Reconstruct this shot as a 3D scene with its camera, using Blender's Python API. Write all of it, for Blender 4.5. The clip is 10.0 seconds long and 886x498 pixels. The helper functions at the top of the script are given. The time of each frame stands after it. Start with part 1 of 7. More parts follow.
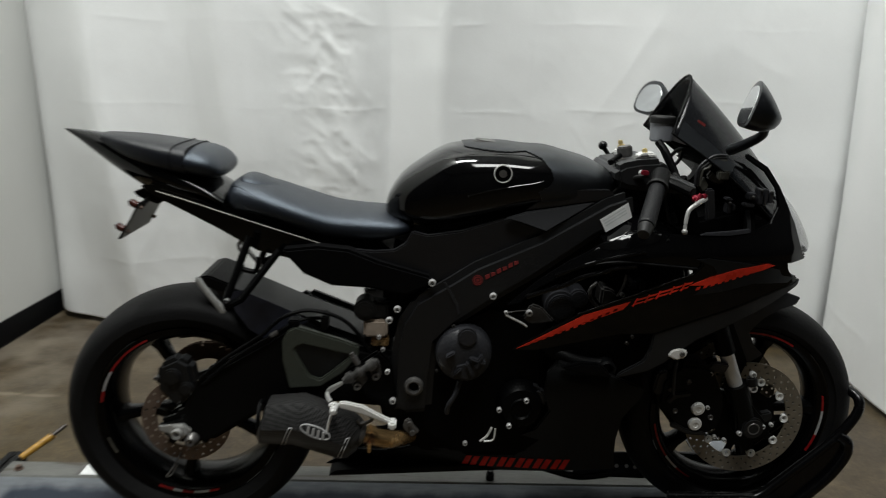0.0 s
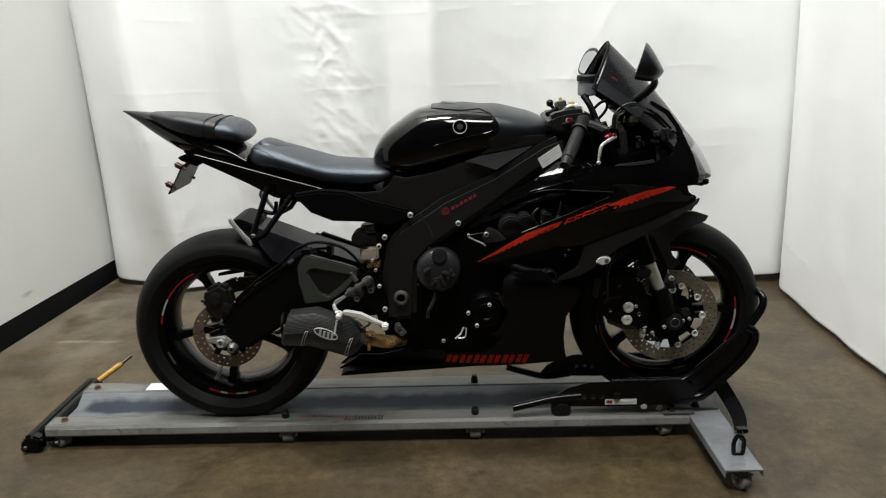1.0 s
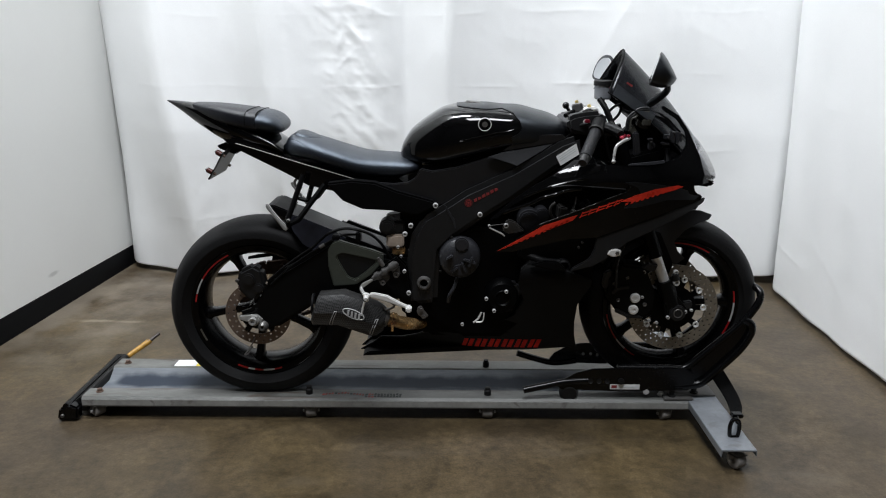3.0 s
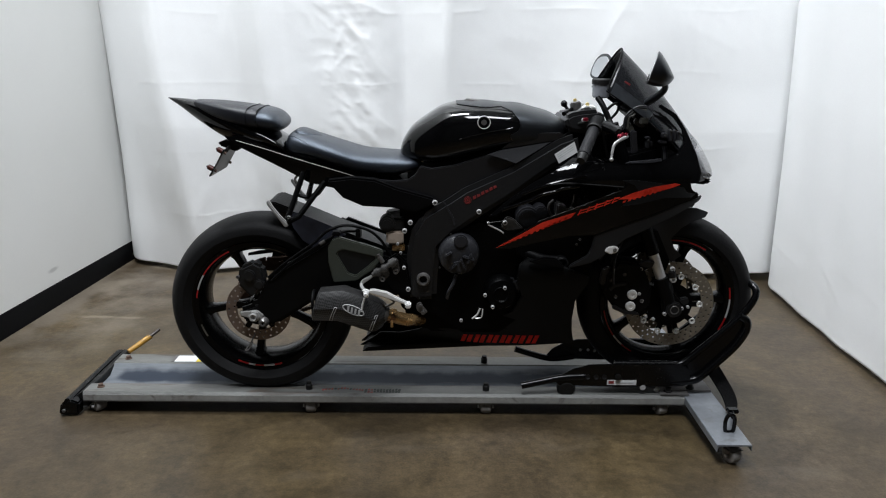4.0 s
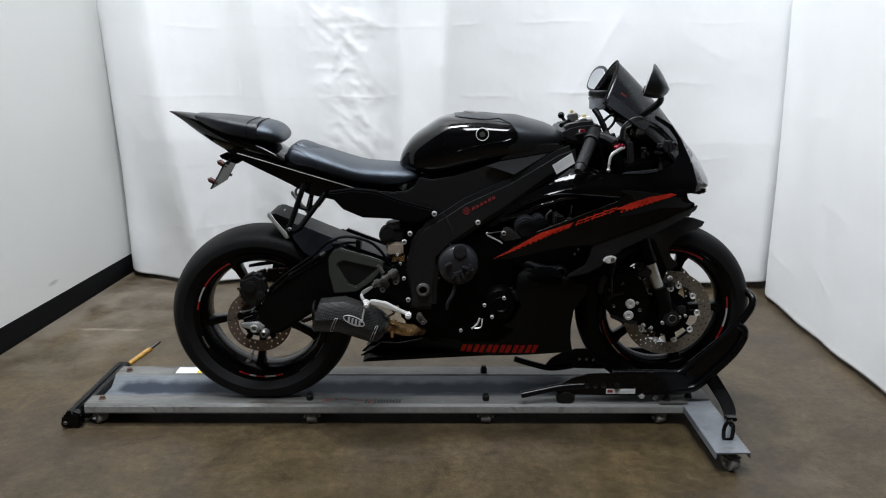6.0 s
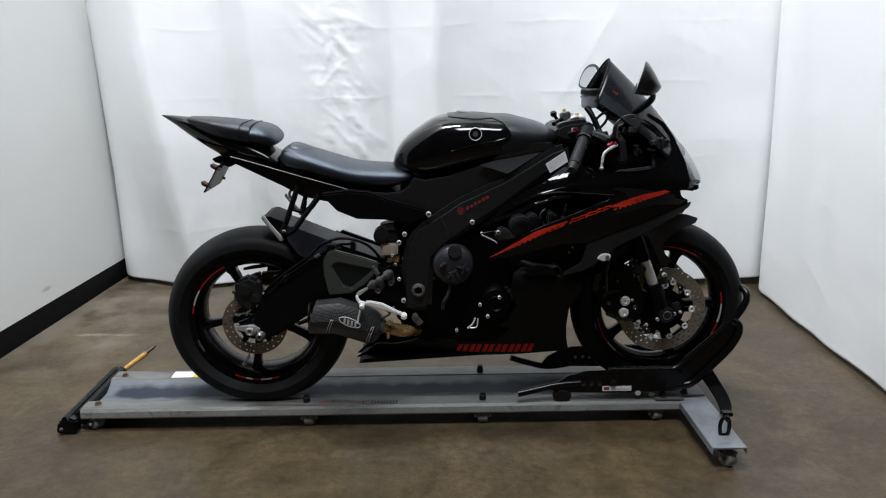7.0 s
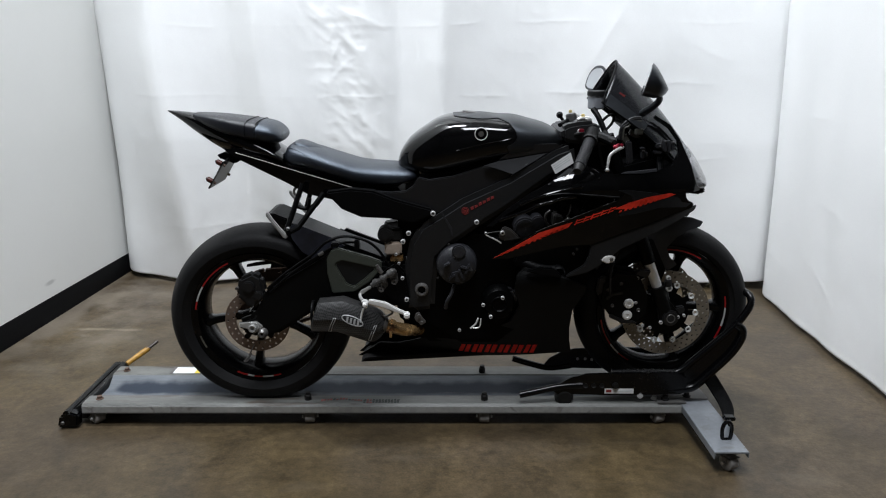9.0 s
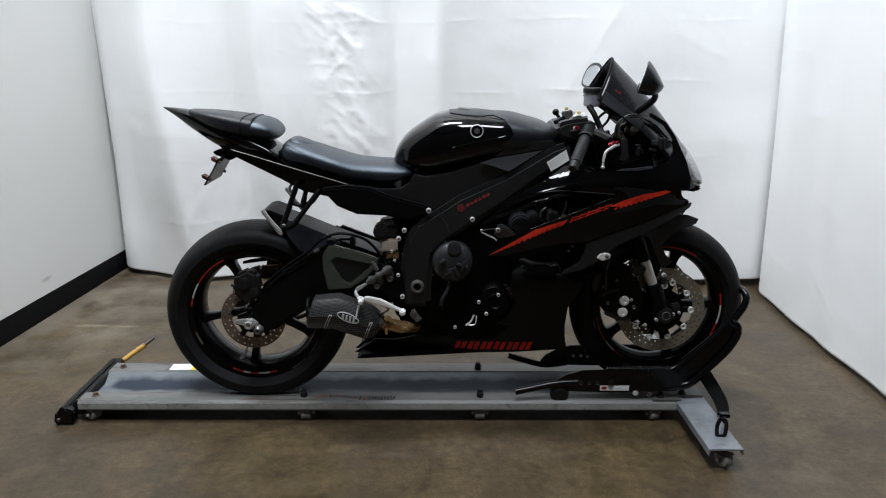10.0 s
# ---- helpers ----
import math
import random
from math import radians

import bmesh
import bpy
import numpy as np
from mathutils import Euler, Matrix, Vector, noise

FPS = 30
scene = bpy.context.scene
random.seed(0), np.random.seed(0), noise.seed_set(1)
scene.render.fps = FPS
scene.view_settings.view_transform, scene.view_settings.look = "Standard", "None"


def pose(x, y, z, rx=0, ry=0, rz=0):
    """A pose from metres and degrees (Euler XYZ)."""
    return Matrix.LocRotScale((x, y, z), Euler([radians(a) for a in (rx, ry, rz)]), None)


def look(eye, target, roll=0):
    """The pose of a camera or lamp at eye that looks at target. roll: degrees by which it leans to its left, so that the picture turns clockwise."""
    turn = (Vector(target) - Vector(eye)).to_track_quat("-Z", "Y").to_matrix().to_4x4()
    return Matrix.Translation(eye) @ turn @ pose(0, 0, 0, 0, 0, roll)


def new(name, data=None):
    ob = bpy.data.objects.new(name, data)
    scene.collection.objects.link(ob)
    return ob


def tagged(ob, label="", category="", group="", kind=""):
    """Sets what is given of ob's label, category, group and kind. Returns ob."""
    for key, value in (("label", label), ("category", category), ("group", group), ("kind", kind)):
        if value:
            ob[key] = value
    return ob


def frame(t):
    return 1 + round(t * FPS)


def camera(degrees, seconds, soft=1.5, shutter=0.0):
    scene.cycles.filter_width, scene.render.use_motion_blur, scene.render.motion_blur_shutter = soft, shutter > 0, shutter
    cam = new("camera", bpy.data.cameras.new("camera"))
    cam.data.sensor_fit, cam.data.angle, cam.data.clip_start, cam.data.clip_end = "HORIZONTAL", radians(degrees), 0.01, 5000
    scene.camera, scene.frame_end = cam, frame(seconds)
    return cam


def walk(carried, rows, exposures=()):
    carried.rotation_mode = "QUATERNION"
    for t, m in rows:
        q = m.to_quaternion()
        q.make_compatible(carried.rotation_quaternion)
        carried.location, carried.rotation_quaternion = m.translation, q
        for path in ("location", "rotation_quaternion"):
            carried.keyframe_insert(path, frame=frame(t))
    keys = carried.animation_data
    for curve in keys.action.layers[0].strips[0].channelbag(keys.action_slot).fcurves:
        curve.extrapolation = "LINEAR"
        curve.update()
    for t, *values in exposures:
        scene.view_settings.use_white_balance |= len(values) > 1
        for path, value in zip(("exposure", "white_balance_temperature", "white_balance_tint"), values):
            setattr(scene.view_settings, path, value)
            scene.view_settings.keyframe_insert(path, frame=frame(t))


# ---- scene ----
cam = camera(61.8, 10.0, 1.1, 0.4)
PATH = [
    (0, (0.566, -1.753, 1.236), (0.618, 0.185, 0.745), 1.8),
    (0.2, (0.612, -1.887, 1.216), (0.572, 0.062, 0.768), 1.7),
    (0.5, (0.703, -2.058, 1.223), (0.613, -0.13, 0.698), 0.3),
    (0.7, (0.725, -2.149, 1.212), (0.634, -0.216, 0.707), -1.8),
    (1, (0.706, -2.244, 1.228), (0.68, -0.317, 0.694), -1.5),
    (1.2, (0.65, -2.305, 1.229), (0.631, -0.378, 0.694), -1.9),
    (1.5, (0.63, -2.372, 1.24), (0.603, -0.444, 0.708), -1.1),
    (1.7, (0.643, -2.389, 1.251), (0.606, -0.464, 0.711), -1.2),
    (2, (0.684, -2.402, 1.234), (0.599, -0.479, 0.692), -0.6),
    (2.5, (0.635, -2.399, 1.231), (0.609, -0.47, 0.703), -0.1),
    (4, (0.606, -2.423, 1.238), (0.612, -0.497, 0.699), 0.5),
    (4.5, (0.605, -2.435, 1.239), (0.611, -0.506, 0.711), 0.5),
    (5, (0.6, -2.442, 1.245), (0.603, -0.511, 0.725), 0.4),
    (5.5, (0.599, -2.443, 1.242), (0.606, -0.51, 0.732), 0.5),
    (7, (0.596, -2.445, 1.244), (0.626, -0.511, 0.733), -0.5),
    (7.5, (0.594, -2.442, 1.241), (0.624, -0.509, 0.729), -0.1),
    (8, (0.597, -2.442, 1.244), (0.625, -0.51, 0.728), -0.1),
    (8.5, (0.593, -2.442, 1.246), (0.62, -0.509, 0.734), -0.0),
    (9, (0.593, -2.441, 1.242), (0.615, -0.508, 0.731), 0.3),
    (9.5, (0.596, -2.437, 1.244), (0.621, -0.506, 0.725), 0.5),
    (10, (0.602, -2.442, 1.244), (0.628, -0.511, 0.724), 0.4),
]
walk(cam, [(t, look(eye, target, roll)) for t, eye, target, roll in PATH],
     [(0, -0.53, 7000, 6), (0.2, -0.28, 7050, 6), (0.5, 0.0, 7150, 7), (1.0, 0.05, 7150, 7), (1.5, 0.0, 6900, 9), (2.5, 0.0, 6600, 10), (4, 0.0, 6500, 10), (10, 0.0, 6450, 10)])

# ---- light ----
world = bpy.data.worlds.new("world")
scene.world = world
world.use_nodes = True
world.node_tree.nodes["Background"].inputs[0].default_value = (0.8, 0.9, 1.0, 1)
world.node_tree.nodes["Background"].inputs[1].default_value = 0.02


def ceiling_lamp(name, x, y, z, sx, sy, watts, colour):
    data = bpy.data.lights.new(name, "AREA")
    data.shape, data.size, data.size_y, data.energy, data.color = "RECTANGLE", sx, sy, watts, colour
    ob = new(name, data)
    ob.matrix_basis = pose(x, y, z)
    return ob


COOL = (0.935, 0.973, 1.03)
ceiling_lamp("ceiling_light", -0.75, -0.1, 6.6, 1.2, 0.5, 335, COOL)
ceiling_lamp("ceiling_light", 0.65, -2.5, 6.62, 2.6, 1.4, 372, COOL)


# ---- materials ----
def mat(name, colour, rough=0.5, metal=0.0, var=0.15, big=2.5, fine=60.0, bump=0.05, coat=0.0, spread=0.12, stain=None, stain_at=0.62, spec=0.5, stretch=None):
    """A surface with stains at one scale and grain at another."""
    m = bpy.data.materials.new(name)
    m.use_nodes = True
    nt = m.node_tree
    n, ln = nt.nodes, nt.links
    b = n["Principled BSDF"]
    tc = n.new("ShaderNodeTexCoord")
    large = n.new("ShaderNodeTexNoise")
    large.inputs["Scale"].default_value, large.inputs["Detail"].default_value = big, 6
    grain = n.new("ShaderNodeTexNoise")
    grain.inputs["Scale"].default_value, grain.inputs["Detail"].default_value = fine, 3
    place = tc.outputs["Object"]
    if stretch:
        mp = n.new("ShaderNodeMapping")
        mp.inputs["Scale"].default_value = stretch
        ln.new(place, mp.inputs[0])
        place = mp.outputs[0]
    for t in (large, grain):
        ln.new(place, t.inputs["Vector"])
    mixn = n.new("ShaderNodeMix")
    mixn.data_type = "FLOAT"
    mixn.inputs[0].default_value = 0.4
    ln.new(large.outputs["Fac"], mixn.inputs[2])
    ln.new(grain.outputs["Fac"], mixn.inputs[3])
    ramp = n.new("ShaderNodeValToRGB")
    lo = [max(0, c * (1 - var)) for c in colour]
    hi = [min(1, c * (1 + var)) for c in colour]
    ramp.color_ramp.elements[0].position, ramp.color_ramp.elements[0].color = 0.35, (*lo, 1)
    ramp.color_ramp.elements[1].position, ramp.color_ramp.elements[1].color = 0.65, (*hi, 1)
    ln.new(mixn.outputs[0], ramp.inputs[0])
    out = ramp.outputs[0]
    if stain:
        s = n.new("ShaderNodeTexNoise")
        s.inputs["Scale"].default_value, s.inputs["Detail"].default_value, s.inputs["Distortion"].default_value = big * 1.7, 8, 0.6
        ln.new(place, s.inputs["Vector"])
        sr = n.new("ShaderNodeMapRange")
        sr.inputs[1].default_value, sr.inputs[2].default_value = stain_at, stain_at + 0.14
        ln.new(s.outputs["Fac"], sr.inputs[0])
        mx = n.new("ShaderNodeMix")
        mx.data_type = "RGBA"
        ln.new(sr.outputs[0], mx.inputs[0])
        ln.new(out, mx.inputs[6])
        mx.inputs[7].default_value = (*stain, 1)
        out = mx.outputs[2]
    ln.new(out, b.inputs["Base Color"])
    rr = n.new("ShaderNodeMapRange")
    rr.inputs[3].default_value, rr.inputs[4].default_value = max(0.02, rough - spread), min(1, rough + spread)
    ln.new(mixn.outputs[0], rr.inputs[0])
    ln.new(rr.outputs[0], b.inputs["Roughness"])
    b.inputs["Metallic"].default_value = metal
    b.inputs["Coat Weight"].default_value = coat
    b.inputs["Specular IOR Level"].default_value = spec
    b.inputs["Coat Roughness"].default_value = 0.04
    if bump:
        bp = n.new("ShaderNodeBump")
        bp.inputs["Strength"].default_value, bp.inputs["Distance"].default_value = bump, 0.004
        ln.new(grain.outputs["Fac"], bp.inputs["Height"])
        ln.new(bp.outputs[0], b.inputs["Normal"])
    return m


def carbon(name):
    """Woven carbon fibre under a clear coat."""
    m = mat(name, (0.02, 0.02, 0.022), 0.32, 0.0, coat=0.08, bump=0, spec=0.26)
    n, ln = m.node_tree.nodes, m.node_tree.links
    b = n["Principled BSDF"]
    tc = n.new("ShaderNodeTexCoord")
    mp = n.new("ShaderNodeMapping")
    mp.inputs["Rotation"].default_value = (0, radians(40), 0)
    ck = n.new("ShaderNodeTexChecker")
    ck.inputs["Scale"].default_value = 260
    ck.inputs["Color1"].default_value, ck.inputs["Color2"].default_value = (0.002, 0.002, 0.0021, 1), (0.042, 0.0415, 0.041, 1)
    ln.new(tc.outputs["Object"], mp.inputs["Vector"])
    ln.new(mp.outputs[0], ck.inputs["Vector"])
    ln.new(ck.outputs["Color"], b.inputs["Base Color"])
    return m


def smoked(name, colour, alpha):
    m = mat(name, colour, 0.2, bump=0, spread=0.06, spec=0.3)
    b = m.node_tree.nodes["Principled BSDF"]
    b.inputs["Alpha"].default_value = alpha
    return m


GLOSS = mat("gloss_black_paint", (0.0015, 0.0015, 0.0017), 0.05, bump=0.0, spread=0.025, spec=0.38)
SATIN = mat("satin_black_paint", (0.0036, 0.0037, 0.0044), 0.37, bump=0.03, fine=300, spec=0.55)
MATTE = mat("matte_black_plastic", (0.001248, 0.0013, 0.00161), 0.5, bump=0.14, fine=400, spec=0.12)
GREYPL = mat("dark_grey_plastic", (0.01632, 0.017, 0.018975), 0.45, bump=0.1, fine=400, spec=0.45)
DARKPL = mat("black_grained_plastic", (0.007872, 0.0082, 0.00897), 0.46, bump=0.1, fine=400, spec=0.4)
BELLY = mat("satin_black_belly_paint", (0.00288, 0.003, 0.003105), 0.42, var=0.3, big=6, bump=0.06, fine=300, spec=0.12)
# olive tone raised to put the light on the wiring into its colour
LOOM = mat("lit_olive_wiring", (0.045, 0.044, 0.036), 0.5, var=0.4, big=40, bump=0.3)
FRAMEM = mat("black_cast_alloy", (0.0048, 0.0051, 0.006), 0.48, bump=0.12, fine=300, spec=0.5)
KNEE = mat("textured_black_panel", (0.0048, 0.005, 0.006325), 0.38, bump=0.22, fine=420, spec=0.6)
ENGINE = mat("black_engine_paint", (0.001056, 0.0011, 0.001265), 0.42, bump=0.2, fine=200, spec=0.09)
COVER = mat("dark_cast_cover", (0.017, 0.0175, 0.0205), 0.4, bump=0.25, fine=200, spec=0.45)
OLIVE = mat("dark_olive_alloy", (0.048, 0.054, 0.044), 0.38, bump=0.08, fine=200, spec=0.4)
RUBBER = mat("tyre_rubber", (0.005, 0.005, 0.0054), 0.62, var=0.3, big=9, bump=0.2, fine=150, spec=0.2)
GRIPM = mat("grip_rubber", (0.004, 0.0043, 0.0055), 0.6, bump=0.3, fine=300, spec=0.28)
VINYL = mat("seat_vinyl", (0.0046, 0.0058, 0.0095), 0.38, bump=0.3, fine=500, spec=0.85)
PADVINYL = mat("pad_vinyl", (0.0046, 0.0058, 0.0095), 0.38, bump=0.3, fine=500, spec=0.42)
VINYL.node_tree.nodes["Principled BSDF"].inputs["Specular Tint"].default_value = (0.74, 0.86, 1.0, 1)
SATIN.node_tree.nodes["Principled BSDF"].inputs["Specular Tint"].default_value = (0.82, 0.91, 1.0, 1)
RIMRED = mat("rim_stripe_red", (0.26, 0.01, 0.012), 0.2, var=0.3, big=30, bump=0)
RIMM = mat("black_rim_paint", (0.001, 0.001, 0.0011), 0.22, bump=0, spec=0.18)
STEEL = mat("brake_disc_steel", (0.215, 0.19, 0.15), 0.42, 0.5, var=0.12, bump=0.02, big=12)
RUSTDISC = mat("worn_disc_steel", (0.17, 0.125, 0.10), 0.45, 0.5, var=0.2, bump=0.02, big=12)
ALLOY = mat("bare_alloy", (0.82, 0.82, 0.8), 0.34, 0.3, var=0.1, bump=0.02)
BOLTM = mat("bright_bolt", (0.58, 0.58, 0.575), 0.28, 0.4, var=0.1, bump=0)
DARKSTEEL = mat("dull_steel", (0.14, 0.135, 0.13), 0.4, 0.6, bump=0.05)
CHROME = mat("fork_chrome", (0.88, 0.88, 0.87), 0.28, 0.15, var=0.05, bump=0, spread=0.06)
COPPER = mat("heat_tinted_pipe", (0.52, 0.33, 0.15), 0.25, 0.75, var=0.45, big=18, bump=0.05, stain=(0.2, 0.11, 0.06), stain_at=0.55)
GOLD = mat("gold_anodised", (0.75, 0.6, 0.27), 0.3, 0.45, var=0.1, bump=0)
LETTER = mat("red_letter_decal", (0.7, 0.028, 0.02), 0.4, var=0.2, big=40, bump=0, spec=0.15)
PEG = mat("dull_cast_alloy", (0.36, 0.36, 0.35), 0.42, 0.4, var=0.15, big=20, bump=0.1)
PUMP = mat("grey_cast_body", (0.062, 0.06, 0.058), 0.42, 0.3, var=0.3, big=30, bump=0.2)
RED = mat("red_decal", (0.50, 0.026, 0.012), 0.3, var=0.2, big=30, bump=0, spec=0.4)
REDMETAL = mat("red_anodised", (0.24, 0.014, 0.03), 0.3, 0.5, bump=0)
DIMRED = mat("faded_red_decal", (0.20, 0.022, 0.022), 0.5, bump=0)
PALE = mat("pale_decal", (0.42, 0.42, 0.42), 0.4, bump=0)
STICK = mat("white_sticker", (0.74, 0.75, 0.75), 0.45, var=0.08, big=20, bump=0)
INKG = mat("grey_print", (0.6, 0.63, 0.63), 0.5, bump=0)
YELLOW = mat("yellow_print", (0.75, 0.6, 0.06), 0.5, bump=0)
STRIP = mat("worn_bright_strip", (0.11, 0.105, 0.09), 0.42, 0.4, var=0.3, big=30, bump=0)
RESERVE = mat("grey_translucent_plastic", (0.19, 0.2, 0.22), 0.4, var=0.1, bump=0)
CARBON = carbon("carbon_weave")
SMOKE = smoked("smoked_screen", (0.010, 0.0105, 0.012), 0.88)
LENS = smoked("headlight_lens", (0.28, 0.285, 0.3), 0.36)
MIRROR = mat("mirror_glass", (0.62, 0.64, 0.66), 0.02, 1.0, var=0.0, bump=0, spread=0.01)
ORANGE = mat("mustard_handle", (0.36, 0.19, 0.025), 0.5, var=0.25, big=40, bump=0.1, stain=(0.09, 0.06, 0.03), stain_at=0.55)
REFLEX = mat("red_reflector", (0.06, 0.016, 0.012), 0.25, bump=0)

GALV = mat("worn_grey_steel", (0.128, 0.13, 0.122), 0.5, 0.2, var=0.3, big=7, fine=90, bump=0.14, stain=(0.075, 0.062, 0.05), stain_at=0.57, stretch=(0.4, 2.6, 1.0))
RUST = mat("rusty_bolt", (0.085, 0.05, 0.035), 0.6, 0.2, var=0.3, big=60, bump=0.1)
EDGE = mat("scuffed_bright_edge", (0.34, 0.345, 0.335), 0.42, 0.25, var=0.2, big=12, bump=0.1, stain=(0.14, 0.13, 0.12), stain_at=0.6)
BLUEGREY = mat("blue_grey_channel_paint", (0.132, 0.143, 0.156), 0.55, 0.1, var=0.22, big=5, bump=0.08, stain=(0.075, 0.088, 0.108), stain_at=0.58, stretch=(0.35, 2.2, 1.0), spec=0.2)


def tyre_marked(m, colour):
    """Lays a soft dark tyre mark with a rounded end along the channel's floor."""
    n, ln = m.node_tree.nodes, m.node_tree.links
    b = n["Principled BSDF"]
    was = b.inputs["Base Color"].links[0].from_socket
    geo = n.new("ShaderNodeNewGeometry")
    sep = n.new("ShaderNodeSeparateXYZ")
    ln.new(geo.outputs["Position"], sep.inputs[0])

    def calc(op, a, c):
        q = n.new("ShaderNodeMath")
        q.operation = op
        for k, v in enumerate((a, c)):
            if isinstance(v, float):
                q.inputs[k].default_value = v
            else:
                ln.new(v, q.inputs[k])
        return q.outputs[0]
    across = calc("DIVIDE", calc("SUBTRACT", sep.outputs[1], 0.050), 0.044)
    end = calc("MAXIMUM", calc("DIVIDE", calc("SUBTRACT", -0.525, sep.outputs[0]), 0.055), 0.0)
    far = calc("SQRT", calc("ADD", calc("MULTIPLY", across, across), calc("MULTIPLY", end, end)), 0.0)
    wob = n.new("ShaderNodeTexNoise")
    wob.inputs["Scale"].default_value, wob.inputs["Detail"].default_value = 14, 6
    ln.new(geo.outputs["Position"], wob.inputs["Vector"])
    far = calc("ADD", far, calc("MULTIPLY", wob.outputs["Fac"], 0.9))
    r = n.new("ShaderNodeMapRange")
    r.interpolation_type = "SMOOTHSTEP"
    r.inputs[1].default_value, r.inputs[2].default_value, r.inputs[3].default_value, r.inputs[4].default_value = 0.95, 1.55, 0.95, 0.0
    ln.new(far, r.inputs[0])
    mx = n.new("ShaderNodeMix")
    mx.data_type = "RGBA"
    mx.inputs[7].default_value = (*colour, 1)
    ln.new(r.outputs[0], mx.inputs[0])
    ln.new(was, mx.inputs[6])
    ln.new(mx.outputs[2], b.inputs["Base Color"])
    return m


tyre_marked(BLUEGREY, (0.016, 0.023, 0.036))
PLATEM = mat("pale_blue_grey_plate", (0.2, 0.214, 0.232), 0.42, 0.25, var=0.16, big=8, bump=0.08, stain=(0.12, 0.115, 0.11), stain_at=0.62)
BLACKSTEEL = mat("black_powder_coat", (0.00144, 0.0015, 0.00184), 0.24, bump=0.05, spec=0.32)
BLACKRUB = mat("black_rubber", (0.006, 0.006, 0.006), 0.55, bump=0.1, spec=0.3)
CASTERM = mat("grey_caster_wheel", (0.2, 0.19, 0.178), 0.55, var=0.3, bump=0.1, big=30)
WEB = mat("black_webbing", (0.0035, 0.0035, 0.0036), 0.75, bump=0.6, fine=500, spec=0.06)

WALL = mat("white_wall_paint", (0.78, 0.785, 0.765), 0.6, var=0.03, big=1.2, fine=300, bump=0.05)
DARKWALL = mat("dim_hall_paint", (0.03, 0.03, 0.031), 0.8, var=0.1)
CEIL = mat("ceiling_paint", (0.5, 0.51, 0.53), 0.8, var=0.05)
CLOTH = mat("white_vinyl_cloth", (0.845, 0.855, 0.855), 0.45, var=0.03, big=1.5, fine=220, bump=0.06)


def smudged_or_shaded(m, centre, size, colour, most, rough_edge=0.9, grain=18.0):
    """Blends a soft-edged smudge or painted shadow of the given half sizes into a surface."""
    n, ln = m.node_tree.nodes, m.node_tree.links
    b = n["Principled BSDF"]
    was = b.inputs["Base Color"].links[0].from_socket
    geo = n.new("ShaderNodeNewGeometry")
    off = n.new("ShaderNodeVectorMath")
    off.operation = "SUBTRACT"
    off.inputs[1].default_value = centre
    ln.new(geo.outputs["Position"], off.inputs[0])
    div = n.new("ShaderNodeVectorMath")
    div.operation = "DIVIDE"
    div.inputs[1].default_value = size
    ln.new(off.outputs[0], div.inputs[0])
    far = n.new("ShaderNodeVectorMath")
    far.operation = "LENGTH"
    ln.new(div.outputs[0], far.inputs[0])
    wob = n.new("ShaderNodeTexNoise")
    wob.inputs["Scale"].default_value, wob.inputs["Detail"].default_value = grain, 7
    ln.new(geo.outputs["Position"], wob.inputs["Vector"])
    add = n.new("ShaderNodeMath")
    add.operation = "MULTIPLY_ADD"
    add.inputs[1].default_value = rough_edge * 2
    ln.new(wob.outputs["Fac"], add.inputs[0])
    ln.new(far.outputs["Value"], add.inputs[2])
    r = n.new("ShaderNodeMapRange")
    r.interpolation_type = "SMOOTHSTEP"
    r.inputs[1].default_value, r.inputs[2].default_value, r.inputs[3].default_value, r.inputs[4].default_value = rough_edge + 0.2, rough_edge + 1.0, most, 0.0
    ln.new(add.outputs[0], r.inputs[0])
    mx = n.new("ShaderNodeMix")
    mx.data_type = "RGBA"
    mx.inputs[7].default_value = (*colour, 1)
    ln.new(r.outputs[0], mx.inputs[0])
    ln.new(was, mx.inputs[6])
    ln.new(mx.outputs[2], b.inputs["Base Color"])
    return m


smudged_or_shaded(WALL, (-1.24, 0.955, 0.176), (0.2, 0.06, 0.014), (0.5, 0.505, 0.49), 0.8, 0.5)
smudged_or_shaded(WALL, (-1.24, 0.6, 1.05), (0.2, 0.02, 0.02), (0.68, 0.685, 0.67), 0.6, 0.6)
SKIRT = mat("black_baseboard_rubber", (0.0026, 0.0026, 0.003), 0.55, bump=0.05, spec=0.08)


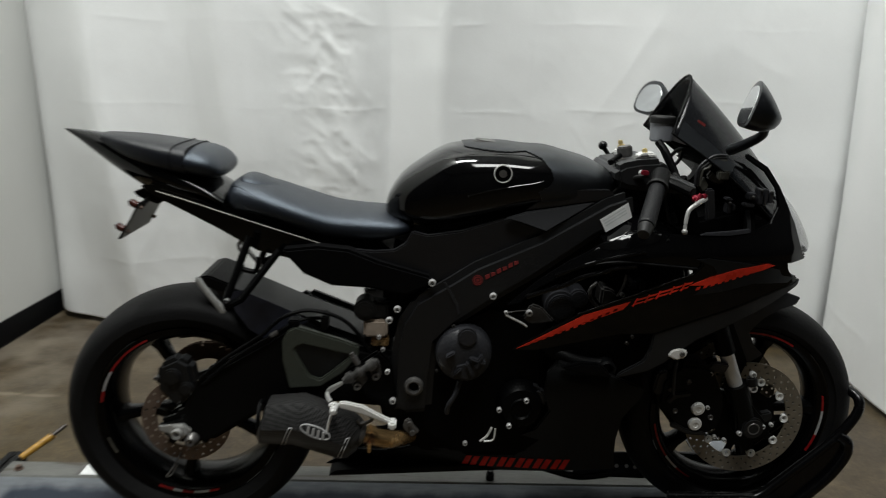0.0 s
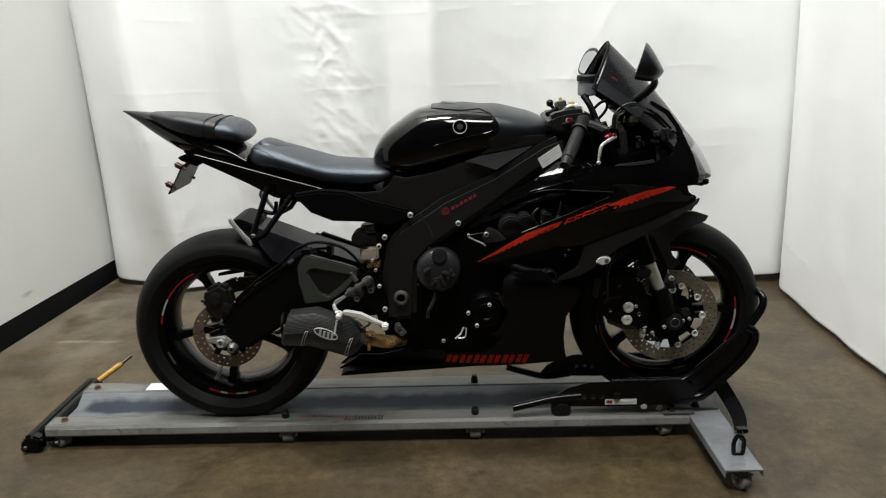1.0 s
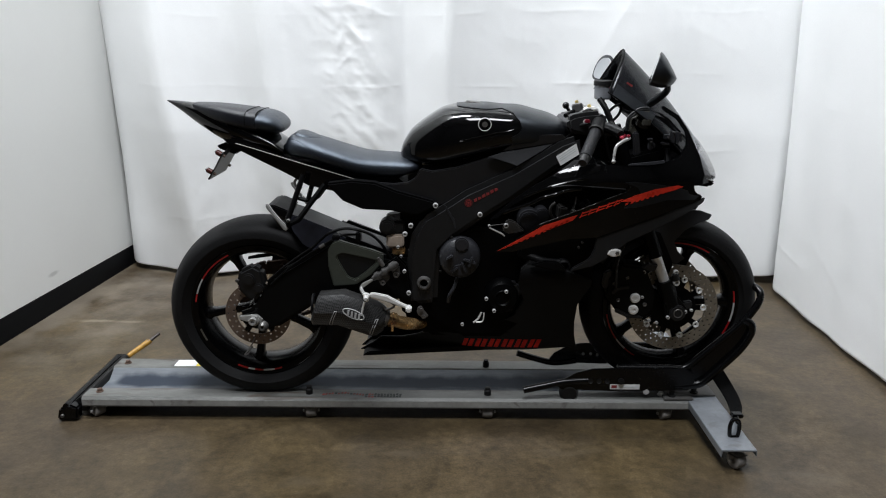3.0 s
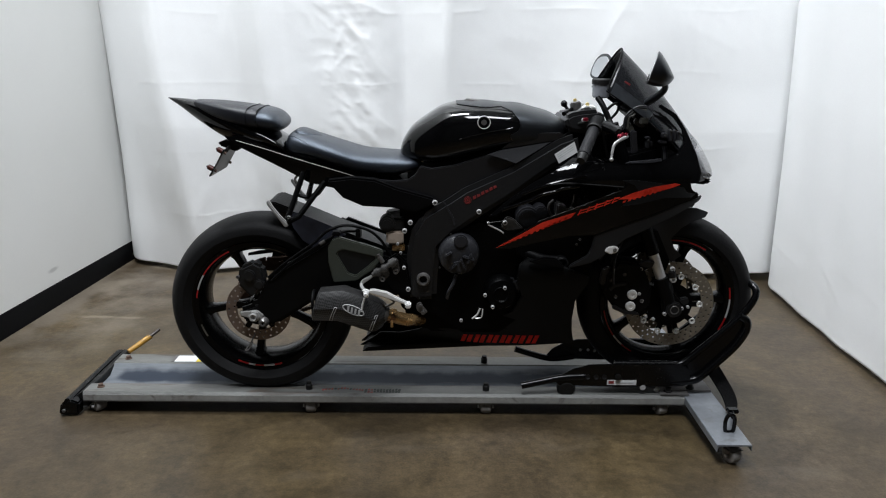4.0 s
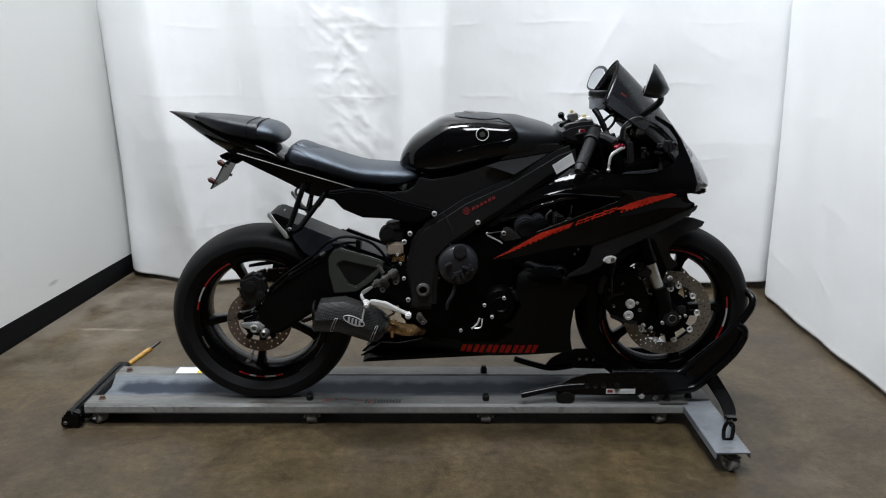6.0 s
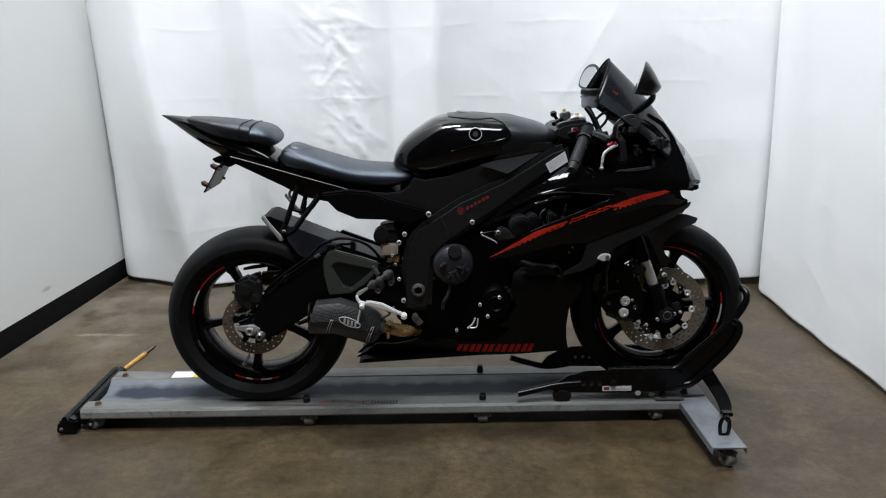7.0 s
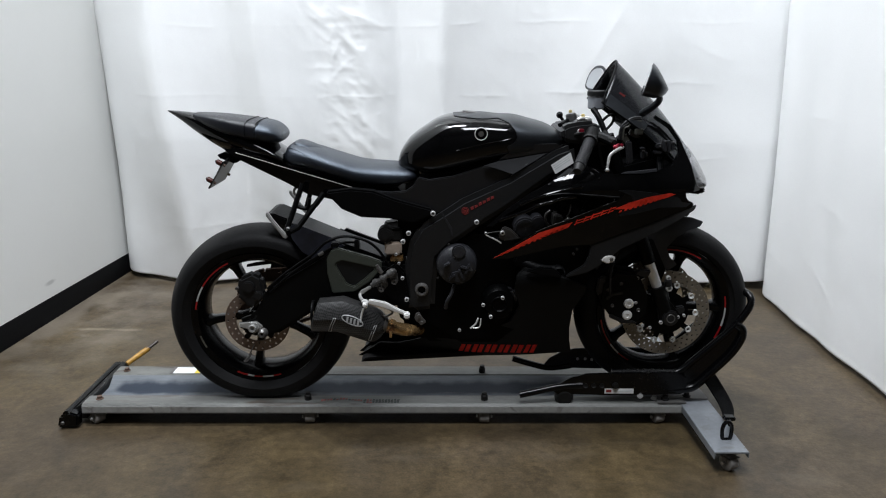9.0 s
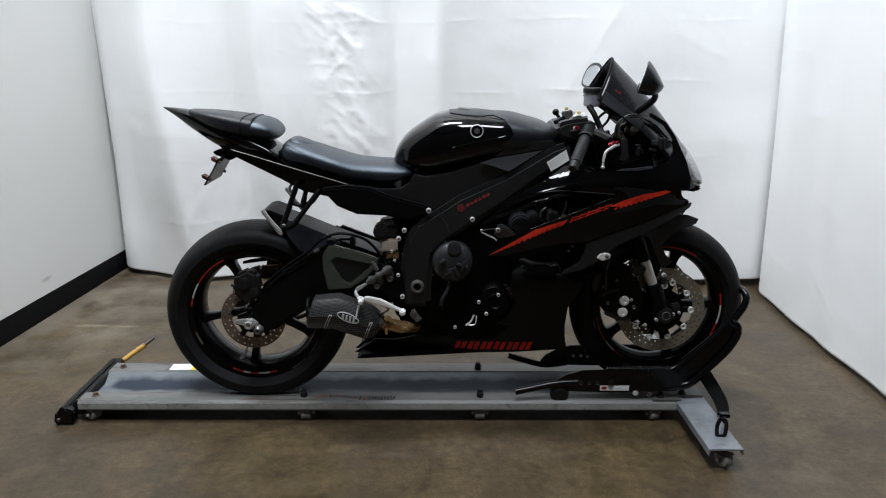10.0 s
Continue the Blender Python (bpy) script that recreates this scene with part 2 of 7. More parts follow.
def concrete(name):
    """Sealed concrete: grey-brown and olive clouds, mottles, fine grit and a few pale scuffs."""
    m = mat(name, (0.05, 0.04, 0.025), 0.38, var=0.3, big=3.0, fine=60, bump=0.12, spread=0.14, spec=0.33)
    n, ln = m.node_tree.nodes, m.node_tree.links
    b = n["Principled BSDF"]
    tc = n.new("ShaderNodeTexCoord")

    def cloud(scale, detail, rough, lo, hi, v0, v1, warp=0.0):
        t = n.new("ShaderNodeTexNoise")
        t.inputs["Scale"].default_value, t.inputs["Detail"].default_value, t.inputs["Roughness"].default_value, t.inputs["Distortion"].default_value = scale, detail, rough, warp
        ln.new(tc.outputs["Object"], t.inputs["Vector"])
        q = n.new("ShaderNodeMapRange")
        q.inputs[1].default_value, q.inputs[2].default_value, q.inputs[3].default_value, q.inputs[4].default_value = lo, hi, v0, v1
        ln.new(t.outputs["Fac"], q.inputs[0])
        return q.outputs[0]
    tone = n.new("ShaderNodeMix")
    tone.data_type = "RGBA"
    tone.inputs[6].default_value, tone.inputs[7].default_value = (0.0665, 0.0490, 0.0312, 1), (0.0585, 0.0420, 0.0206, 1)
    ln.new(cloud(1.1, 4, 0.5, 0.35, 0.65, 0.0, 1.0), tone.inputs[0])
    was = tone.outputs[2]
    for layer in (cloud(2.3, 6, 0.6, 0.36, 0.64, 0.76, 1.2, 0.4), cloud(8.0, 8, 0.65, 0.36, 0.64, 0.74, 1.2, 0.5), cloud(34.0, 7, 0.72, 0.36, 0.64, 0.72, 1.26), cloud(150.0, 3, 0.6, 0.36, 0.64, 0.84, 1.16)):
        mul = n.new("ShaderNodeVectorMath")
        mul.operation = "SCALE"
        ln.new(was, mul.inputs[0])
        ln.new(layer, mul.inputs["Scale"])
        was = mul.outputs[0]
    mp = n.new("ShaderNodeMapping")
    mp.inputs["Scale"].default_value = (2.0, 7.0, 1.0)
    s = n.new("ShaderNodeTexNoise")
    s.inputs["Scale"].default_value, s.inputs["Detail"].default_value = 1.1, 7
    ln.new(tc.outputs["Object"], mp.inputs[0])
    ln.new(mp.outputs[0], s.inputs["Vector"])
    r = n.new("ShaderNodeMapRange")
    r.inputs[1].default_value, r.inputs[2].default_value, r.inputs[4].default_value = 0.6, 0.8, 0.5
    ln.new(s.outputs["Fac"], r.inputs[0])
    mx = n.new("ShaderNodeMix")
    mx.data_type = "RGBA"
    mx.inputs[7].default_value = (0.115, 0.094, 0.066, 1)
    ln.new(r.outputs[0], mx.inputs[0])
    ln.new(was, mx.inputs[6])
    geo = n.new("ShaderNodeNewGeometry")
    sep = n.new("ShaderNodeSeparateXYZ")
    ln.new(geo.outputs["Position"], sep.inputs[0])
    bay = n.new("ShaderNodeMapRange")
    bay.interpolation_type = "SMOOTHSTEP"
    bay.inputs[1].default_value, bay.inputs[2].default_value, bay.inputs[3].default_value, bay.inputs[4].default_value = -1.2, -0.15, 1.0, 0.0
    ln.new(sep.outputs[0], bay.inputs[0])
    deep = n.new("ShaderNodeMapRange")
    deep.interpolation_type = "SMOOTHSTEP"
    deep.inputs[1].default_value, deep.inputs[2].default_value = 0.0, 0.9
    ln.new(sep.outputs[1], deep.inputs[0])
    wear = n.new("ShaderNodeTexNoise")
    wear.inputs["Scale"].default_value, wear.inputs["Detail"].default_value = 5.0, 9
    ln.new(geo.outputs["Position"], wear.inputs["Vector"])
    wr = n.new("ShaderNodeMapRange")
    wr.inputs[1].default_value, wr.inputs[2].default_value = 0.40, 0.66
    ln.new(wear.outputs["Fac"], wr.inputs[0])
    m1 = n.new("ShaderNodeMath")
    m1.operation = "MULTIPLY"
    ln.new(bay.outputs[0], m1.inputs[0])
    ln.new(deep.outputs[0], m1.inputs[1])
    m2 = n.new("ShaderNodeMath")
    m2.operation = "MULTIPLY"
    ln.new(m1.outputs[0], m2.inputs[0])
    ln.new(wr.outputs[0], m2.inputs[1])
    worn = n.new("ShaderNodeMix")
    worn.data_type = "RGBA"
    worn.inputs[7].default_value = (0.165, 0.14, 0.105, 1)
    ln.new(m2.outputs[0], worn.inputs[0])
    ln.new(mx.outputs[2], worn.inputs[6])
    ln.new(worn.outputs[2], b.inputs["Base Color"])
    return m


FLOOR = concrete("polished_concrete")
smudged_or_shaded(FLOOR, (-0.99, 0.792, 0.0), (0.11, 0.022, 1.0), (0.2, 0.17, 0.12), 0.75, 0.8, 26)
smudged_or_shaded(FLOOR, (-0.83, 0.782, 0.0), (0.09, 0.018, 1.0), (0.19, 0.16, 0.115), 0.7, 0.8, 26)
smudged_or_shaded(FLOOR, (-1.20, 1.0, 0.0), (0.10, 0.75, 1.0), (0.14, 0.12, 0.094), 0.7, 0.9, 9)
smudged_or_shaded(FLOOR, (1.45, -0.78, 0.0), (0.02, 0.015, 1.0), (0.02, 0.017, 0.012), 0.7, 0.5, 30)
# shadow to the right of the dolly's front, painted into the floor colour
smudged_or_shaded(FLOOR, (1.62, 0.1, 0.0), (0.10, 0.22, 1.0), (0.034, 0.027, 0.017), 0.6, 0.8, 8)


# ---- shapes ----
def finish(name, bm, material, smooth=35):
    bmesh.ops.recalc_face_normals(bm, faces=bm.faces)
    me = bpy.data.meshes.new(name)
    bm.to_mesh(me)
    bm.free()
    me.materials.append(material)
    for p in me.polygons:
        p.use_smooth = smooth > 0
    if smooth > 0:
        me.set_sharp_from_angle(angle=radians(smooth))
    return me


def thing(name, x, y, z, label, category, group="", kind=""):
    ob = new(name)
    ob.empty_display_size = 0.05
    ob.matrix_basis = pose(x, y, z)
    return tagged(ob, label, category, group, kind)


def part(name, bm, material, parent, label="", smooth=35):
    ob = new(name, finish(name, bm, material, smooth))
    ob.parent = parent
    if parent is not None and parent.type == "EMPTY":
        ob.matrix_parent_inverse = parent.matrix_basis.inverted()
    if label:
        ob["label"] = label
    return ob


def solo(name, bm, material, label, category="", group="", kind="", smooth=35):
    ob = new(name, finish(name, bm, material, smooth))
    return tagged(ob, label, category, group, kind)


def join(*bms):
    out = bmesh.new()
    for b in bms:
        me = bpy.data.meshes.new("tmp")
        b.to_mesh(me)
        b.free()
        out.from_mesh(me)
        bpy.data.meshes.remove(me)
    return out


def mirrored(b):
    out = b.copy()
    for v in out.verts:
        v.co.y = -v.co.y
    bmesh.ops.reverse_faces(out, faces=out.faces)
    return out


def both(name, bm, material, parent, label="", smooth=35):
    far = mirrored(bm)
    a = part(name, bm, material, parent, label, smooth)
    part(name, far, material, parent, label, smooth)
    return a


def spline(pts, n=5, closed=False):
    """Catmull-Rom through the points."""
    p = [Vector(q) for q in pts]
    out = []
    k = len(p)
    for i in range(k if closed else k - 1):
        a, b, c, d = (p[(i - 1) % k], p[i], p[(i + 1) % k], p[(i + 2) % k]) if closed else (p[max(i - 1, 0)], p[i], p[i + 1], p[min(i + 2, k - 1)])
        for j in range(n):
            t = j / n
            out.append(0.5 * (2 * b + (c - a) * t + (2 * a - 5 * b + 4 * c - d) * t * t + (3 * b - a - 3 * c + d) * t ** 3))
    if not closed:
        out.append(p[-1])
    return out


def bevelled(bm, w, seg=2, angle=25):
    if w > 0:
        es = [e for e in bm.edges if len(e.link_faces) == 2 and e.calc_face_angle(0) > radians(angle)]
        bmesh.ops.bevel(bm, geom=es, offset=w, segments=seg, affect="EDGES", clamp_overlap=True)
    return bm


def plate(poly, y0, y1, bev=0.004, round_=0):
    """A plate with the outline poly in x and z, from y0 to y1."""
    pts = [Vector((a, 0, b)) for a, b in poly]
    if round_:
        pts = spline(pts, round_, True)
    bm = bmesh.new()
    f = bm.faces.new([bm.verts.new((p.x, y0, p.z)) for p in pts])
    r = bmesh.ops.extrude_face_region(bm, geom=[f])
    for v in [g for g in r["geom"] if isinstance(g, bmesh.types.BMVert)]:
        v.co.y = y1
    bmesh.ops.recalc_face_normals(bm, faces=bm.faces)
    return bevelled(bm, bev)


def panel(poly, th, yfun, bev=0.003, cut=0.03, round_=0):
    """A plate that follows the surface y = -yfun(x, z), th thick."""
    bm = plate(poly, 0, th, bev, round_)
    xs, zs = [p[0] for p in poly], [p[1] for p in poly]
    for lo, hi, no in ((min(xs), max(xs), (1, 0, 0)), (min(zs), max(zs), (0, 0, 1))):
        v = lo + cut
        while v < hi:
            bmesh.ops.bisect_plane(bm, geom=bm.verts[:] + bm.edges[:] + bm.faces[:], plane_co=Vector(no) * v, plane_no=no, dist=1e-5)
            v += cut
    for v in bm.verts:
        v.co.y -= yfun(v.co.x, v.co.z)
    return bm


def tube(pts, r, seg=10, n=6, closed=False, straight=False):
    """A round bar through the points; r is one radius or one for each end."""
    path = [Vector(p) for p in pts] if straight else spline(pts, n, closed)
    k = len(path)
    bm = bmesh.new()
    rings = []
    up = Vector((0.13, 0.31, 0.94))
    for i, p in enumerate(path):
        a = path[(i - 1) % k] if closed or i else p
        b = path[(i + 1) % k] if closed or i < k - 1 else p
        d = (b - a).normalized()
        side = d.cross(up).normalized()
        up2 = side.cross(d)
        rad = r if not isinstance(r, tuple) else r[0] + (r[1] - r[0]) * i / (k - 1)
        rings.append([bm.verts.new(p + rad * (math.cos(t) * side + math.sin(t) * up2)) for t in [2 * math.pi * j / seg for j in range(seg)]])
    for i in range(k if closed else k - 1):
        a, b = rings[i], rings[(i + 1) % k]
        for j in range(seg):
            bm.faces.new((a[j], a[(j + 1) % seg], b[(j + 1) % seg], b[j]))
    if not closed:
        bm.faces.new(rings[0][::-1])
        bm.faces.new(rings[-1])
    return bm


def cyl(p0, p1, r0, r1=None, seg=24, bev=0.0):
    bm = tube([p0, p1], (r0, r0 if r1 is None else r1), seg, straight=True)
    bmesh.ops.recalc_face_normals(bm, faces=bm.faces)
    return bevelled(bm, bev, 2, 50)


def box(x0, x1, y0, y1, z0, z1, bev=0.003):
    return plate([(x0, z0), (x1, z0), (x1, z1), (x0, z1)], y0, y1, bev)


def prism(corners, z0, z1):
    """An upright block on the given corners in plan."""
    return skin([[(x, y, z) for x, y in corners] for z in (z0, z1)])


def skin(rings, cap=True, closed=True):
    bm = bmesh.new()
    vs = [[bm.verts.new(p) for p in r] for r in rings]
    m = len(vs[0])
    for a, b in zip(vs, vs[1:]):
        for j in range(m if closed else m - 1):
            bm.faces.new((a[j], a[(j + 1) % m], b[(j + 1) % m], b[j]))
    if cap:
        bm.faces.new(vs[0][::-1])
        bm.faces.new(vs[-1])
    return bm


def body(stations, n=5, seg=36, power=2.4):
    """A closed body along x. Stations: x, top, bottom, half width, height of the widest place."""
    st = [tuple(v) for v in spline_n(stations, n)]
    rings = []
    for x, zt, zb, hw, zw in st:
        ring = []
        for j in range(seg):
            t = 2 * math.pi * j / seg
            c, s = math.cos(t), math.sin(t)
            yy = hw * math.copysign(abs(c) ** (2 / power), c)
            h = (zt - zw) if s > 0 else (zw - zb)
            ring.append((x, yy, zw + h * math.copysign(abs(s) ** (2 / power), s)))
        rings.append(ring)
    return skin(rings)


def spline_n(rows, n):
    p = [np.array(r, float) for r in rows]
    out = []
    for i in range(len(p) - 1):
        a, b, c, d = p[max(i - 1, 0)], p[i], p[i + 1], p[min(i + 2, len(p) - 1)]
        for j in range(n):
            t = j / n
            out.append(0.5 * (2 * b + (c - a) * t + (2 * a - 5 * b + 4 * c - d) * t * t + (3 * b - a - 3 * c + d) * t ** 3))
    out.append(p[-1])
    return out


def revolve(profile, cx, cz, seg=72, closed=True):
    """Turns a profile of (radius, y) round an axle along y at cx, cz."""
    rings = []
    for j in range(seg):
        t = 2 * math.pi * j / seg
        rings.append([(cx + r * math.cos(t), y, cz + r * math.sin(t)) for r, y in profile])
    rings.append(rings[0])
    bm = skin(rings, False, closed)
    bmesh.ops.remove_doubles(bm, verts=bm.verts, dist=1e-6)
    return bm


def arc_strip(cx, cz, r0, r1, a0, a1, y, th=0.001, n=10):
    a = [radians(a0 + (a1 - a0) * i / n) for i in range(n + 1)]
    poly = [(cx + r1 * math.cos(t), cz + r1 * math.sin(t)) for t in a] + [(cx + r0 * math.cos(t), cz + r0 * math.sin(t)) for t in a[::-1]]
    return plate(poly, y, y - th, 0)


def drilled_disc(cx, cz, r0, r1, y0, y1, cells=30, rows=2, hole=0.004):
    """A brake disc with real drilled holes in staggered rows."""
    bm = bmesh.new()
    dr = (r1 - r0) / rows

    def at(r, t, y):
        return bm.verts.new((cx + r * math.cos(t), y, cz + r * math.sin(t)))
    for k in range(rows):
        for i in range(cells):
            w = 2 * math.pi / cells
            t0 = (i + 0.5 * (k % 2)) * w
            rc, tcn = r0 + (k + 0.5) * dr, t0 + w / 2
            corner = [(-1, -1), (0, -1), (1, -1), (1, 0), (1, 1), (0, 1), (-1, 1), (-1, 0)]
            loops = []
            for y in (y0, y1):
                outer = [at(rc + b * dr / 2, tcn + a * w / 2, y) for a, b in corner]
                inner = [at(rc + hole * math.sin(math.atan2(b, a)), tcn + hole * math.cos(math.atan2(b, a)) / rc, y) for a, b in corner]
                loops.append((outer, inner))
                for j in range(8):
                    bm.faces.new((outer[j], outer[(j + 1) % 8], inner[(j + 1) % 8], inner[j]))
            for j in range(8):
                bm.faces.new((loops[0][1][j], loops[0][1][(j + 1) % 8], loops[1][1][(j + 1) % 8], loops[1][1][j]))
    seg = cells * 4
    for r in (r0, r1):
        ring = [(at(r, 2 * math.pi * j / seg, y0), at(r, 2 * math.pi * j / seg, y1)) for j in range(seg)]
        for j in range(seg):
            a, b = ring[j], ring[(j + 1) % seg]
            bm.faces.new((a[0], b[0], b[1], a[1]))
    return bm


def framed(outer, inner, y0, y1, bev=0.003):
    """A plate with an opening; outer and inner have the same number of corners."""
    bm = bmesh.new()
    lv = [[[bm.verts.new((a, y, b)) for a, b in loop] for loop in (outer, inner)] for y in (y0, y1)]
    k = len(outer)
    for j in range(k):
        i = (j + 1) % k
        bm.faces.new((lv[0][0][j], lv[0][0][i], lv[0][1][i], lv[0][1][j]))
        bm.faces.new((lv[1][0][i], lv[1][0][j], lv[1][1][j], lv[1][1][i]))
        for q in (0, 1):
            bm.faces.new((lv[0][q][j], lv[1][q][j], lv[1][q][i], lv[0][q][i]))
    bmesh.ops.recalc_face_normals(bm, faces=bm.faces)
    return bevelled(bm, bev)


def bolt(parent, x, y, z, r=0.008, material=None, name="bolt"):
    """A domed screw head that faces the camera's side, with a socket."""
    prof = [(0.0004, y + 0.002), (r * 0.5, y + 0.004), (r * 0.53, y - r * 0.62), (r * 0.8, y - r * 0.62), (r, y - r * 0.25), (r, y + 0.006)]
    return part(name, revolve(prof, x, z, 14, False), material or BOLTM, parent)


def inside(x, z, poly):
    odd = False
    for (a, b), (c, d) in zip(poly, poly[1:] + poly[:1]):
        if (b > z) != (d > z) and x < (c - a) * (z - b) / (d - b) + a:
            odd = not odd
    return odd


def raised_shell(bm, outline, height, within=True):
    """The part of a body within (or outside) an outline in x and z, lifted off it, with its edge turned down."""
    for (a, b), (c, d) in zip(outline, outline[1:] + outline[:1]):
        near_ = []
        for f in bm.faces:
            p = f.calc_center_median()
            if min(a, c) - 0.012 < p.x < max(a, c) + 0.012 and min(b, d) - 0.012 < p.z < max(b, d) + 0.012:
                near_.append(f)
        es = {e for f in near_ for e in f.edges}
        vs = {v for f in near_ for v in f.verts}
        bmesh.ops.bisect_plane(bm, geom=near_ + list(es) + list(vs), dist=0.00005, plane_co=(a, 0, b), plane_no=(d - b, 0, a - c))
    bm.normal_update()
    bmesh.ops.delete(bm, geom=[f for f in bm.faces if inside(f.calc_center_median().x, f.calc_center_median().z, outline) != within], context="FACES")
    bmesh.ops.recalc_face_normals(bm, faces=bm.faces)
    if sum(f.normal.z for f in bm.faces) < 0:
        bmesh.ops.reverse_faces(bm, faces=bm.faces)
    bm.normal_update()
    for v, n in [(v, v.normal.copy()) for v in bm.verts]:
        v.co += n * height
    bm.normal_update()
    lift = {tuple(round(c, 5) for c in v.co): v.normal.copy() for v in bm.verts}
    edge = bmesh.ops.extrude_edge_only(bm, edges=[e for e in bm.edges if e.is_boundary])
    for v in edge["geom"]:
        if isinstance(v, bmesh.types.BMVert):
            v.co -= lift[tuple(round(c, 5) for c in v.co)] * height * 1.8
    return bm


def bmesh_ball(x, y, z, r):
    bm = bmesh.new()
    bmesh.ops.create_icosphere(bm, subdivisions=3, radius=r)
    bmesh.ops.translate(bm, verts=bm.verts, vec=(x, y, z))
    return bm


# ---- the room ----
RX0, RX1, RY0, RY1, TOP = -1.21, 2.75, -7.0, 1.95, 6.7
HX0, HX1, FRONT, EFRONT = -4.5, 6.0, -0.8, -0.35
solo("floor", box(HX0 - 0.2, HX1 + 0.2, RY0 - 0.2, RY1 + 0.2, -0.1, 0, 0), FLOOR, "polished brown-grey concrete floor with stains, scuffs and a painted shadow", kind="structure")
solo("ceiling", box(HX0 - 0.2, HX1 + 0.2, RY0 - 0.2, RY1 + 0.2, TOP, TOP + 0.1, 0), CEIL, "plain ceiling of the hall", kind="structure")


def west(y):
    """The white wall runs a little askew."""
    return -1.205 - (1.6 - y) * 0.055


solo("wall_west", prism([(west(RY1) - 0.15, RY1), (west(RY1), RY1), (west(FRONT), FRONT), (west(FRONT) - 0.15, FRONT)], 0, TOP), WALL, "plain white painted wall with small scuffs", kind="structure", smooth=0)
solo("wall_north", box(RX0 - 0.1, RX1, RY1, RY1 + 0.15, 0, TOP, 0), WALL, "plain white wall behind the cloth", kind="structure")
solo("wall_east", box(RX1, RX1 + 0.15, EFRONT, RY1, 0, TOP, 0), WALL, "plain white wall behind the side cloth", kind="structure")
solo("wall_south", box(HX0, HX1, RY0 - 0.15, RY0, 0, TOP, 0), DARKWALL, "dim wall at the far end of the hall", kind="structure")
solo("wall_hall_west", box(HX0 - 0.15, HX0, RY0, RY1, 0, TOP, 0), DARKWALL, "dim wall of the hall", kind="structure")
solo("wall_hall_east", box(HX1, HX1 + 0.15, RY0, RY1, 0, TOP, 0), DARKWALL, "dim wall of the hall", kind="structure")
# unseen returns, added so the bike's gloss reflects darkness beyond the bay
solo("wall_return_west", box(HX0, RX0 - 0.15, FRONT, FRONT + 0.15, 0, TOP, 0), DARKWALL, "unseen dark wall added beside the bay", kind="structure")
solo("wall_return_east", box(RX1 + 0.15, HX1, EFRONT, EFRONT + 0.15, 0, TOP, 0), DARKWALL, "unseen dark wall added beside the bay", kind="structure")
skirt = [(0.0, 0.0), (0.012, 0.0), (0.009, 0.012), (0.006, 0.099), (0.003, 0.105), (0.0, 0.105)]
solo("baseboard", skin([[(west(y) + d, y, z) for d, z in skirt] for y in (FRONT, 1.93)]), SKIRT, "black rubber baseboard along the white wall", kind="structure")

def steps(lo, hi, fine, top, coarse):
    """Heights from lo to top: close together up to hi, wider above."""
    a, b = int((hi - lo) / fine), int((top - hi) / coarse)
    return [lo + (hi - lo) * i / a for i in range(a)] + [hi + (top - hi) * i / b for i in range(b + 1)]


def swept(slopes, step=0.004):
    """Adds up a run of slopes (place, slope) into the depth of a fold line."""
    x, x1 = slopes[0][0], slopes[-1][0]
    xs = np.arange(x, x1 + step, step)
    sl = np.interp(xs, [p for p, _ in slopes], [q for _, q in slopes])
    sl = np.convolve(np.pad(sl, 3, "edge"), np.hanning(9)[1:-1] / np.hanning(9).sum(), "valid")[:len(xs)]
    depth = np.cumsum(sl) * step * 1.55
    return xs, depth


def creased(x, z, lines):
    """Pressed or pulled creases: each runs from one place to another, with a soft shoulder below it."""
    v = 0.0
    for x0, z0, x1, z1, amp, wide in lines:
        dx, dz = x1 - x0, z1 - z0
        n = math.hypot(dx, dz)
        along = ((x - x0) * dx + (z - z0) * dz) / n
        if -0.02 < along < n + 0.02:
            off = ((x - x0) * -dz + (z - z0) * dx) / n + 0.010 * noise.noise((along * 6, x0 * 9, z0 * 9)) + 0.004 * noise.noise((along * 21, x0 * 5, z0 * 7))
            if abs(off) < wide * 7:
                ends = max(0.0, min(1.3, 0.75 + 1.2 * noise.noise((along * 4.5, z0 * 11, x0 * 3)))) * min(1.0, max(0.0, (along + 0.02) / 0.05)) * min(1.0, max(0.0, (n + 0.02 - along) / 0.05))
                v += amp * ends * (math.exp(-(off / wide) ** 2) + 0.6 * math.exp(-(off / (wide * 3.5)) ** 2))
    return v


def crumple(x, z, seed):
    """Facets of crumpled vinyl, from folded noise at three sizes."""
    v = 0.0
    for f, amp in ((7.0, 1.0), (15.0, 0.5), (31.0, 0.22)):
        v += amp * (0.5 - abs(noise.noise((x * f + 0.4 * z * f, z * f * 0.8, seed + f))))
    return v


def cloth(name, xs, zs, place, label):
    """A hanging sheet over a grid; place(x, z) gives each point."""
    verts = [place(x, z) for x in xs for z in zs]
    k = len(zs)
    faces = [(i * k + j, (i + 1) * k + j, (i + 1) * k + j + 1, i * k + j + 1) for i in range(len(xs) - 1) for j in range(k - 1)]
    me = bpy.data.meshes.new(name)
    me.from_pydata(verts, [], faces)
    me.materials.append(CLOTH)
    me.polygons.foreach_set("use_smooth", [True] * len(me.polygons))
    ob = tagged(new(name, me), label, "curtain", "white cloths round the bay")
    s = ob.modifiers.new("thickness", "SOLIDIFY")
    s.thickness, s.offset = 0.002, 0
    return ob


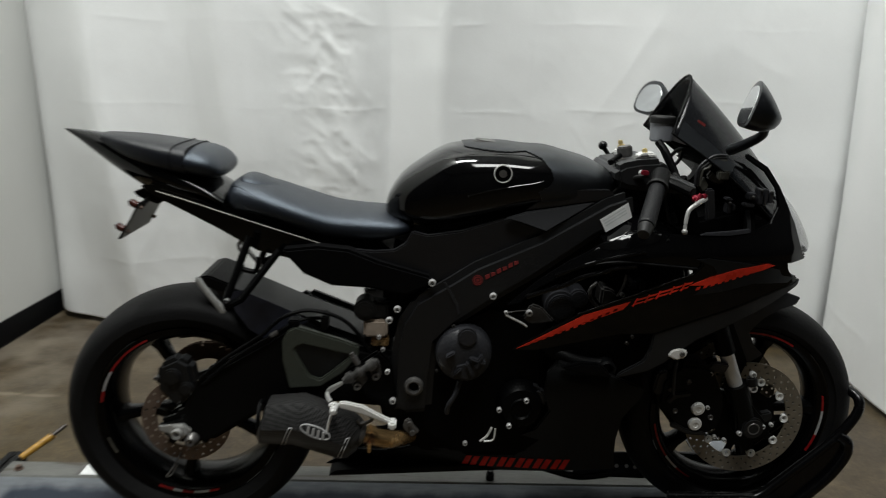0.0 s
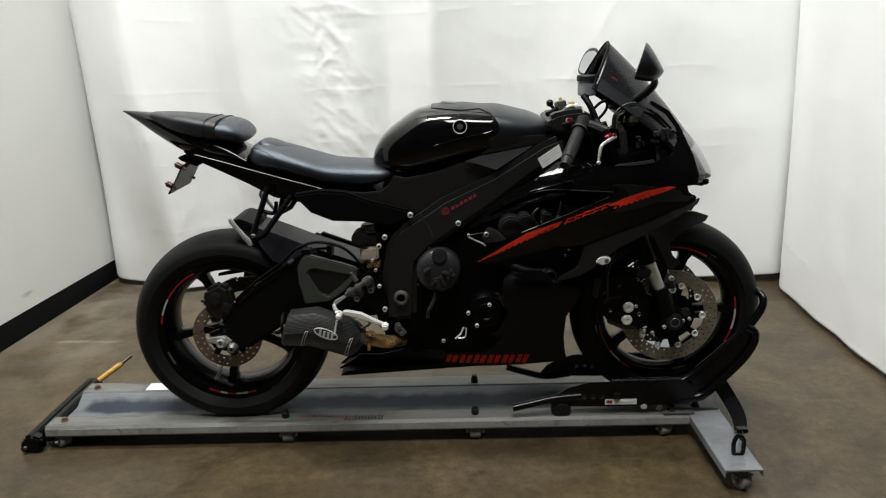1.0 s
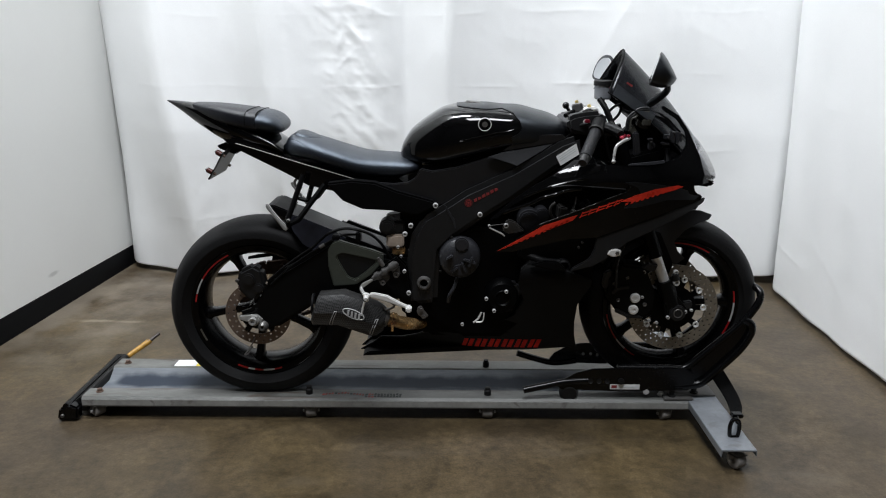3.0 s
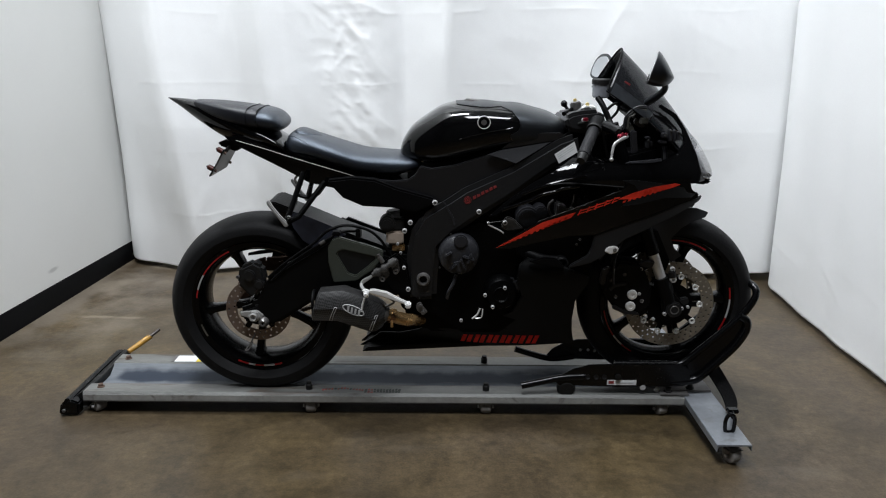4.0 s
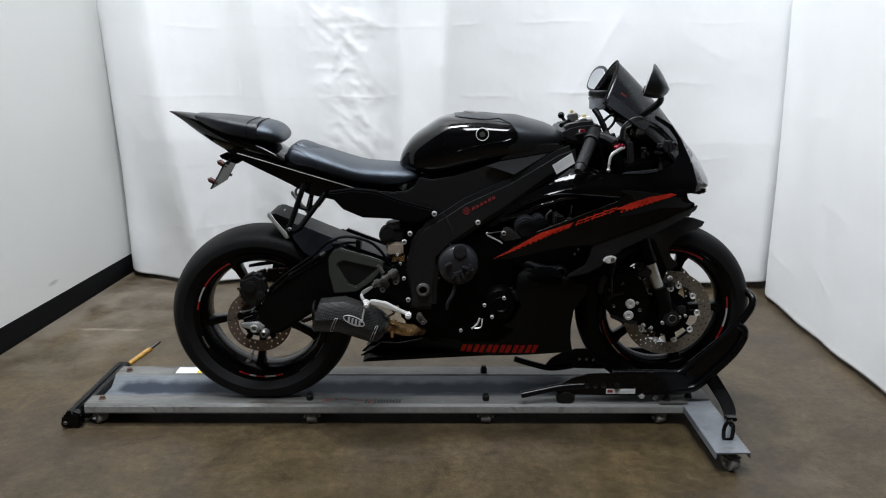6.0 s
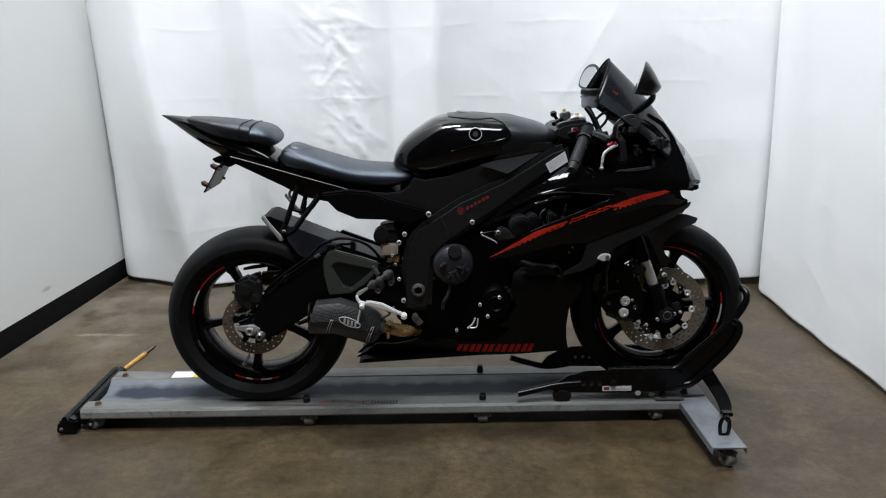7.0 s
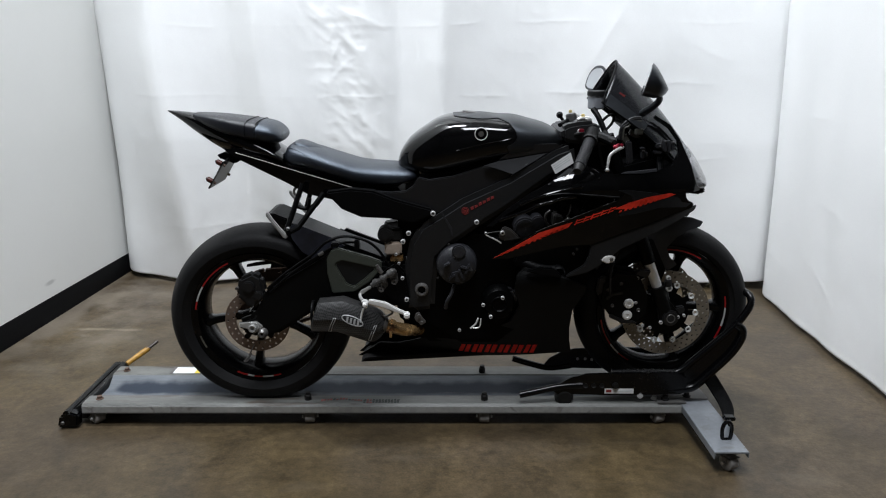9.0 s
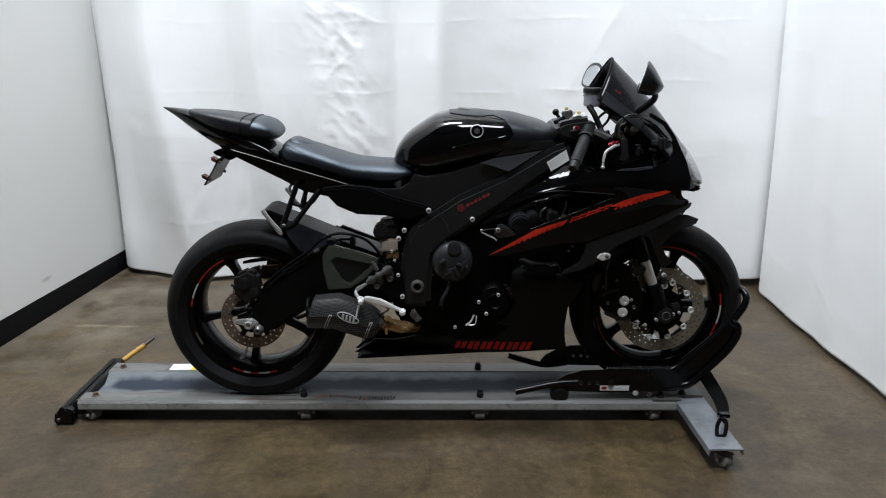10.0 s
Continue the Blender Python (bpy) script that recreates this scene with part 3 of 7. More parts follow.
FOLDS_X, FOLDS_Y = swept([(-1.3, 0.0), (-1.12, 0.2), (-1.02, 0.42), (-0.86, 0.5), (-0.80, 0.2), (-0.765, -0.45), (-0.66, -0.34), (-0.52, -0.12), (-0.45, 0.2), (-0.40, 0.48), (-0.30, 0.42), (-0.25, -0.1),
                          (-0.17, -0.38), (-0.02, -0.16), (0.08, 0.12), (0.22, 0.2), (0.27, -0.2), (0.33, -0.5), (0.385, -0.3), (0.42, 0.35), (0.54, 0.5), (0.60, 0.6), (0.635, -0.1), (0.66, -0.42), (0.78, -0.22), (0.95, -0.06),
                          (1.12, 0.0), (1.24, 0.26), (1.42, 0.34), (1.55, 0.05), (1.7, -0.1), (1.95, -0.04), (2.1, -0.02), (2.22, 0.03), (2.32, 0.06), (2.40, -0.3), (2.7, -0.4)])
BACK_CREASES = [(-1.0, 1.37, 0.2, 1.375, 0.0012, 0.006), (0.2, 1.378, 0.62, 1.38, 0.0022, 0.006), (0.66, 1.385, 0.80, 1.39, 0.0025, 0.006), (1.0, 1.40, 1.5, 1.395, 0.002, 0.006), (1.5, 1.39, 2.2, 1.40, 0.0014, 0.006),
                (-0.95, 1.03, 0.0, 1.025, 0.0015, 0.006), (0.0, 1.02, 0.40, 1.03, 0.003, 0.006), (0.42, 1.035, 0.98, 1.03, 0.0016, 0.005), (1.14, 1.045, 1.46, 1.06, 0.0045, 0.007), (1.55, 1.1, 2.0, 1.105, 0.0022, 0.006),
                (-0.9, 0.675, -0.1, 0.68, 0.0018, 0.006), (-0.1, 0.69, 0.6, 0.675, 0.0014, 0.006), (1.9, 0.715, 2.12, 0.722, 0.003, 0.007), (-0.9, 0.335, -0.1, 0.345, 0.0016, 0.006), (1.8, 0.36, 2.3, 0.38, 0.0016, 0.006),
                (1.52, 1.46, 1.28, 1.02, 0.0045, 0.012), (1.30, 1.43, 1.20, 1.05, 0.003, 0.014), (1.44, 1.02, 1.22, 0.90, 0.003, 0.012), (1.15, 1.04, 1.27, 0.88, 0.0035, 0.012),
                (0.06, 1.48, 0.34, 1.36, 0.004, 0.010), (0.13, 1.32, 0.33, 1.05, 0.0055, 0.012), (0.10, 1.31, 0.01, 1.06, 0.0055, 0.012), (0.0, 1.03, 0.14, 1.20, 0.004, 0.010), (0.15, 0.95, 0.36, 0.78, 0.005, 0.012),
                (-0.02, 1.02, 0.14, 0.90, 0.004, 0.012), (0.05, 0.84, 0.18, 0.62, 0.004, 0.012), (0.28, 0.92, 0.24, 0.70, 0.003, 0.010), (0.62, 1.44, 0.56, 1.33, 0.003, 0.008), (-0.06, 1.44, 0.03, 1.36, 0.003, 0.008),
                (1.55, 0.86, 1.95, 0.62, 0.0025, 0.02), (1.75, 1.35, 2.1, 1.2, 0.002, 0.02), (0.8, 1.25, 1.05, 0.98, 0.0018, 0.016), (-0.62, 0.5, -0.75, 0.2, 0.003, 0.02)]


def back_cloth(x, z):
    """The rear cloth in upright folds; its west end turns back to the wall, its east end behind the side cloth."""
    lean = 0.10 * (1.0 - min(1.6, z)) * max(0.0, 1 - max(0.0, x + 0.3) / 0.8)
    xx = x - lean + 0.02 * noise.noise((x * 1.5, z * 0.9, 3.0)) + 0.01 * noise.noise((x * 5, z * 2.2, 9.0))
    v = float(np.interp(xx, FOLDS_X, FOLDS_Y)) * (0.8 + 0.2 * min(1.0, z / 0.8)) * (0.95 + 0.3 * noise.noise((x * 1.1, z * 0.7, 7.0)))
    v += 0.010 * noise.noise((x * 1.6, z * 1.1, 21.0)) + 0.0035 * noise.noise((x * 5.0, z * 3.5, 4.0)) + 0.0008 * noise.noise((x * 17, z * 13, 5.0))
    v += 0.42 * creased(x, z, BACK_CREASES)
    band = math.exp(-((x - 0.12 - 0.09 * (1.2 - z)) / 0.15) ** 2) * max(0.25, min(1.0, (z - 0.3) / 0.4))
    v += 0.011 * band * crumple(x, z, 8.0) + 0.0042 * crumple(x * 0.7, z * 0.7, 2.0) * (0.3 + max(0.0, noise.noise((x * 0.9, z * 0.8, 40.0)) + 0.25 * (x > 1.0)))
    return x, 1.605 + 0.13 * math.exp(-max(0.0, x + 1.185) / 0.04) - v, z


def hem(x):
    return 0.028 + 0.02 * math.exp(-(x + 1.185) / 0.03) + 0.02 * max(0, (x - 1.43)) ** 2 + 0.004 * math.sin(3 * x)


def back_place(x, z):
    low = hem(x)
    z = low + (z - 0.03) * (3.2 - low) / 3.17
    x, y, z = back_cloth(x, z)
    return x - 0.035 * math.exp(-(x + 1.185) / 0.10) * min(1.0, max(0.0, (z - 0.65) / 0.8)), y, z


cloth("curtain", [-1.185 + 0.0095 * i for i in range(411)], steps(0.03, 1.65, 0.0065, 3.2, 0.05), back_place, "white vinyl cloth hung in soft folds with pressed creases")

SIDE_X, SIDE_Y = swept([(-0.1, 0.0), (0.0, 0.25), (0.12, 0.1), (0.22, -0.16), (0.34, 0.02), (0.5, 0.14), (0.66, -0.1), (0.8, 0.1), (1.0, -0.08), (1.3, 0.06), (1.8, 0.0)])
SIDE_CREASES = [(0.1, 1.25, 0.6, 1.24, 0.0012, 0.006), (0.35, 0.97, 0.75, 0.985, 0.003, 0.008), (0.62, 0.62, 1.1, 0.55, 0.003, 0.012), (0.03, 0.30, 0.3, 0.24, 0.004, 0.012), (0.3, 0.24, 0.75, 0.20, 0.003, 0.012),
                (0.5, 0.40, 0.95, 0.16, 0.003, 0.014), (0.2, 0.62, 0.5, 0.58, 0.0015, 0.008), (0.75, 1.2, 1.3, 1.16, 0.002, 0.008), (0.1, 0.2, 0.16, 0.06, 0.003, 0.008), (0.4, 0.17, 0.44, 0.05, 0.003, 0.008), (0.7, 0.15, 0.8, 0.05, 0.003, 0.008), (0.9, 0.33, 1.3, 0.25, 0.003, 0.012)]


def side_place(u, z):
    """The side cloth hangs along the bay, u metres forward from its rear edge."""
    v = float(np.interp(u + 0.03 * noise.noise((u * 2, z * 0.8, 6.0)), SIDE_X, SIDE_Y)) * (0.8 + 0.4 * noise.noise((u, z * 0.9, 12.0)))
    v += 0.008 * noise.noise((u * 2.0, z * 1.3, 31.0)) + 0.003 * noise.noise((u * 6, z * 4, 14.0)) + 0.4 * creased(u, z, SIDE_CREASES)
    v += 0.003 * crumple(u, z, 17.0) * max(0.25, 1 - z / 0.9)
    turn = 0.08 * math.exp(-u / 0.14) + 0.025 * math.exp(-u / 0.015)
    return 2.325 + turn - 0.8 * v - 0.02 * z - 0.012 * math.sin(u * 0.9), 1.385 - u - 0.012 * math.sin(z * 2.5), z


cloth("curtain", [0.012 * i for i in range(142)], steps(0.022, 1.65, 0.009, 3.2, 0.06), side_place, "white vinyl side cloth hanging almost flat to the floor")


# ---- the motorcycle dolly ----
dolly = thing("motorcycle_dolly", 0.42, 0.03, 0.0, "long low grey steel motorcycle dolly on small casters", "dolly")


def rail(y0, y1, x0, x1):
    prof = [(y0, 0.046), (y0, 0.072), (y0 + 0.008, 0.08), (y1 - 0.004, 0.08), (y1, 0.076), (y1, 0.05)]
    rings = [[(x, y, z) for y, z in prof] for x in (x0, x0 + 0.004, x1 - 0.004, x1)]
    return skin(rings)


near = part("near_rail", rail(-0.128, -0.056, -0.61, 1.455), GALV, dolly, "worn grey steel side rail")
part("bright_edge", box(-0.609, 1.453, -0.1295, -0.128, 0.05, 0.072, 0.0006), EDGE, near, "scuffed pale front lip of the rail")
part("rust_line", box(-0.595, 0.9, -0.0558, -0.0515, 0.0705, 0.0765, 0.0004), mat("rusty_red_seam", (0.1, 0.045, 0.036), 0.6, var=0.5, big=25, bump=0.1), near, "rusty red seam along the rail")
part("far_rail", rail(0.112, 0.195, -0.605, 1.455), GALV, dolly, "worn grey steel side rail")
chan = [(-0.056, 0.074), (-0.048, 0.052), (0.062, 0.052), (0.108, 0.078), (0.112, 0.078), (0.112, 0.044), (-0.056, 0.044)]
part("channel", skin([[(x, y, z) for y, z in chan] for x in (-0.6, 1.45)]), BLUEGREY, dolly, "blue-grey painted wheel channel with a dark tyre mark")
# added bar whose black stands in for the shade beneath the rail
part("under_rail_shade", box(-0.595, 1.44, -0.066, -0.02, 0.014, 0.0438, 0.002), BLACKSTEEL, dolly, "black bar standing in for the shade under the rail")
part("end_bar", tube([(-0.657, -0.14, 0.05), (-0.657, 0.275, 0.05)], 0.0125, 14, straight=True), BLACKSTEEL, dolly, "black end bar")
part("end_block", plate([(-0.69, 0.004), (-0.62, 0.004), (-0.615, 0.05), (-0.645, 0.062), (-0.68, 0.045)], -0.15, -0.112, 0.006), BLACKSTEEL, dolly)
part("end_block", plate([(-0.69, 0.004), (-0.62, 0.004), (-0.615, 0.05), (-0.645, 0.062), (-0.68, 0.045)], 0.25, 0.29, 0.006), BLACKSTEEL, dolly)
part("ramp_lip", plate([(-0.655, 0.018), (-0.602, 0.018), (-0.602, 0.0735), (-0.618, 0.0735), (-0.65, 0.05)], -0.11, 0.25, 0.003), BLACKRUB, dolly, "black ramp lip at the end of the dolly")
bolt(dolly, -0.668, -0.152, 0.022, 0.006, DARKSTEEL)


def caster(x, y, r, parent, wide=0.036, turn=0.0):
    """A small caster, its axle turned by so many degrees from the dolly's length."""
    z = r + 0.001
    m = Matrix.Translation((x, y, 0)) @ Matrix.Rotation(radians(turn), 4, "Z")

    def turned(bm):
        bmesh.ops.transform(bm, matrix=m, verts=bm.verts)
        return bm
    h = wide / 2
    c = part("caster", turned(box(-h - 0.006, h + 0.006, -0.02, 0.02, 0.0435, 0.0468, 0.001)), DARKSTEEL, parent)
    for s in (-1, 1):
        part("fork_plate", turned(box(s * (h + 0.0035) - 0.0013, s * (h + 0.0035) + 0.0013, -0.009, 0.009, z - 0.006, 0.044, 0.0006)), DARKSTEEL, c)
        part("axle_nut", turned(cyl((s * (h + 0.005), 0, z), (s * (h + 0.0105), 0, z), 0.0052, seg=6)), BOLTM, c)
    prof = [(0.004, -h), (r * 0.8, -h), (r * 0.96, -h * 0.85), (r, -h * 0.6), (r, h * 0.6), (r * 0.96, h * 0.85), (r * 0.8, h), (0.004, h)]
    wheel_ = bmesh.new()
    rings = [[wheel_.verts.new((d, q * math.cos(t), z + q * math.sin(t))) for q, d in prof] for t in [2 * math.pi * j / 28 for j in range(28)]]
    for p, q in zip(rings, rings[1:] + rings[:1]):
        for j in range(len(prof)):
            wheel_.faces.new((p[j], p[(j + 1) % len(prof)], q[(j + 1) % len(prof)], q[j]))
    part("wheel", turned(wheel_), CASTERM, c, "worn grey caster wheel")
    return c


for x, turn in ((-0.57, 55), (0.162, 4), (0.766, -3), (1.372, 18)):
    caster(x, -0.10, 0.0215, dolly, turn=turn)
    caster(x, 0.165, 0.0215, dolly, turn=turn + 20)
foot = part("cross_foot", plate([(1.442, 0.055), (1.444, 0.055), (1.446, 0.073), (1.544, 0.073), (1.546, 0.058), (1.548, 0.058), (1.548, 0.076), (1.546, 0.078), (1.444, 0.078), (1.442, 0.076)], -0.44, 0.5, 0.0), PLATEM, dolly, "pale blue-grey steel cross foot plate")
part("foot_beam", plate([(1.452, 0.035), (1.54, 0.035), (1.54, 0.0725), (1.452, 0.0725)], -0.36, 0.46, 0.002), BLACKSTEEL, foot, "black steel beam under the foot plate")
caster(1.504, -0.405, 0.0265, dolly, 0.034, 24)
caster(1.504, 0.47, 0.0265, dolly, 0.034, -30)
RG = Vector((1.507, -0.36, 0.079))
part("anchor_ring", tube([RG + Vector(v) for v in ((-0.012, 0, 0.002), (-0.015, 0, 0.034), (-0.008, 0, 0.055), (0.004, 0, 0.057), (0.013, 0, 0.042), (0.012, 0, 0.004), (0, 0, -0.002))], 0.0062, 10, closed=True), BLACKSTEEL, dolly, "black steel anchor ring")
part("gusset", plate([(1.40, 0.08), (1.545, 0.08), (1.545, 0.086), (1.40, 0.086)], -0.095, -0.02, 0.002), DARKSTEEL, dolly, "dirty steel joining plate")


def upright(parent, x, y, z, prof, material, name, label=""):
    bm = revolve([(r, h) for r, h in prof], 0, 0, 16, False)
    for v in bm.verts:
        v.co = Vector((x + v.co.x, y - v.co.z, z + v.co.y))
    return part(name, bm, material, parent, label)


for x, y in ((0.155, -0.088), (0.766, -0.09), (0.772, 0.14)):
    upright(dolly, x, y, 0.08, [(0.012, 0.0), (0.012, 0.016), (0.009, 0.02), (0.009, 0.027), (0.0005, 0.028)], BLACKRUB, "stud", "black capped stud")
for x, y in ((-0.565, -0.085), (-0.565, 0.15), (1.36, -0.085)):
    upright(dolly, x, y, 0.08, [(0.0125, 0.0), (0.0125, 0.0025), (0.009, 0.0035), (0.008, 0.011), (0.0005, 0.012)], RUST if x < 0 else ALLOY, "bolt")
part("rubber_foot", revolve([(0.032, -0.093), (0.032, -0.108), (0.024, -0.12), (0.0005, -0.12)], 1.04, 0.097, 20, False), BLACKRUB, dolly)

# print on the rail, as plain bars
random.seed(5)
WORN_INK = mat("worn_dark_print", (0.02, 0.028, 0.024), 0.6, var=0.4, big=60, bump=0)
WORN_RED = mat("worn_red_print", (0.22, 0.035, 0.025), 0.6, var=0.5, big=60, bump=0)
for i in range(26):
    x = 0.20 + i * 0.0105
    y = -0.104 + 0.012 * math.sin(0.24 * i) * (i < 14)
    for row in ((0,) if i < 14 else (0, 1)):
        y0 = y + (0.004 if row == 0 and i >= 14 else -0.012 * row) + random.uniform(-0.002, 0.002)
        part("printed_bar", prism([(x, y0), (x + random.uniform(0.006, 0.009), y0 - 0.001), (x + random.uniform(0.007, 0.0105), y0 + random.uniform(0.008, 0.014)), (x + 0.002, y0 + random.uniform(0.007, 0.013))], 0.0803, 0.0808), WORN_RED if i < 17 and i % 5 != 4 else WORN_INK, near)
label_ob = solo("dolly_label", box(-0.385, -0.305, 0.125, 0.178, 0.0805, 0.0813, 0), STICK, "white paper label with a yellow corner on the dolly rail", "label")
part("dark_border", box(-0.397, -0.386, 0.125, 0.178, 0.0805, 0.0812, 0), DARKSTEEL, label_ob)
part("yellow_corner", box(-0.304, -0.285, 0.125, 0.178, 0.0805, 0.0815, 0), YELLOW, label_ob)

# jack handle leaning from the far rail
jack = thing("jack_handle", -0.58, 0.205, 0.08, "orange grip handle on a dark steel rod beside the dolly", "handle")
part("grip", tube([(-0.585, 0.20, 0.086), (-0.572, 0.217, 0.094), (-0.535, 0.268, 0.114), (-0.53, 0.275, 0.117)], (0.009, 0.0118), 14), ORANGE, jack, "scuffed orange grip")
part("rod", tube([(-0.532, 0.272, 0.116), (-0.505, 0.312, 0.133)], 0.0062, 10, straight=True), mat("oiled_dark_rod", (0.035, 0.028, 0.024), 0.45, 0.4, bump=0.1), jack)

# strap from the chock to the anchor ring
strap = thing("tie_strap", 1.55, -0.05, 0.074, "black webbing strap with a hook lying over the dolly foot", "strap")
line = spline([(1.55, 0.045, 0.155), (1.572, 0.0, 0.128), (1.583, -0.07, 0.104), (1.583, -0.14, 0.092), (1.572, -0.2, 0.088), (1.556, -0.245, 0.09)], 6)
part("webbing", skin([[p + Vector((dx * w, 0, dz)) for dx, dz in ((-0.028, -0.001), (0.028, 0.003), (0.028, 0.009), (-0.028, 0.005))] for p, w in ((p, 1 - 0.35 * k / (len(line) - 1)) for k, p in enumerate(line))]), WEB, strap)
part("buckle", box(1.54, 1.575, -0.262, -0.236, 0.086, 0.1, 0.003), BLACKSTEEL, strap)
part("hook", tube([(1.556, -0.25, 0.094), (1.545, -0.29, 0.092), (1.525, -0.33, 0.112), (1.512, -0.36, 0.128)], 0.0055, 8), BLACKSTEEL, strap)

# ---- the front wheel chock ----
chock = thing("wheel_chock", 1.3, 0.0, 0.08, "black tubular steel wheel chock clamping the front tyre", "wheel chock")
rocker = [(1.0, 0.125), (1.02, 0.15), (1.058, 0.172), (1.11, 0.188), (1.20, 0.191), (1.42, 0.194), (1.455, 0.175), (1.46, 0.13), (1.44, 0.112), (1.19, 0.108), (1.06, 0.112), (1.015, 0.112)]
cheek = [(1.40, 0.13), (1.47, 0.135), (1.497, 0.15), (1.60, 0.262), (1.63, 0.32), (1.625, 0.355), (1.60, 0.345), (1.487, 0.235), (1.432, 0.186), (1.39, 0.18)]
for s in (-1, 1):
    y = s * 0.112
    part("side_plate", plate(rocker, y - 0.004, y + 0.004, 0.002), BLACKSTEEL, chock)
    part("cheek_plate", plate(cheek, s * 0.098 - 0.003, s * 0.098 + 0.003, 0.001), BLACKSTEEL, chock)
    part("handle_bar", tube([(0.884, y * 1.1, 0.114 if s < 0 else 0.143), (0.95, y * 1.06, 0.127 if s < 0 else 0.124), (1.02, y * 1.02, 0.14 if s < 0 else 0.11), (1.10, y, 0.145 if s < 0 else 0.12)], 0.0118, 14), BLACKSTEEL, chock)
    part("hoop_bar", tube([(1.394, y * 0.94, 0.122), (1.454, y * 0.94, 0.128), (1.492, y * 0.94, 0.141), (1.55, y * 0.94, 0.2), (1.603, y * 0.94, 0.260), (1.632, y * 0.94, 0.315), (1.632, y * 0.92, 0.346), (1.612, y * 0.85, 0.36)], 0.014, 14), BLACKSTEEL, chock)
    part("cradle_bar", tube([(1.20, y * 0.9, 0.187), (1.38, y * 0.88, 0.186), (1.43, y * 0.86, 0.188), (1.487, y * 0.83, 0.235), (1.603, y * 0.8, 0.344), (1.644, y * 0.78, 0.397), (1.660, y * 0.74, 0.431), (1.660, y * 0.6, 0.454), (1.648, y * 0.3, 0.462), (1.645, 0, 0.464)], 0.0122, 14), BLACKSTEEL, chock)
    for i in range(3):
        part("peg_hole", revolve([(0.0005, y + s * 0.0045), (0.0065, y + s * 0.0045), (0.0085, y + s * 0.006), (0.0085, y + s * 0.003)], 1.11 + 0.028 * i, 0.145, 14, False), DARKPL, chock)
    if s > 0:
        for x, z in ((1.124, 0.148), (1.152, 0.148), (1.176, 0.145)):
            part("bright_peg", cyl((x, y - 0.0065, z), (x, y - 0.0035, z), 0.0055, seg=12), STICK, chock, "small pale peg hole")
tag = part("warning_label", box(1.176, 1.276, -0.1172, -0.1163, 0.116, 0.134, 0), STICK, chock, "small white label with a red mark")
part("red_mark", box(1.181, 1.199, -0.118, -0.1173, 0.121, 0.131, 0), DIMRED, tag)
part("grey_mark", box(1.206, 1.268, -0.118, -0.1173, 0.123, 0.128, 0), INKG, tag)
part("release_knob", join(cyl((1.212, -0.125, 0.146), (1.212, -0.112, 0.146), 0.011, seg=16, bev=0.003)), BLACKRUB, chock)
part("roller", cyl((1.30, -0.118, 0.106), (1.30, -0.108, 0.106), 0.01, seg=14, bev=0.002), PALE, chock)
part("base_plate", plate([(1.36, 0.0805), (1.46, 0.0805), (1.46, 0.085), (1.36, 0.085)], -0.125, -0.04, 0.002), DARKSTEEL, chock, "dirty steel base plate")
for x, y in ((1.392, -0.1), (1.475, -0.075)):
    upright(chock, x, y, 0.085, [(0.014, 0), (0.014, 0.004), (0.009, 0.005), (0.009, 0.016), (0.0005, 0.017)], BLACKRUB, "nut")

# ---- the motorcycle ----
bike = thing("motorcycle", 0.69, 0.0, 0.055, "black sport motorcycle with red stripes standing on the dolly", "motorcycle")
RXA, RZA, FXA, FZA = 0.0, 0.373, 1.375, 0.396


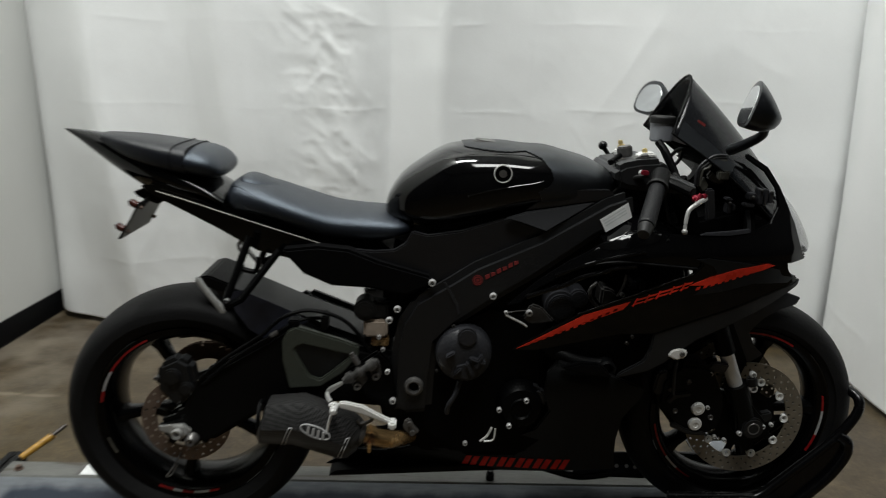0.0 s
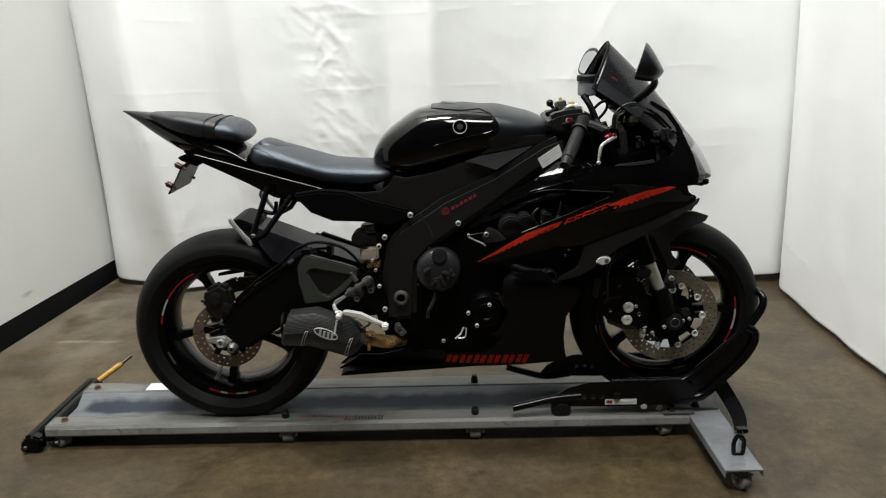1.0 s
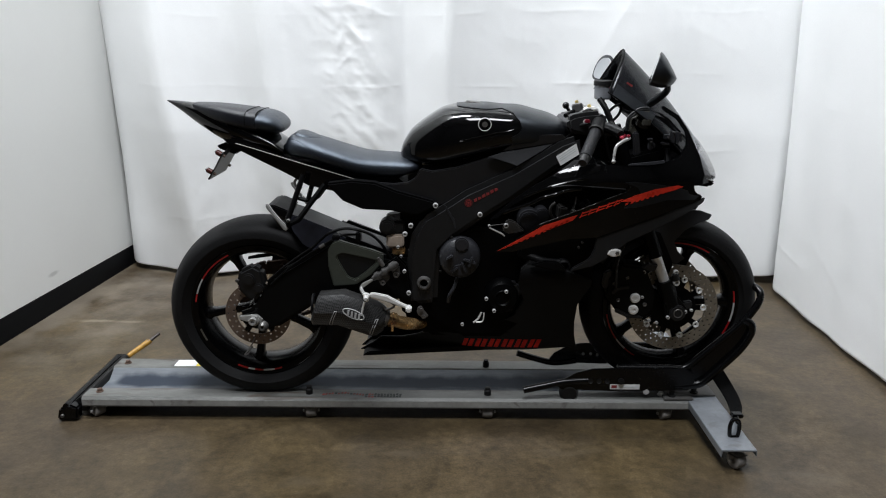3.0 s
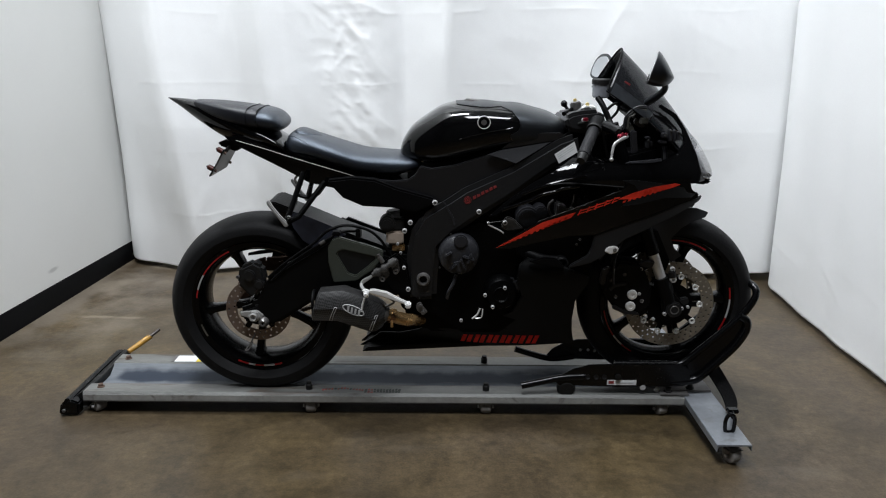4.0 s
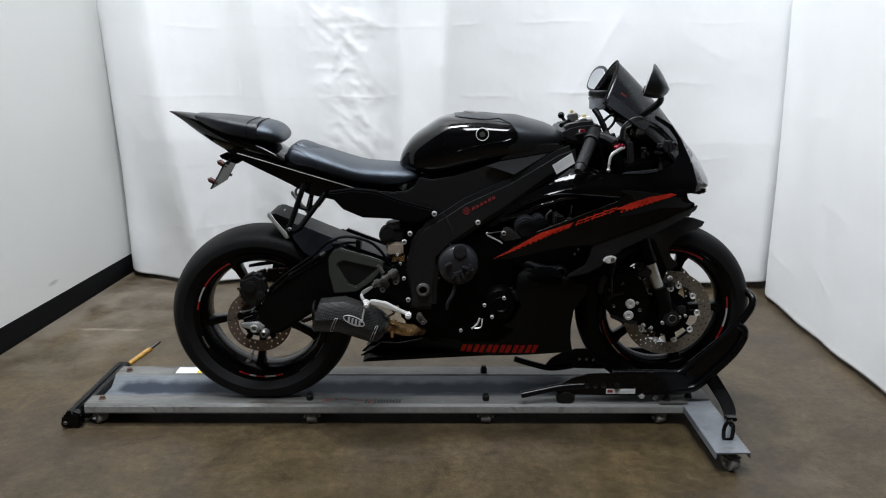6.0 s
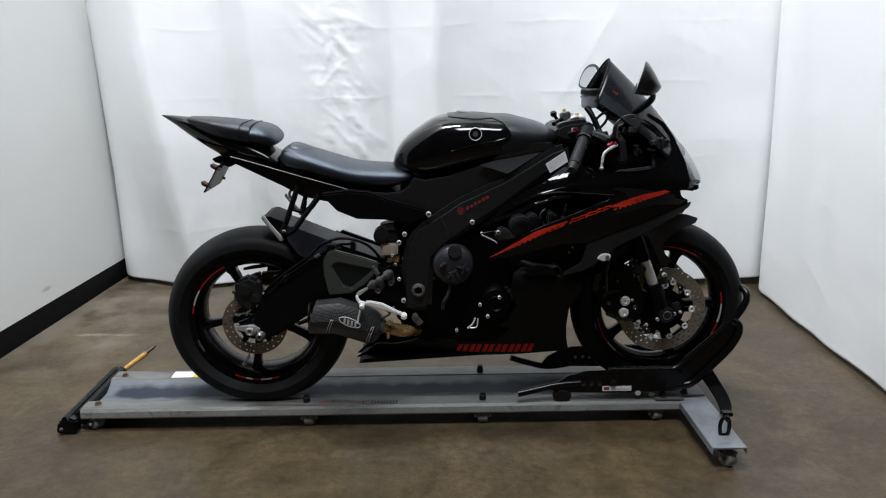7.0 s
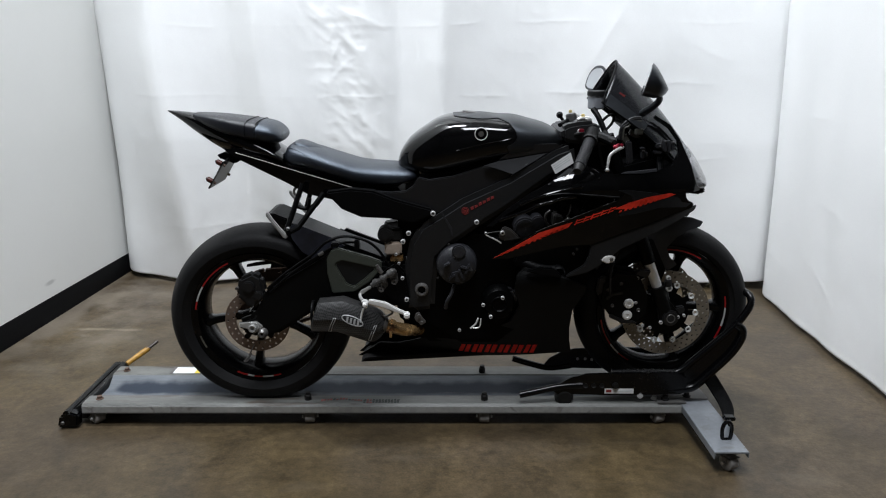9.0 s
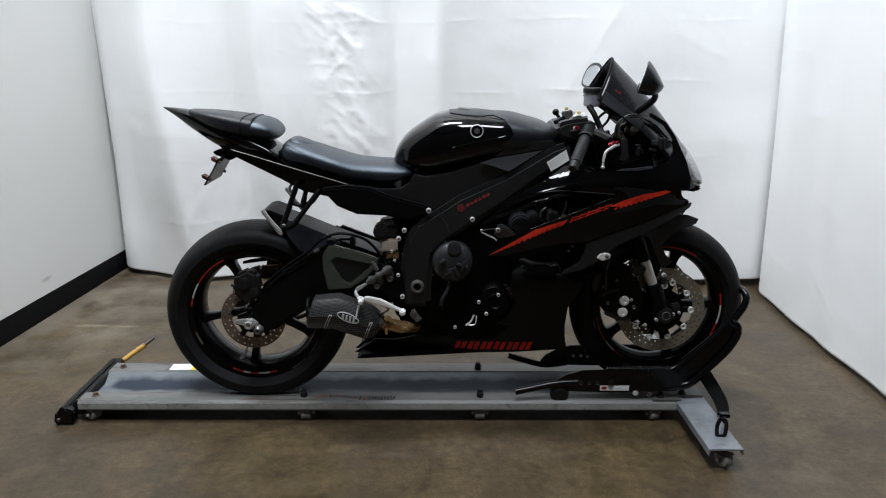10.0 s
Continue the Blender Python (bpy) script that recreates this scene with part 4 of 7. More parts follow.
def wheel(name, cx, cz, R, W, rim_w, start, decals):
    h = rim_w / 2
    prof = [(0.208, -h), (0.226, -h - 0.004), (0.228, -h + 0.004), (0.214, -h * 0.6), (0.2, 0), (0.214, h * 0.6), (0.228, h - 0.004), (0.226, h + 0.004), (0.208, h),
            (0.196, h * 0.72), (0.189, 0), (0.196, -h * 0.72)]
    w = part(name, revolve(prof, cx, cz), RIMM, bike, "black cast wheel with red and white rim stripes")
    a = W / 2
    tp = []
    for i in range(21):
        t = math.pi * i / 20
        rr = R - 0.052 + 0.052 * math.sin(t) ** 0.75
        tp.append((rr if 0 < i < 20 else R - 0.056, -a * math.cos(t) * (1 if i not in (0, 20) else 1)))
    tyre = [(0.222, -h + 0.004), (0.232, -h - 0.007), (0.245, -a * 0.93)] + tp + [(0.245, a * 0.93), (0.232, h + 0.007), (0.222, h - 0.004)]
    part("tyre", revolve(tyre, cx, cz, 96), RUBBER, w, "worn black rubber sport tyre")
    part("rim_lip", revolve([(0.2255, -h - 0.0045), (0.2275, -h - 0.0062), (0.229, -h - 0.0045), (0.2275, -h - 0.003)], cx, cz, 96), GLOSS, w, "polished black rim edge")
    hub = [(0.012, -0.06), (0.038, -0.058), (0.045, -0.04), (0.04, 0), (0.045, 0.04), (0.038, 0.058), (0.012, 0.06)]
    part("hub", revolve(hub, cx, cz, 32), RIMM, w)
    for k in range(5):
        t = radians(start + 72 * k)
        d, p = Vector((math.cos(t), 0, math.sin(t))), Vector((-math.sin(t), 0, math.cos(t)))
        rings = []
        for r, hw, hy in ((0.036, 0.02, 0.03), (0.07, 0.015, 0.024), (0.13, 0.0125, 0.022), (0.175, 0.014, 0.028), (0.198, 0.022, 0.036)):
            o = Vector((cx, 0, cz)) + d * r
            ring = []
            for j in range(12):
                q = 2 * math.pi * j / 12
                ring.append(o + p * hw * math.copysign(abs(math.cos(q)) ** 0.7, math.cos(q)) + Vector((0, hy * math.copysign(abs(math.sin(q)) ** 0.7, math.sin(q)), 0)))
            rings.append(ring)
        part("spoke", skin(rings), RIMM, w)
    for a0, a1, m in decals:
        part("rim_stripe_or_glint", arc_strip(cx, cz, 0.2115, 0.2162, a0, a1, -h - 0.0015, 0.003), m, w)
    return w


# the grey STRIP arc paints a glint on the rim, beside the real stripes
rear = wheel("rear_wheel", RXA, RZA, 0.3105, 0.184, 0.14, 118, [(116, 149, RIMRED), (149, 164, PALE), (164, 172, RIMRED), (198, 210, STRIP), (246, 256, RIMRED), (256, 262, PALE), (262, 270, RIMRED), (270, 280, PALE), (280, 287, RIMRED)])
front = wheel("front_wheel", FXA, FZA, 0.298, 0.122, 0.09, 72, [(58, 92, RIMRED), (2, 13, RIMRED), (-16, 2, PALE), (-29, -16, RIMRED), (190, 216, RIMRED), (216, 228, PALE), (228, 240, RIMRED)])

# brakes
part("brake_disc", drilled_disc(RXA, RZA, 0.072, 0.108, -0.094, -0.099, 26, 2, 0.0035), RUSTDISC, rear, "drilled brake disc, dull brown with wear")
part("disc_carrier", revolve([(0.015, -0.085), (0.038, -0.085), (0.038, -0.1), (0.015, -0.1)], RXA, RZA, 28), RIMM, rear)
for a in range(20, 380, 72):
    part("carrier_arm", plate([(RXA + r * math.cos(radians(a + q)), RZA + r * math.sin(radians(a + q))) for r, q in ((0.03, -18), (0.078, -7), (0.078, 7), (0.03, 18))], -0.09, -0.1, 0.002), RIMM, rear)
for s in (-1, 1):
    y = s * 0.074
    part("brake_disc", drilled_disc(FXA, FZA, 0.107, 0.1475, y, y + s * 0.005, 36, 3, 0.0034), STEEL, front, "drilled steel brake disc")
    part("disc_carrier", revolve([(0.02, y), (0.072, y), (0.076, y + s * 0.006), (0.02, y + s * 0.008)], FXA, FZA, 32), ENGINE, front)
    for a in range(0, 360, 36):
        part("carrier_arm", plate([(FXA + r * math.cos(radians(a + q)), FZA + r * math.sin(radians(a + q))) for r, q in ((0.03, -16), (0.099, -5.5), (0.099, 5.5), (0.03, 16))], y, y + s * 0.004, 0.001), ENGINE, front)
    for a in range(18, 378, 36):
        if s < 0:
            bx, bz = FXA + 0.1015 * math.cos(radians(a - 18)), FZA + 0.1015 * math.sin(radians(a - 18))
            part("bobbin", revolve([(0.0045, y - 0.006), (0.0095, y - 0.008), (0.0105, y - 0.005), (0.0105, y + 0.002), (0.0045, y + 0.002)], bx, bz, 16), ALLOY, front)
part("axle_nut", revolve([(0.007, -0.13), (0.009, -0.137), (0.014, -0.139), (0.017, -0.136), (0.017, -0.115), (0.007, -0.115)], FXA, FZA, 24), DARKSTEEL, front)

# swingarm and rear axle
sw = [(-0.055, 0.39), (-0.045, 0.35), (0.0, 0.335), (0.07, 0.34), (0.2, 0.425), (0.33, 0.452), (0.46, 0.44), (0.56, 0.46), (0.575, 0.53), (0.52, 0.575), (0.40, 0.592), (0.267, 0.643), (0.21, 0.605), (0.06, 0.515), (0.0, 0.41)]
swing = part("swingarm", plate(sw, -0.15, -0.115, 0.012), BELLY, bike, "black alloy swingarm")
part("swingarm", plate(sw, 0.115, 0.15, 0.012), FRAMEM, bike)
part("crossmember", box(0.30, 0.50, -0.12, 0.12, 0.46, 0.58, 0.02), FRAMEM, bike)
outer = [(0.248, 0.608), (0.263, 0.634), (0.281, 0.642), (0.384, 0.612), (0.422, 0.598), (0.422, 0.571), (0.385, 0.53), (0.335, 0.496), (0.262, 0.490), (0.248, 0.557)]
inner = [(0.276, 0.585), (0.280, 0.593), (0.296, 0.600), (0.350, 0.588), (0.400, 0.577), (0.400, 0.570), (0.368, 0.541), (0.333, 0.514), (0.310, 0.523), (0.290, 0.558)]
part("swingarm_brace", framed(outer, inner, -0.163, -0.145, 0.005), OLIVE, swing, "dark olive-grey raised brace round a black pocket")
part("brace_pocket", panel(inner, 0.003, lambda x, z: 0.157 - 0.05 * (x - 0.27), 0), SATIN, swing)
part("axle_plate", plate([(-0.048, 0.385), (-0.045, 0.372), (0.02, 0.352), (0.03, 0.375), (0.01, 0.392)], -0.156, -0.15, 0.002), PEG, swing, "bare alloy chain adjuster plate")
part("axle_nut", join(revolve([(0.006, -0.176), (0.011, -0.178), (0.013, -0.17), (0.013, -0.155), (0.006, -0.155)], 0.0, RZA, 24), cyl((0, -0.155, RZA), (0, -0.168, RZA), 0.02, seg=6, bev=0.002)), PEG, swing, "bright hexagonal axle nut")
part("lock_loop", tube([(-0.010, -0.12, 0.298), (-0.02, -0.135, 0.275), (-0.034, -0.14, 0.254), (-0.042, -0.14, 0.244), (-0.03, -0.14, 0.248), (-0.016, -0.135, 0.272)], 0.0022, 8), DARKSTEEL, swing, "thin wire loop hanging from the axle")
part("adjuster_boss", revolve([(0.004, -0.168), (0.009, -0.17), (0.014, -0.165), (0.018, -0.15)], 0.028, 0.35, 18, False), DARKSTEEL, swing)
cal = part("rear_caliper", join(plate([(-0.055, 0.475), (-0.045, 0.53), (0.0, 0.552), (0.03, 0.535), (0.04, 0.48), (0.0, 0.425), (-0.02, 0.435)], -0.14, -0.09, 0.01),
                                cyl((-0.012, -0.15, 0.505), (-0.012, -0.13, 0.505), 0.02, bev=0.004), cyl((0.018, -0.148, 0.475), (0.018, -0.13, 0.475), 0.016, bev=0.004)), DARKPL, bike, "black rear brake caliper")
bolt(bike, -0.05, -0.142, 0.5, 0.006, DARKSTEEL)
loop = [(0.116 * math.cos(radians(t)), RZA + 0.116 * math.sin(radians(t))) for t in range(100, 271, 6)]
loop += [(0.56 * k / 48, 0.257 + 0.20 * k / 48) for k in range(1, 48)] + [(0.565 + 0.036 * math.cos(radians(t)), 0.493 + 0.036 * math.sin(radians(t))) for t in range(-80, 91, 20)]
loop += [(0.56 - 0.575 * k / 48, 0.529 - 0.042 * k / 48) for k in range(1, 48)]
links = []
for i, (x, z) in enumerate(loop):
    u, w = loop[(i + 1) % len(loop)]
    n = math.hypot(u - x, w - z)
    dx, dz = (u - x) / n, (w - z) / n
    for s in (-1, 1):
        yy = 0.11 + s * 0.006
        links.append(plate([(x + dx * p - dz * q, z + dz * p + dx * q) for p, q in ((-0.002, -0.005), (0.004, -0.0065), (0.010, -0.005), (0.010, 0.005), (0.004, 0.0065), (-0.002, 0.005))], yy - 0.0015, yy + 0.0015, 0))
part("chain", join(*links), RUST, bike, "dull drive chain")
part("chain_guard", plate([(-0.085, 0.494), (-0.083, 0.504), (-0.046, 0.513), (0.011, 0.520), (0.07, 0.522), (0.25, 0.60), (0.30, 0.60), (0.28, 0.56), (0.08, 0.476), (0.02, 0.474), (0.0, 0.489), (0.004, 0.506)], 0.126, 0.132, 0.001), MATTE, bike, "black chain guard")
teeth = [(RXA + r * math.cos(t), RZA + r * math.sin(t)) for k in range(44) for r, t in ((0.109, 2 * math.pi * k / 44), (0.1165, 2 * math.pi * (k + 0.3) / 44), (0.1165, 2 * math.pi * (k + 0.6) / 44))]
part("sprocket", framed(teeth, [(RXA + 0.074 * math.cos(2 * math.pi * k / 132), RZA + 0.074 * math.sin(2 * math.pi * k / 132)) for k in range(132)], 0.107, 0.113, 0), RUST, rear, "dull toothed rear sprocket")

# hugger above the rear tyre
hug = [(0.05, 0.722), (0.1, 0.716), (0.17, 0.69), (0.27, 0.648), (0.38, 0.608), (0.44, 0.585), (0.47, 0.56), (0.42, 0.565), (0.26, 0.62), (0.13, 0.672), (0.09, 0.69)]
part("rear_hugger", plate(hug, -0.098, 0.07, 0.014), DARKPL, bike, "dark plastic rear mudguard")
part("hugger_step", plate([(0.045, 0.735), (0.07, 0.742), (0.12, 0.722), (0.11, 0.70), (0.06, 0.715)], -0.105, 0.06, 0.004), MATTE, bike)
part("hugger_skirt", panel([(0.115, 0.698), (0.145, 0.706), (0.26, 0.66), (0.30, 0.635), (0.25, 0.612), (0.197, 0.592), (0.16, 0.615), (0.13, 0.655)], 0.004, lambda x, z: 0.1 + 0.12 * (0.70 - z), 0.001), mat("blue_black_plastic", (0.014, 0.0155, 0.024), 0.34, var=0.4, big=25, bump=0.05, spec=0.7), bike, "satin blue-black lower flank of the mudguard")
part("brake_hose", tube([(0.05, -0.145, 0.50), (0.10, -0.152, 0.545), (0.15, -0.155, 0.583), (0.2, -0.155, 0.617), (0.225, -0.152, 0.64), (0.25, -0.15, 0.660), (0.293, -0.145, 0.675), (0.338, -0.142, 0.672), (0.383, -0.14, 0.655), (0.415, -0.14, 0.626), (0.436, -0.14, 0.592), (0.45, -0.14, 0.57)], 0.0046, 8), MATTE, bike)
part("brake_hose", tube([(0.06, -0.15, 0.49), (0.12, -0.156, 0.546), (0.18, -0.158, 0.590), (0.215, -0.158, 0.612), (0.25, -0.155, 0.634), (0.275, -0.15, 0.648), (0.30, -0.14, 0.654), (0.33, -0.12, 0.65)], 0.004, 8), MATTE, bike)
part("hose_union", cyl((0.222, -0.158, 0.617), (0.238, -0.156, 0.627), 0.0062, seg=10, bev=0.001), DARKSTEEL, bike)
part("hose_clip", box(0.262, 0.288, -0.16, -0.13, 0.643, 0.657, 0.003), MATTE, bike)
part("hose_clip", box(0.335, 0.35, -0.15, -0.1, 0.63, 0.665, 0.003), MATTE, bike)

# passenger peg brackets
for s in (-1, 1):
    part("peg_strut", tube([(0.178, s * 0.14, 0.845), (0.13, s * 0.185, 0.705)], 0.0085, 10, straight=True), ENGINE, bike)
    part("peg_strut", tube([(0.243, s * 0.14, 0.815), (0.165, s * 0.185, 0.712), (0.13, s * 0.19, 0.695)], 0.0085, 10, straight=True), ENGINE, bike)
    part("passenger_peg", plate([(0.068, 0.760), (0.072, 0.765), (0.078, 0.762), (0.088, 0.744), (0.112, 0.713), (0.134, 0.690), (0.133, 0.682), (0.122, 0.680), (0.102, 0.708), (0.080, 0.738), (0.071, 0.750)], s * 0.19 - 0.008, s * 0.19 + 0.008, 0.003), PEG, bike, "bare alloy folding passenger peg")
    bolt(bike, 0.136, -0.198, 0.712, 0.006)
part("strut_stay", tube([(0.155, -0.15, 0.775), (0.19, -0.15, 0.768), (0.2, -0.15, 0.80)], 0.006, 8), ENGINE, bike)
part("bracket_hook", tube([(0.152, -0.1, 0.828), (0.142, -0.1, 0.815), (0.148, -0.1, 0.80), (0.165, -0.1, 0.798)], 0.004, 8), DARKSTEEL, bike)

# tail
tail = [(-0.272, 1.0595, 1.0565, 0.004, 1.058), (-0.23, 1.057, 1.028, 0.026, 1.046), (-0.17, 1.05, 0.982, 0.05, 1.024), (-0.10, 1.035, 0.936, 0.072, 0.995), (-0.05, 1.02, 0.914, 0.086, 0.975),
        (0.0, 1.0, 0.905, 0.094, 0.955), (0.06, 0.965, 0.90, 0.098, 0.935), (0.11, 0.93, 0.888, 0.1, 0.91)]
part("tail_cowl", body(tail, 5, 36, 2.0), GLOSS, bike, "gloss black pointed tail cowl")
pad = [(-0.18, 1.0535, 1.035, 0.04, 1.042), (-0.12, 1.051, 1.005, 0.074, 1.025), (-0.06, 1.045, 0.985, 0.094, 1.012), (0.0, 1.037, 0.972, 0.104, 1.002), (0.03, 1.033, 0.968, 0.107, 0.998)]
part("passenger_seat", body(pad, 5, 48, 3.6), PADVINYL, bike, "black vinyl passenger seat pad")
nose_pad = [(0.026, 1.034, 0.966, 0.108, 0.998), (0.055, 1.031, 0.96, 0.11, 0.995), (0.082, 1.02, 0.958, 0.104, 0.99), (0.100, 1.002, 0.966, 0.085, 0.984), (0.107, 0.99, 0.976, 0.05, 0.983)]
part("seat_roll", body(nose_pad, 5, 36, 2.3), VINYL, bike, "stitched rounded front of the passenger pad")
part("seat_seam", tube([(0.028, -0.1075, 0.99), (0.029, -0.101, 1.016), (0.033, -0.075, 1.030), (0.036, 0, 1.0335), (0.033, 0.07, 1.030), (0.03, 0.1, 1.016)], 0.0022, 6), MATTE, bike)
part("seat_seam", tube([(-0.004, -0.1036, 0.985), (-0.003, -0.101, 1.02), (0.0, -0.088, 1.0308), (0.003, -0.066, 1.0358), (0.006, 0, 1.0375), (0.003, 0.066, 1.0358), (0.0, 0.088, 1.0308)], 0.0014, 6), MATTE, bike)
side_tail = [(-0.075, 0.945), (-0.056, 0.93), (-0.03, 0.915), (0.05, 0.876), (0.108, 0.848), (0.187, 0.806), (0.268, 0.79), (0.30, 0.79), (0.36, 0.80), (0.377, 0.812), (0.287, 0.84), (0.198, 0.865), (0.11, 0.892), (0.03, 0.93), (-0.02, 0.95)]
both("tail_side_panel", panel(side_tail, 0.012, lambda x, z: 0.095 + 0.03 * max(0, min(1, x / 0.3))), GLOSS, bike, "gloss black tail side panel")
both("trim_strip", tube([(-0.035, -0.108, 0.936), (0.05, -0.112, 0.912), (0.11, -0.116, 0.894), (0.2, -0.122, 0.868), (0.29, -0.129, 0.843), (0.38, -0.13, 0.816)], 0.0016, 6), STRIP, bike, "thin bright trim strip")
part("undertail", plate([(-0.08, 0.935), (0.11, 0.885), (0.45, 0.84), (0.5, 0.80), (0.45, 0.76), (0.19, 0.8), (0.03, 0.88)], -0.09, 0.09, 0.01), MATTE, bike)
part("plate_bracket", plate([(-0.118, 0.918), (-0.09, 0.928), (-0.03, 0.91), (-0.06, 0.89), (-0.10, 0.905)], -0.03, 0.03, 0.003), MATTE, bike)
number = part("number_plate", skin([[(x + d, y, z + d * 0.6) for x, z in ((-0.082, 0.902), (-0.131, 0.821))] + [(x + d + 0.003, y, z + d * 0.6 - 0.002) for x, z in ((-0.131, 0.821), (-0.082, 0.902))] for y, d in ((-0.09, 0.0), (0.09, 0.0))]), mat("dull_plate_back", (0.11, 0.112, 0.1), 0.45, 0.3, var=0.2, big=20), bike, "dull pale number plate with a blank face", smooth=0)
part("plate_rim", tube([(-0.082, -0.09, 0.902), (-0.131, -0.09, 0.821), (-0.131, 0.09, 0.821), (-0.082, 0.09, 0.902)], 0.0028, 6, closed=True, straight=True), MATTE, number, "dark plate edge")
for dx, dz in ((-0.090, 0.894), (-0.124, 0.838)):
    for s in (-1, 1):
        r = part("reflector", cyl((dx + 0.004, s * 0.084, dz + 0.0025), (dx - 0.013, s * 0.084, dz + 0.0125), 0.0085, seg=16, bev=0.002), REFLEX, bike, "small dark red round reflector")
        part("reflector_screw", cyl((dx - 0.012, s * 0.084, dz + 0.012), (dx - 0.016, s * 0.084, dz + 0.0145), 0.004, seg=8), DARKSTEEL, r)
        part("reflector_nut", cyl((dx + 0.004, s * 0.084, dz + 0.0025), (dx + 0.014, s * 0.084, dz - 0.003), 0.005, seg=6), RUST, r)
part("plate_lamp", box(-0.115, -0.075, -0.02, 0.02, 0.905, 0.918, 0.004), MATTE, bike)
for s in (-1, 1):
    part("turn_stub", cyl((-0.08, s * 0.03, 0.905), (-0.075, s * 0.085, 0.9), 0.006, seg=10), BLACKRUB, bike)

# rider's seat
seat = [(0.108, 0.93, 0.905, 0.06, 0.915), (0.122, 0.953, 0.89, 0.088, 0.915), (0.15, 0.958, 0.884, 0.104, 0.912), (0.20, 0.948, 0.876, 0.116, 0.905), (0.28, 0.922, 0.85, 0.125, 0.885), (0.35, 0.902, 0.828, 0.124, 0.865),
        (0.42, 0.895, 0.822, 0.118, 0.857), (0.47, 0.892, 0.826, 0.118, 0.856), (0.51, 0.886, 0.836, 0.112, 0.858), (0.535, 0.878, 0.846, 0.09, 0.861), (0.545, 0.87, 0.855, 0.05, 0.862)]
part("rider_seat", body(seat, 6, 40, 2.7), VINYL, bike, "black vinyl rider's seat, slightly worn")
# overlay that puts the shade of the seat's side into a darker material
part("seat_side_shade", raised_shell(body(seat, 16, 120, 2.7), [(0.09, 0.88), (0.09, 0.943), (0.118, 0.944), (0.14, 0.947), (0.168, 0.938), (0.196, 0.922), (0.225, 0.9), (0.27, 0.868), (0.34, 0.846), (0.34, 0.82), (0.2, 0.87)], 0.0012), KNEE, bike, "darker overlay standing in for shade on the seat's side", smooth=50)
part("seat_hump", body([(0.125, 0.955, 0.94, 0.03, 0.948), (0.15, 0.967, 0.94, 0.06, 0.952), (0.19, 0.956, 0.935, 0.055, 0.945), (0.22, 0.943, 0.93, 0.02, 0.937)], 4, 24, 2.2), VINYL, bike)

# tank
tank = [(0.474, 0.91, 0.885, 0.03, 0.9), (0.484, 0.938, 0.872, 0.065, 0.905), (0.51, 0.975, 0.864, 0.095, 0.915), (0.555, 1.01, 0.86, 0.122, 0.925), (0.61, 1.043, 0.866, 0.142, 0.935), (0.665, 1.054, 0.878, 0.152, 0.948),
        (0.74, 1.056, 0.896, 0.158, 0.965), (0.80, 1.05, 0.91, 0.158, 0.975), (0.86, 1.046, 0.92, 0.15, 0.98)]
whole = tank[:-1] + [(0.85, 1.048, 0.918, 0.155, 0.972), (0.90, 1.036, 0.924, 0.15, 0.97), (0.95, 1.022, 0.937, 0.135, 0.972), (0.985, 1.003, 0.943, 0.108, 0.968), (1.004, 0.975, 0.948, 0.07, 0.96)]
SATIN_EDGE = [(0.655, 1.2), (0.652, 1.050), (0.69, 1.047), (0.742, 1.044), (0.79, 1.046), (0.822, 1.034), (0.842, 1.010), (0.846, 0.992), (0.838, 0.978), (0.815, 0.965), (0.83, 0.93), (0.83, 0.80), (1.2, 0.80), (1.2, 1.2)]


part("fuel_tank", body(whole, 22, 168, 2.9), GLOSS, bike, "gloss black fuel tank")
part("tank_front_cover", raised_shell(body(whole, 22, 168, 2.9), SATIN_EDGE, 0.0022), SATIN, bike, "satin black tank front cover", smooth=50)


def tank_side(x, z):
    """Half width of the tank's skin."""
    k = max(i for i in range(len(tank) - 1) if tank[i][0] <= x or i == 0)
    p, q = tank[k], tank[k + 1]
    f = min(1.0, (x - p[0]) / (q[0] - p[0]))
    top, low, half, mid = [p[j] + (q[j] - p[j]) * f for j in (1, 2, 3, 4)]
    h = (z - mid) / (top - mid) if z > mid else (mid - z) / (mid - low)
    return half * (1 - min(0.999, abs(h)) ** 2.9) ** (1 / 2.9)


def panel_line(pts):
    rows = spline([(x, 0, z) for x, z in pts], 5)
    return tube([(p.x, -tank_side(p.x, min(p.z, 1.052)) - 0.0002, p.z) for p in rows], (0.0008, 0.0024), 8, straight=True)


emb = part("tank_emblem", revolve([(0.0178, -0.158), (0.0178, -0.1635), (0.0188, -0.164), (0.0201, -0.1635), (0.0201, -0.158)], 0.734, 1.004, 36), ALLOY, bike, "round bright ring emblem")
part("emblem_disc", revolve([(0.0005, -0.1626), (0.0085, -0.1626), (0.0085, -0.161)], 0.734, 1.004, 24, False), DARKSTEEL, emb)
part("emblem_face", revolve([(0.0005, -0.1612), (0.017, -0.1612), (0.017, -0.157)], 0.734, 1.004, 32, False), GLOSS, emb)
both("tank_crease", panel_line([(0.602, 1.022), (0.66, 1.036), (0.72, 1.040), (0.785, 1.0385), (0.822, 1.031), (0.838, 1.012), (0.834, 0.995), (0.807, 0.984), (0.76, 0.976), (0.70, 0.962), (0.66, 0.95)]), GLOSS, bike, "rounded crease round the emblem recess")
part("tank_cap", cyl((0.71, 0, 1.04), (0.712, 0, 1.0600), 0.040, 0.034, 32, 0.004), DARKSTEEL, bike)
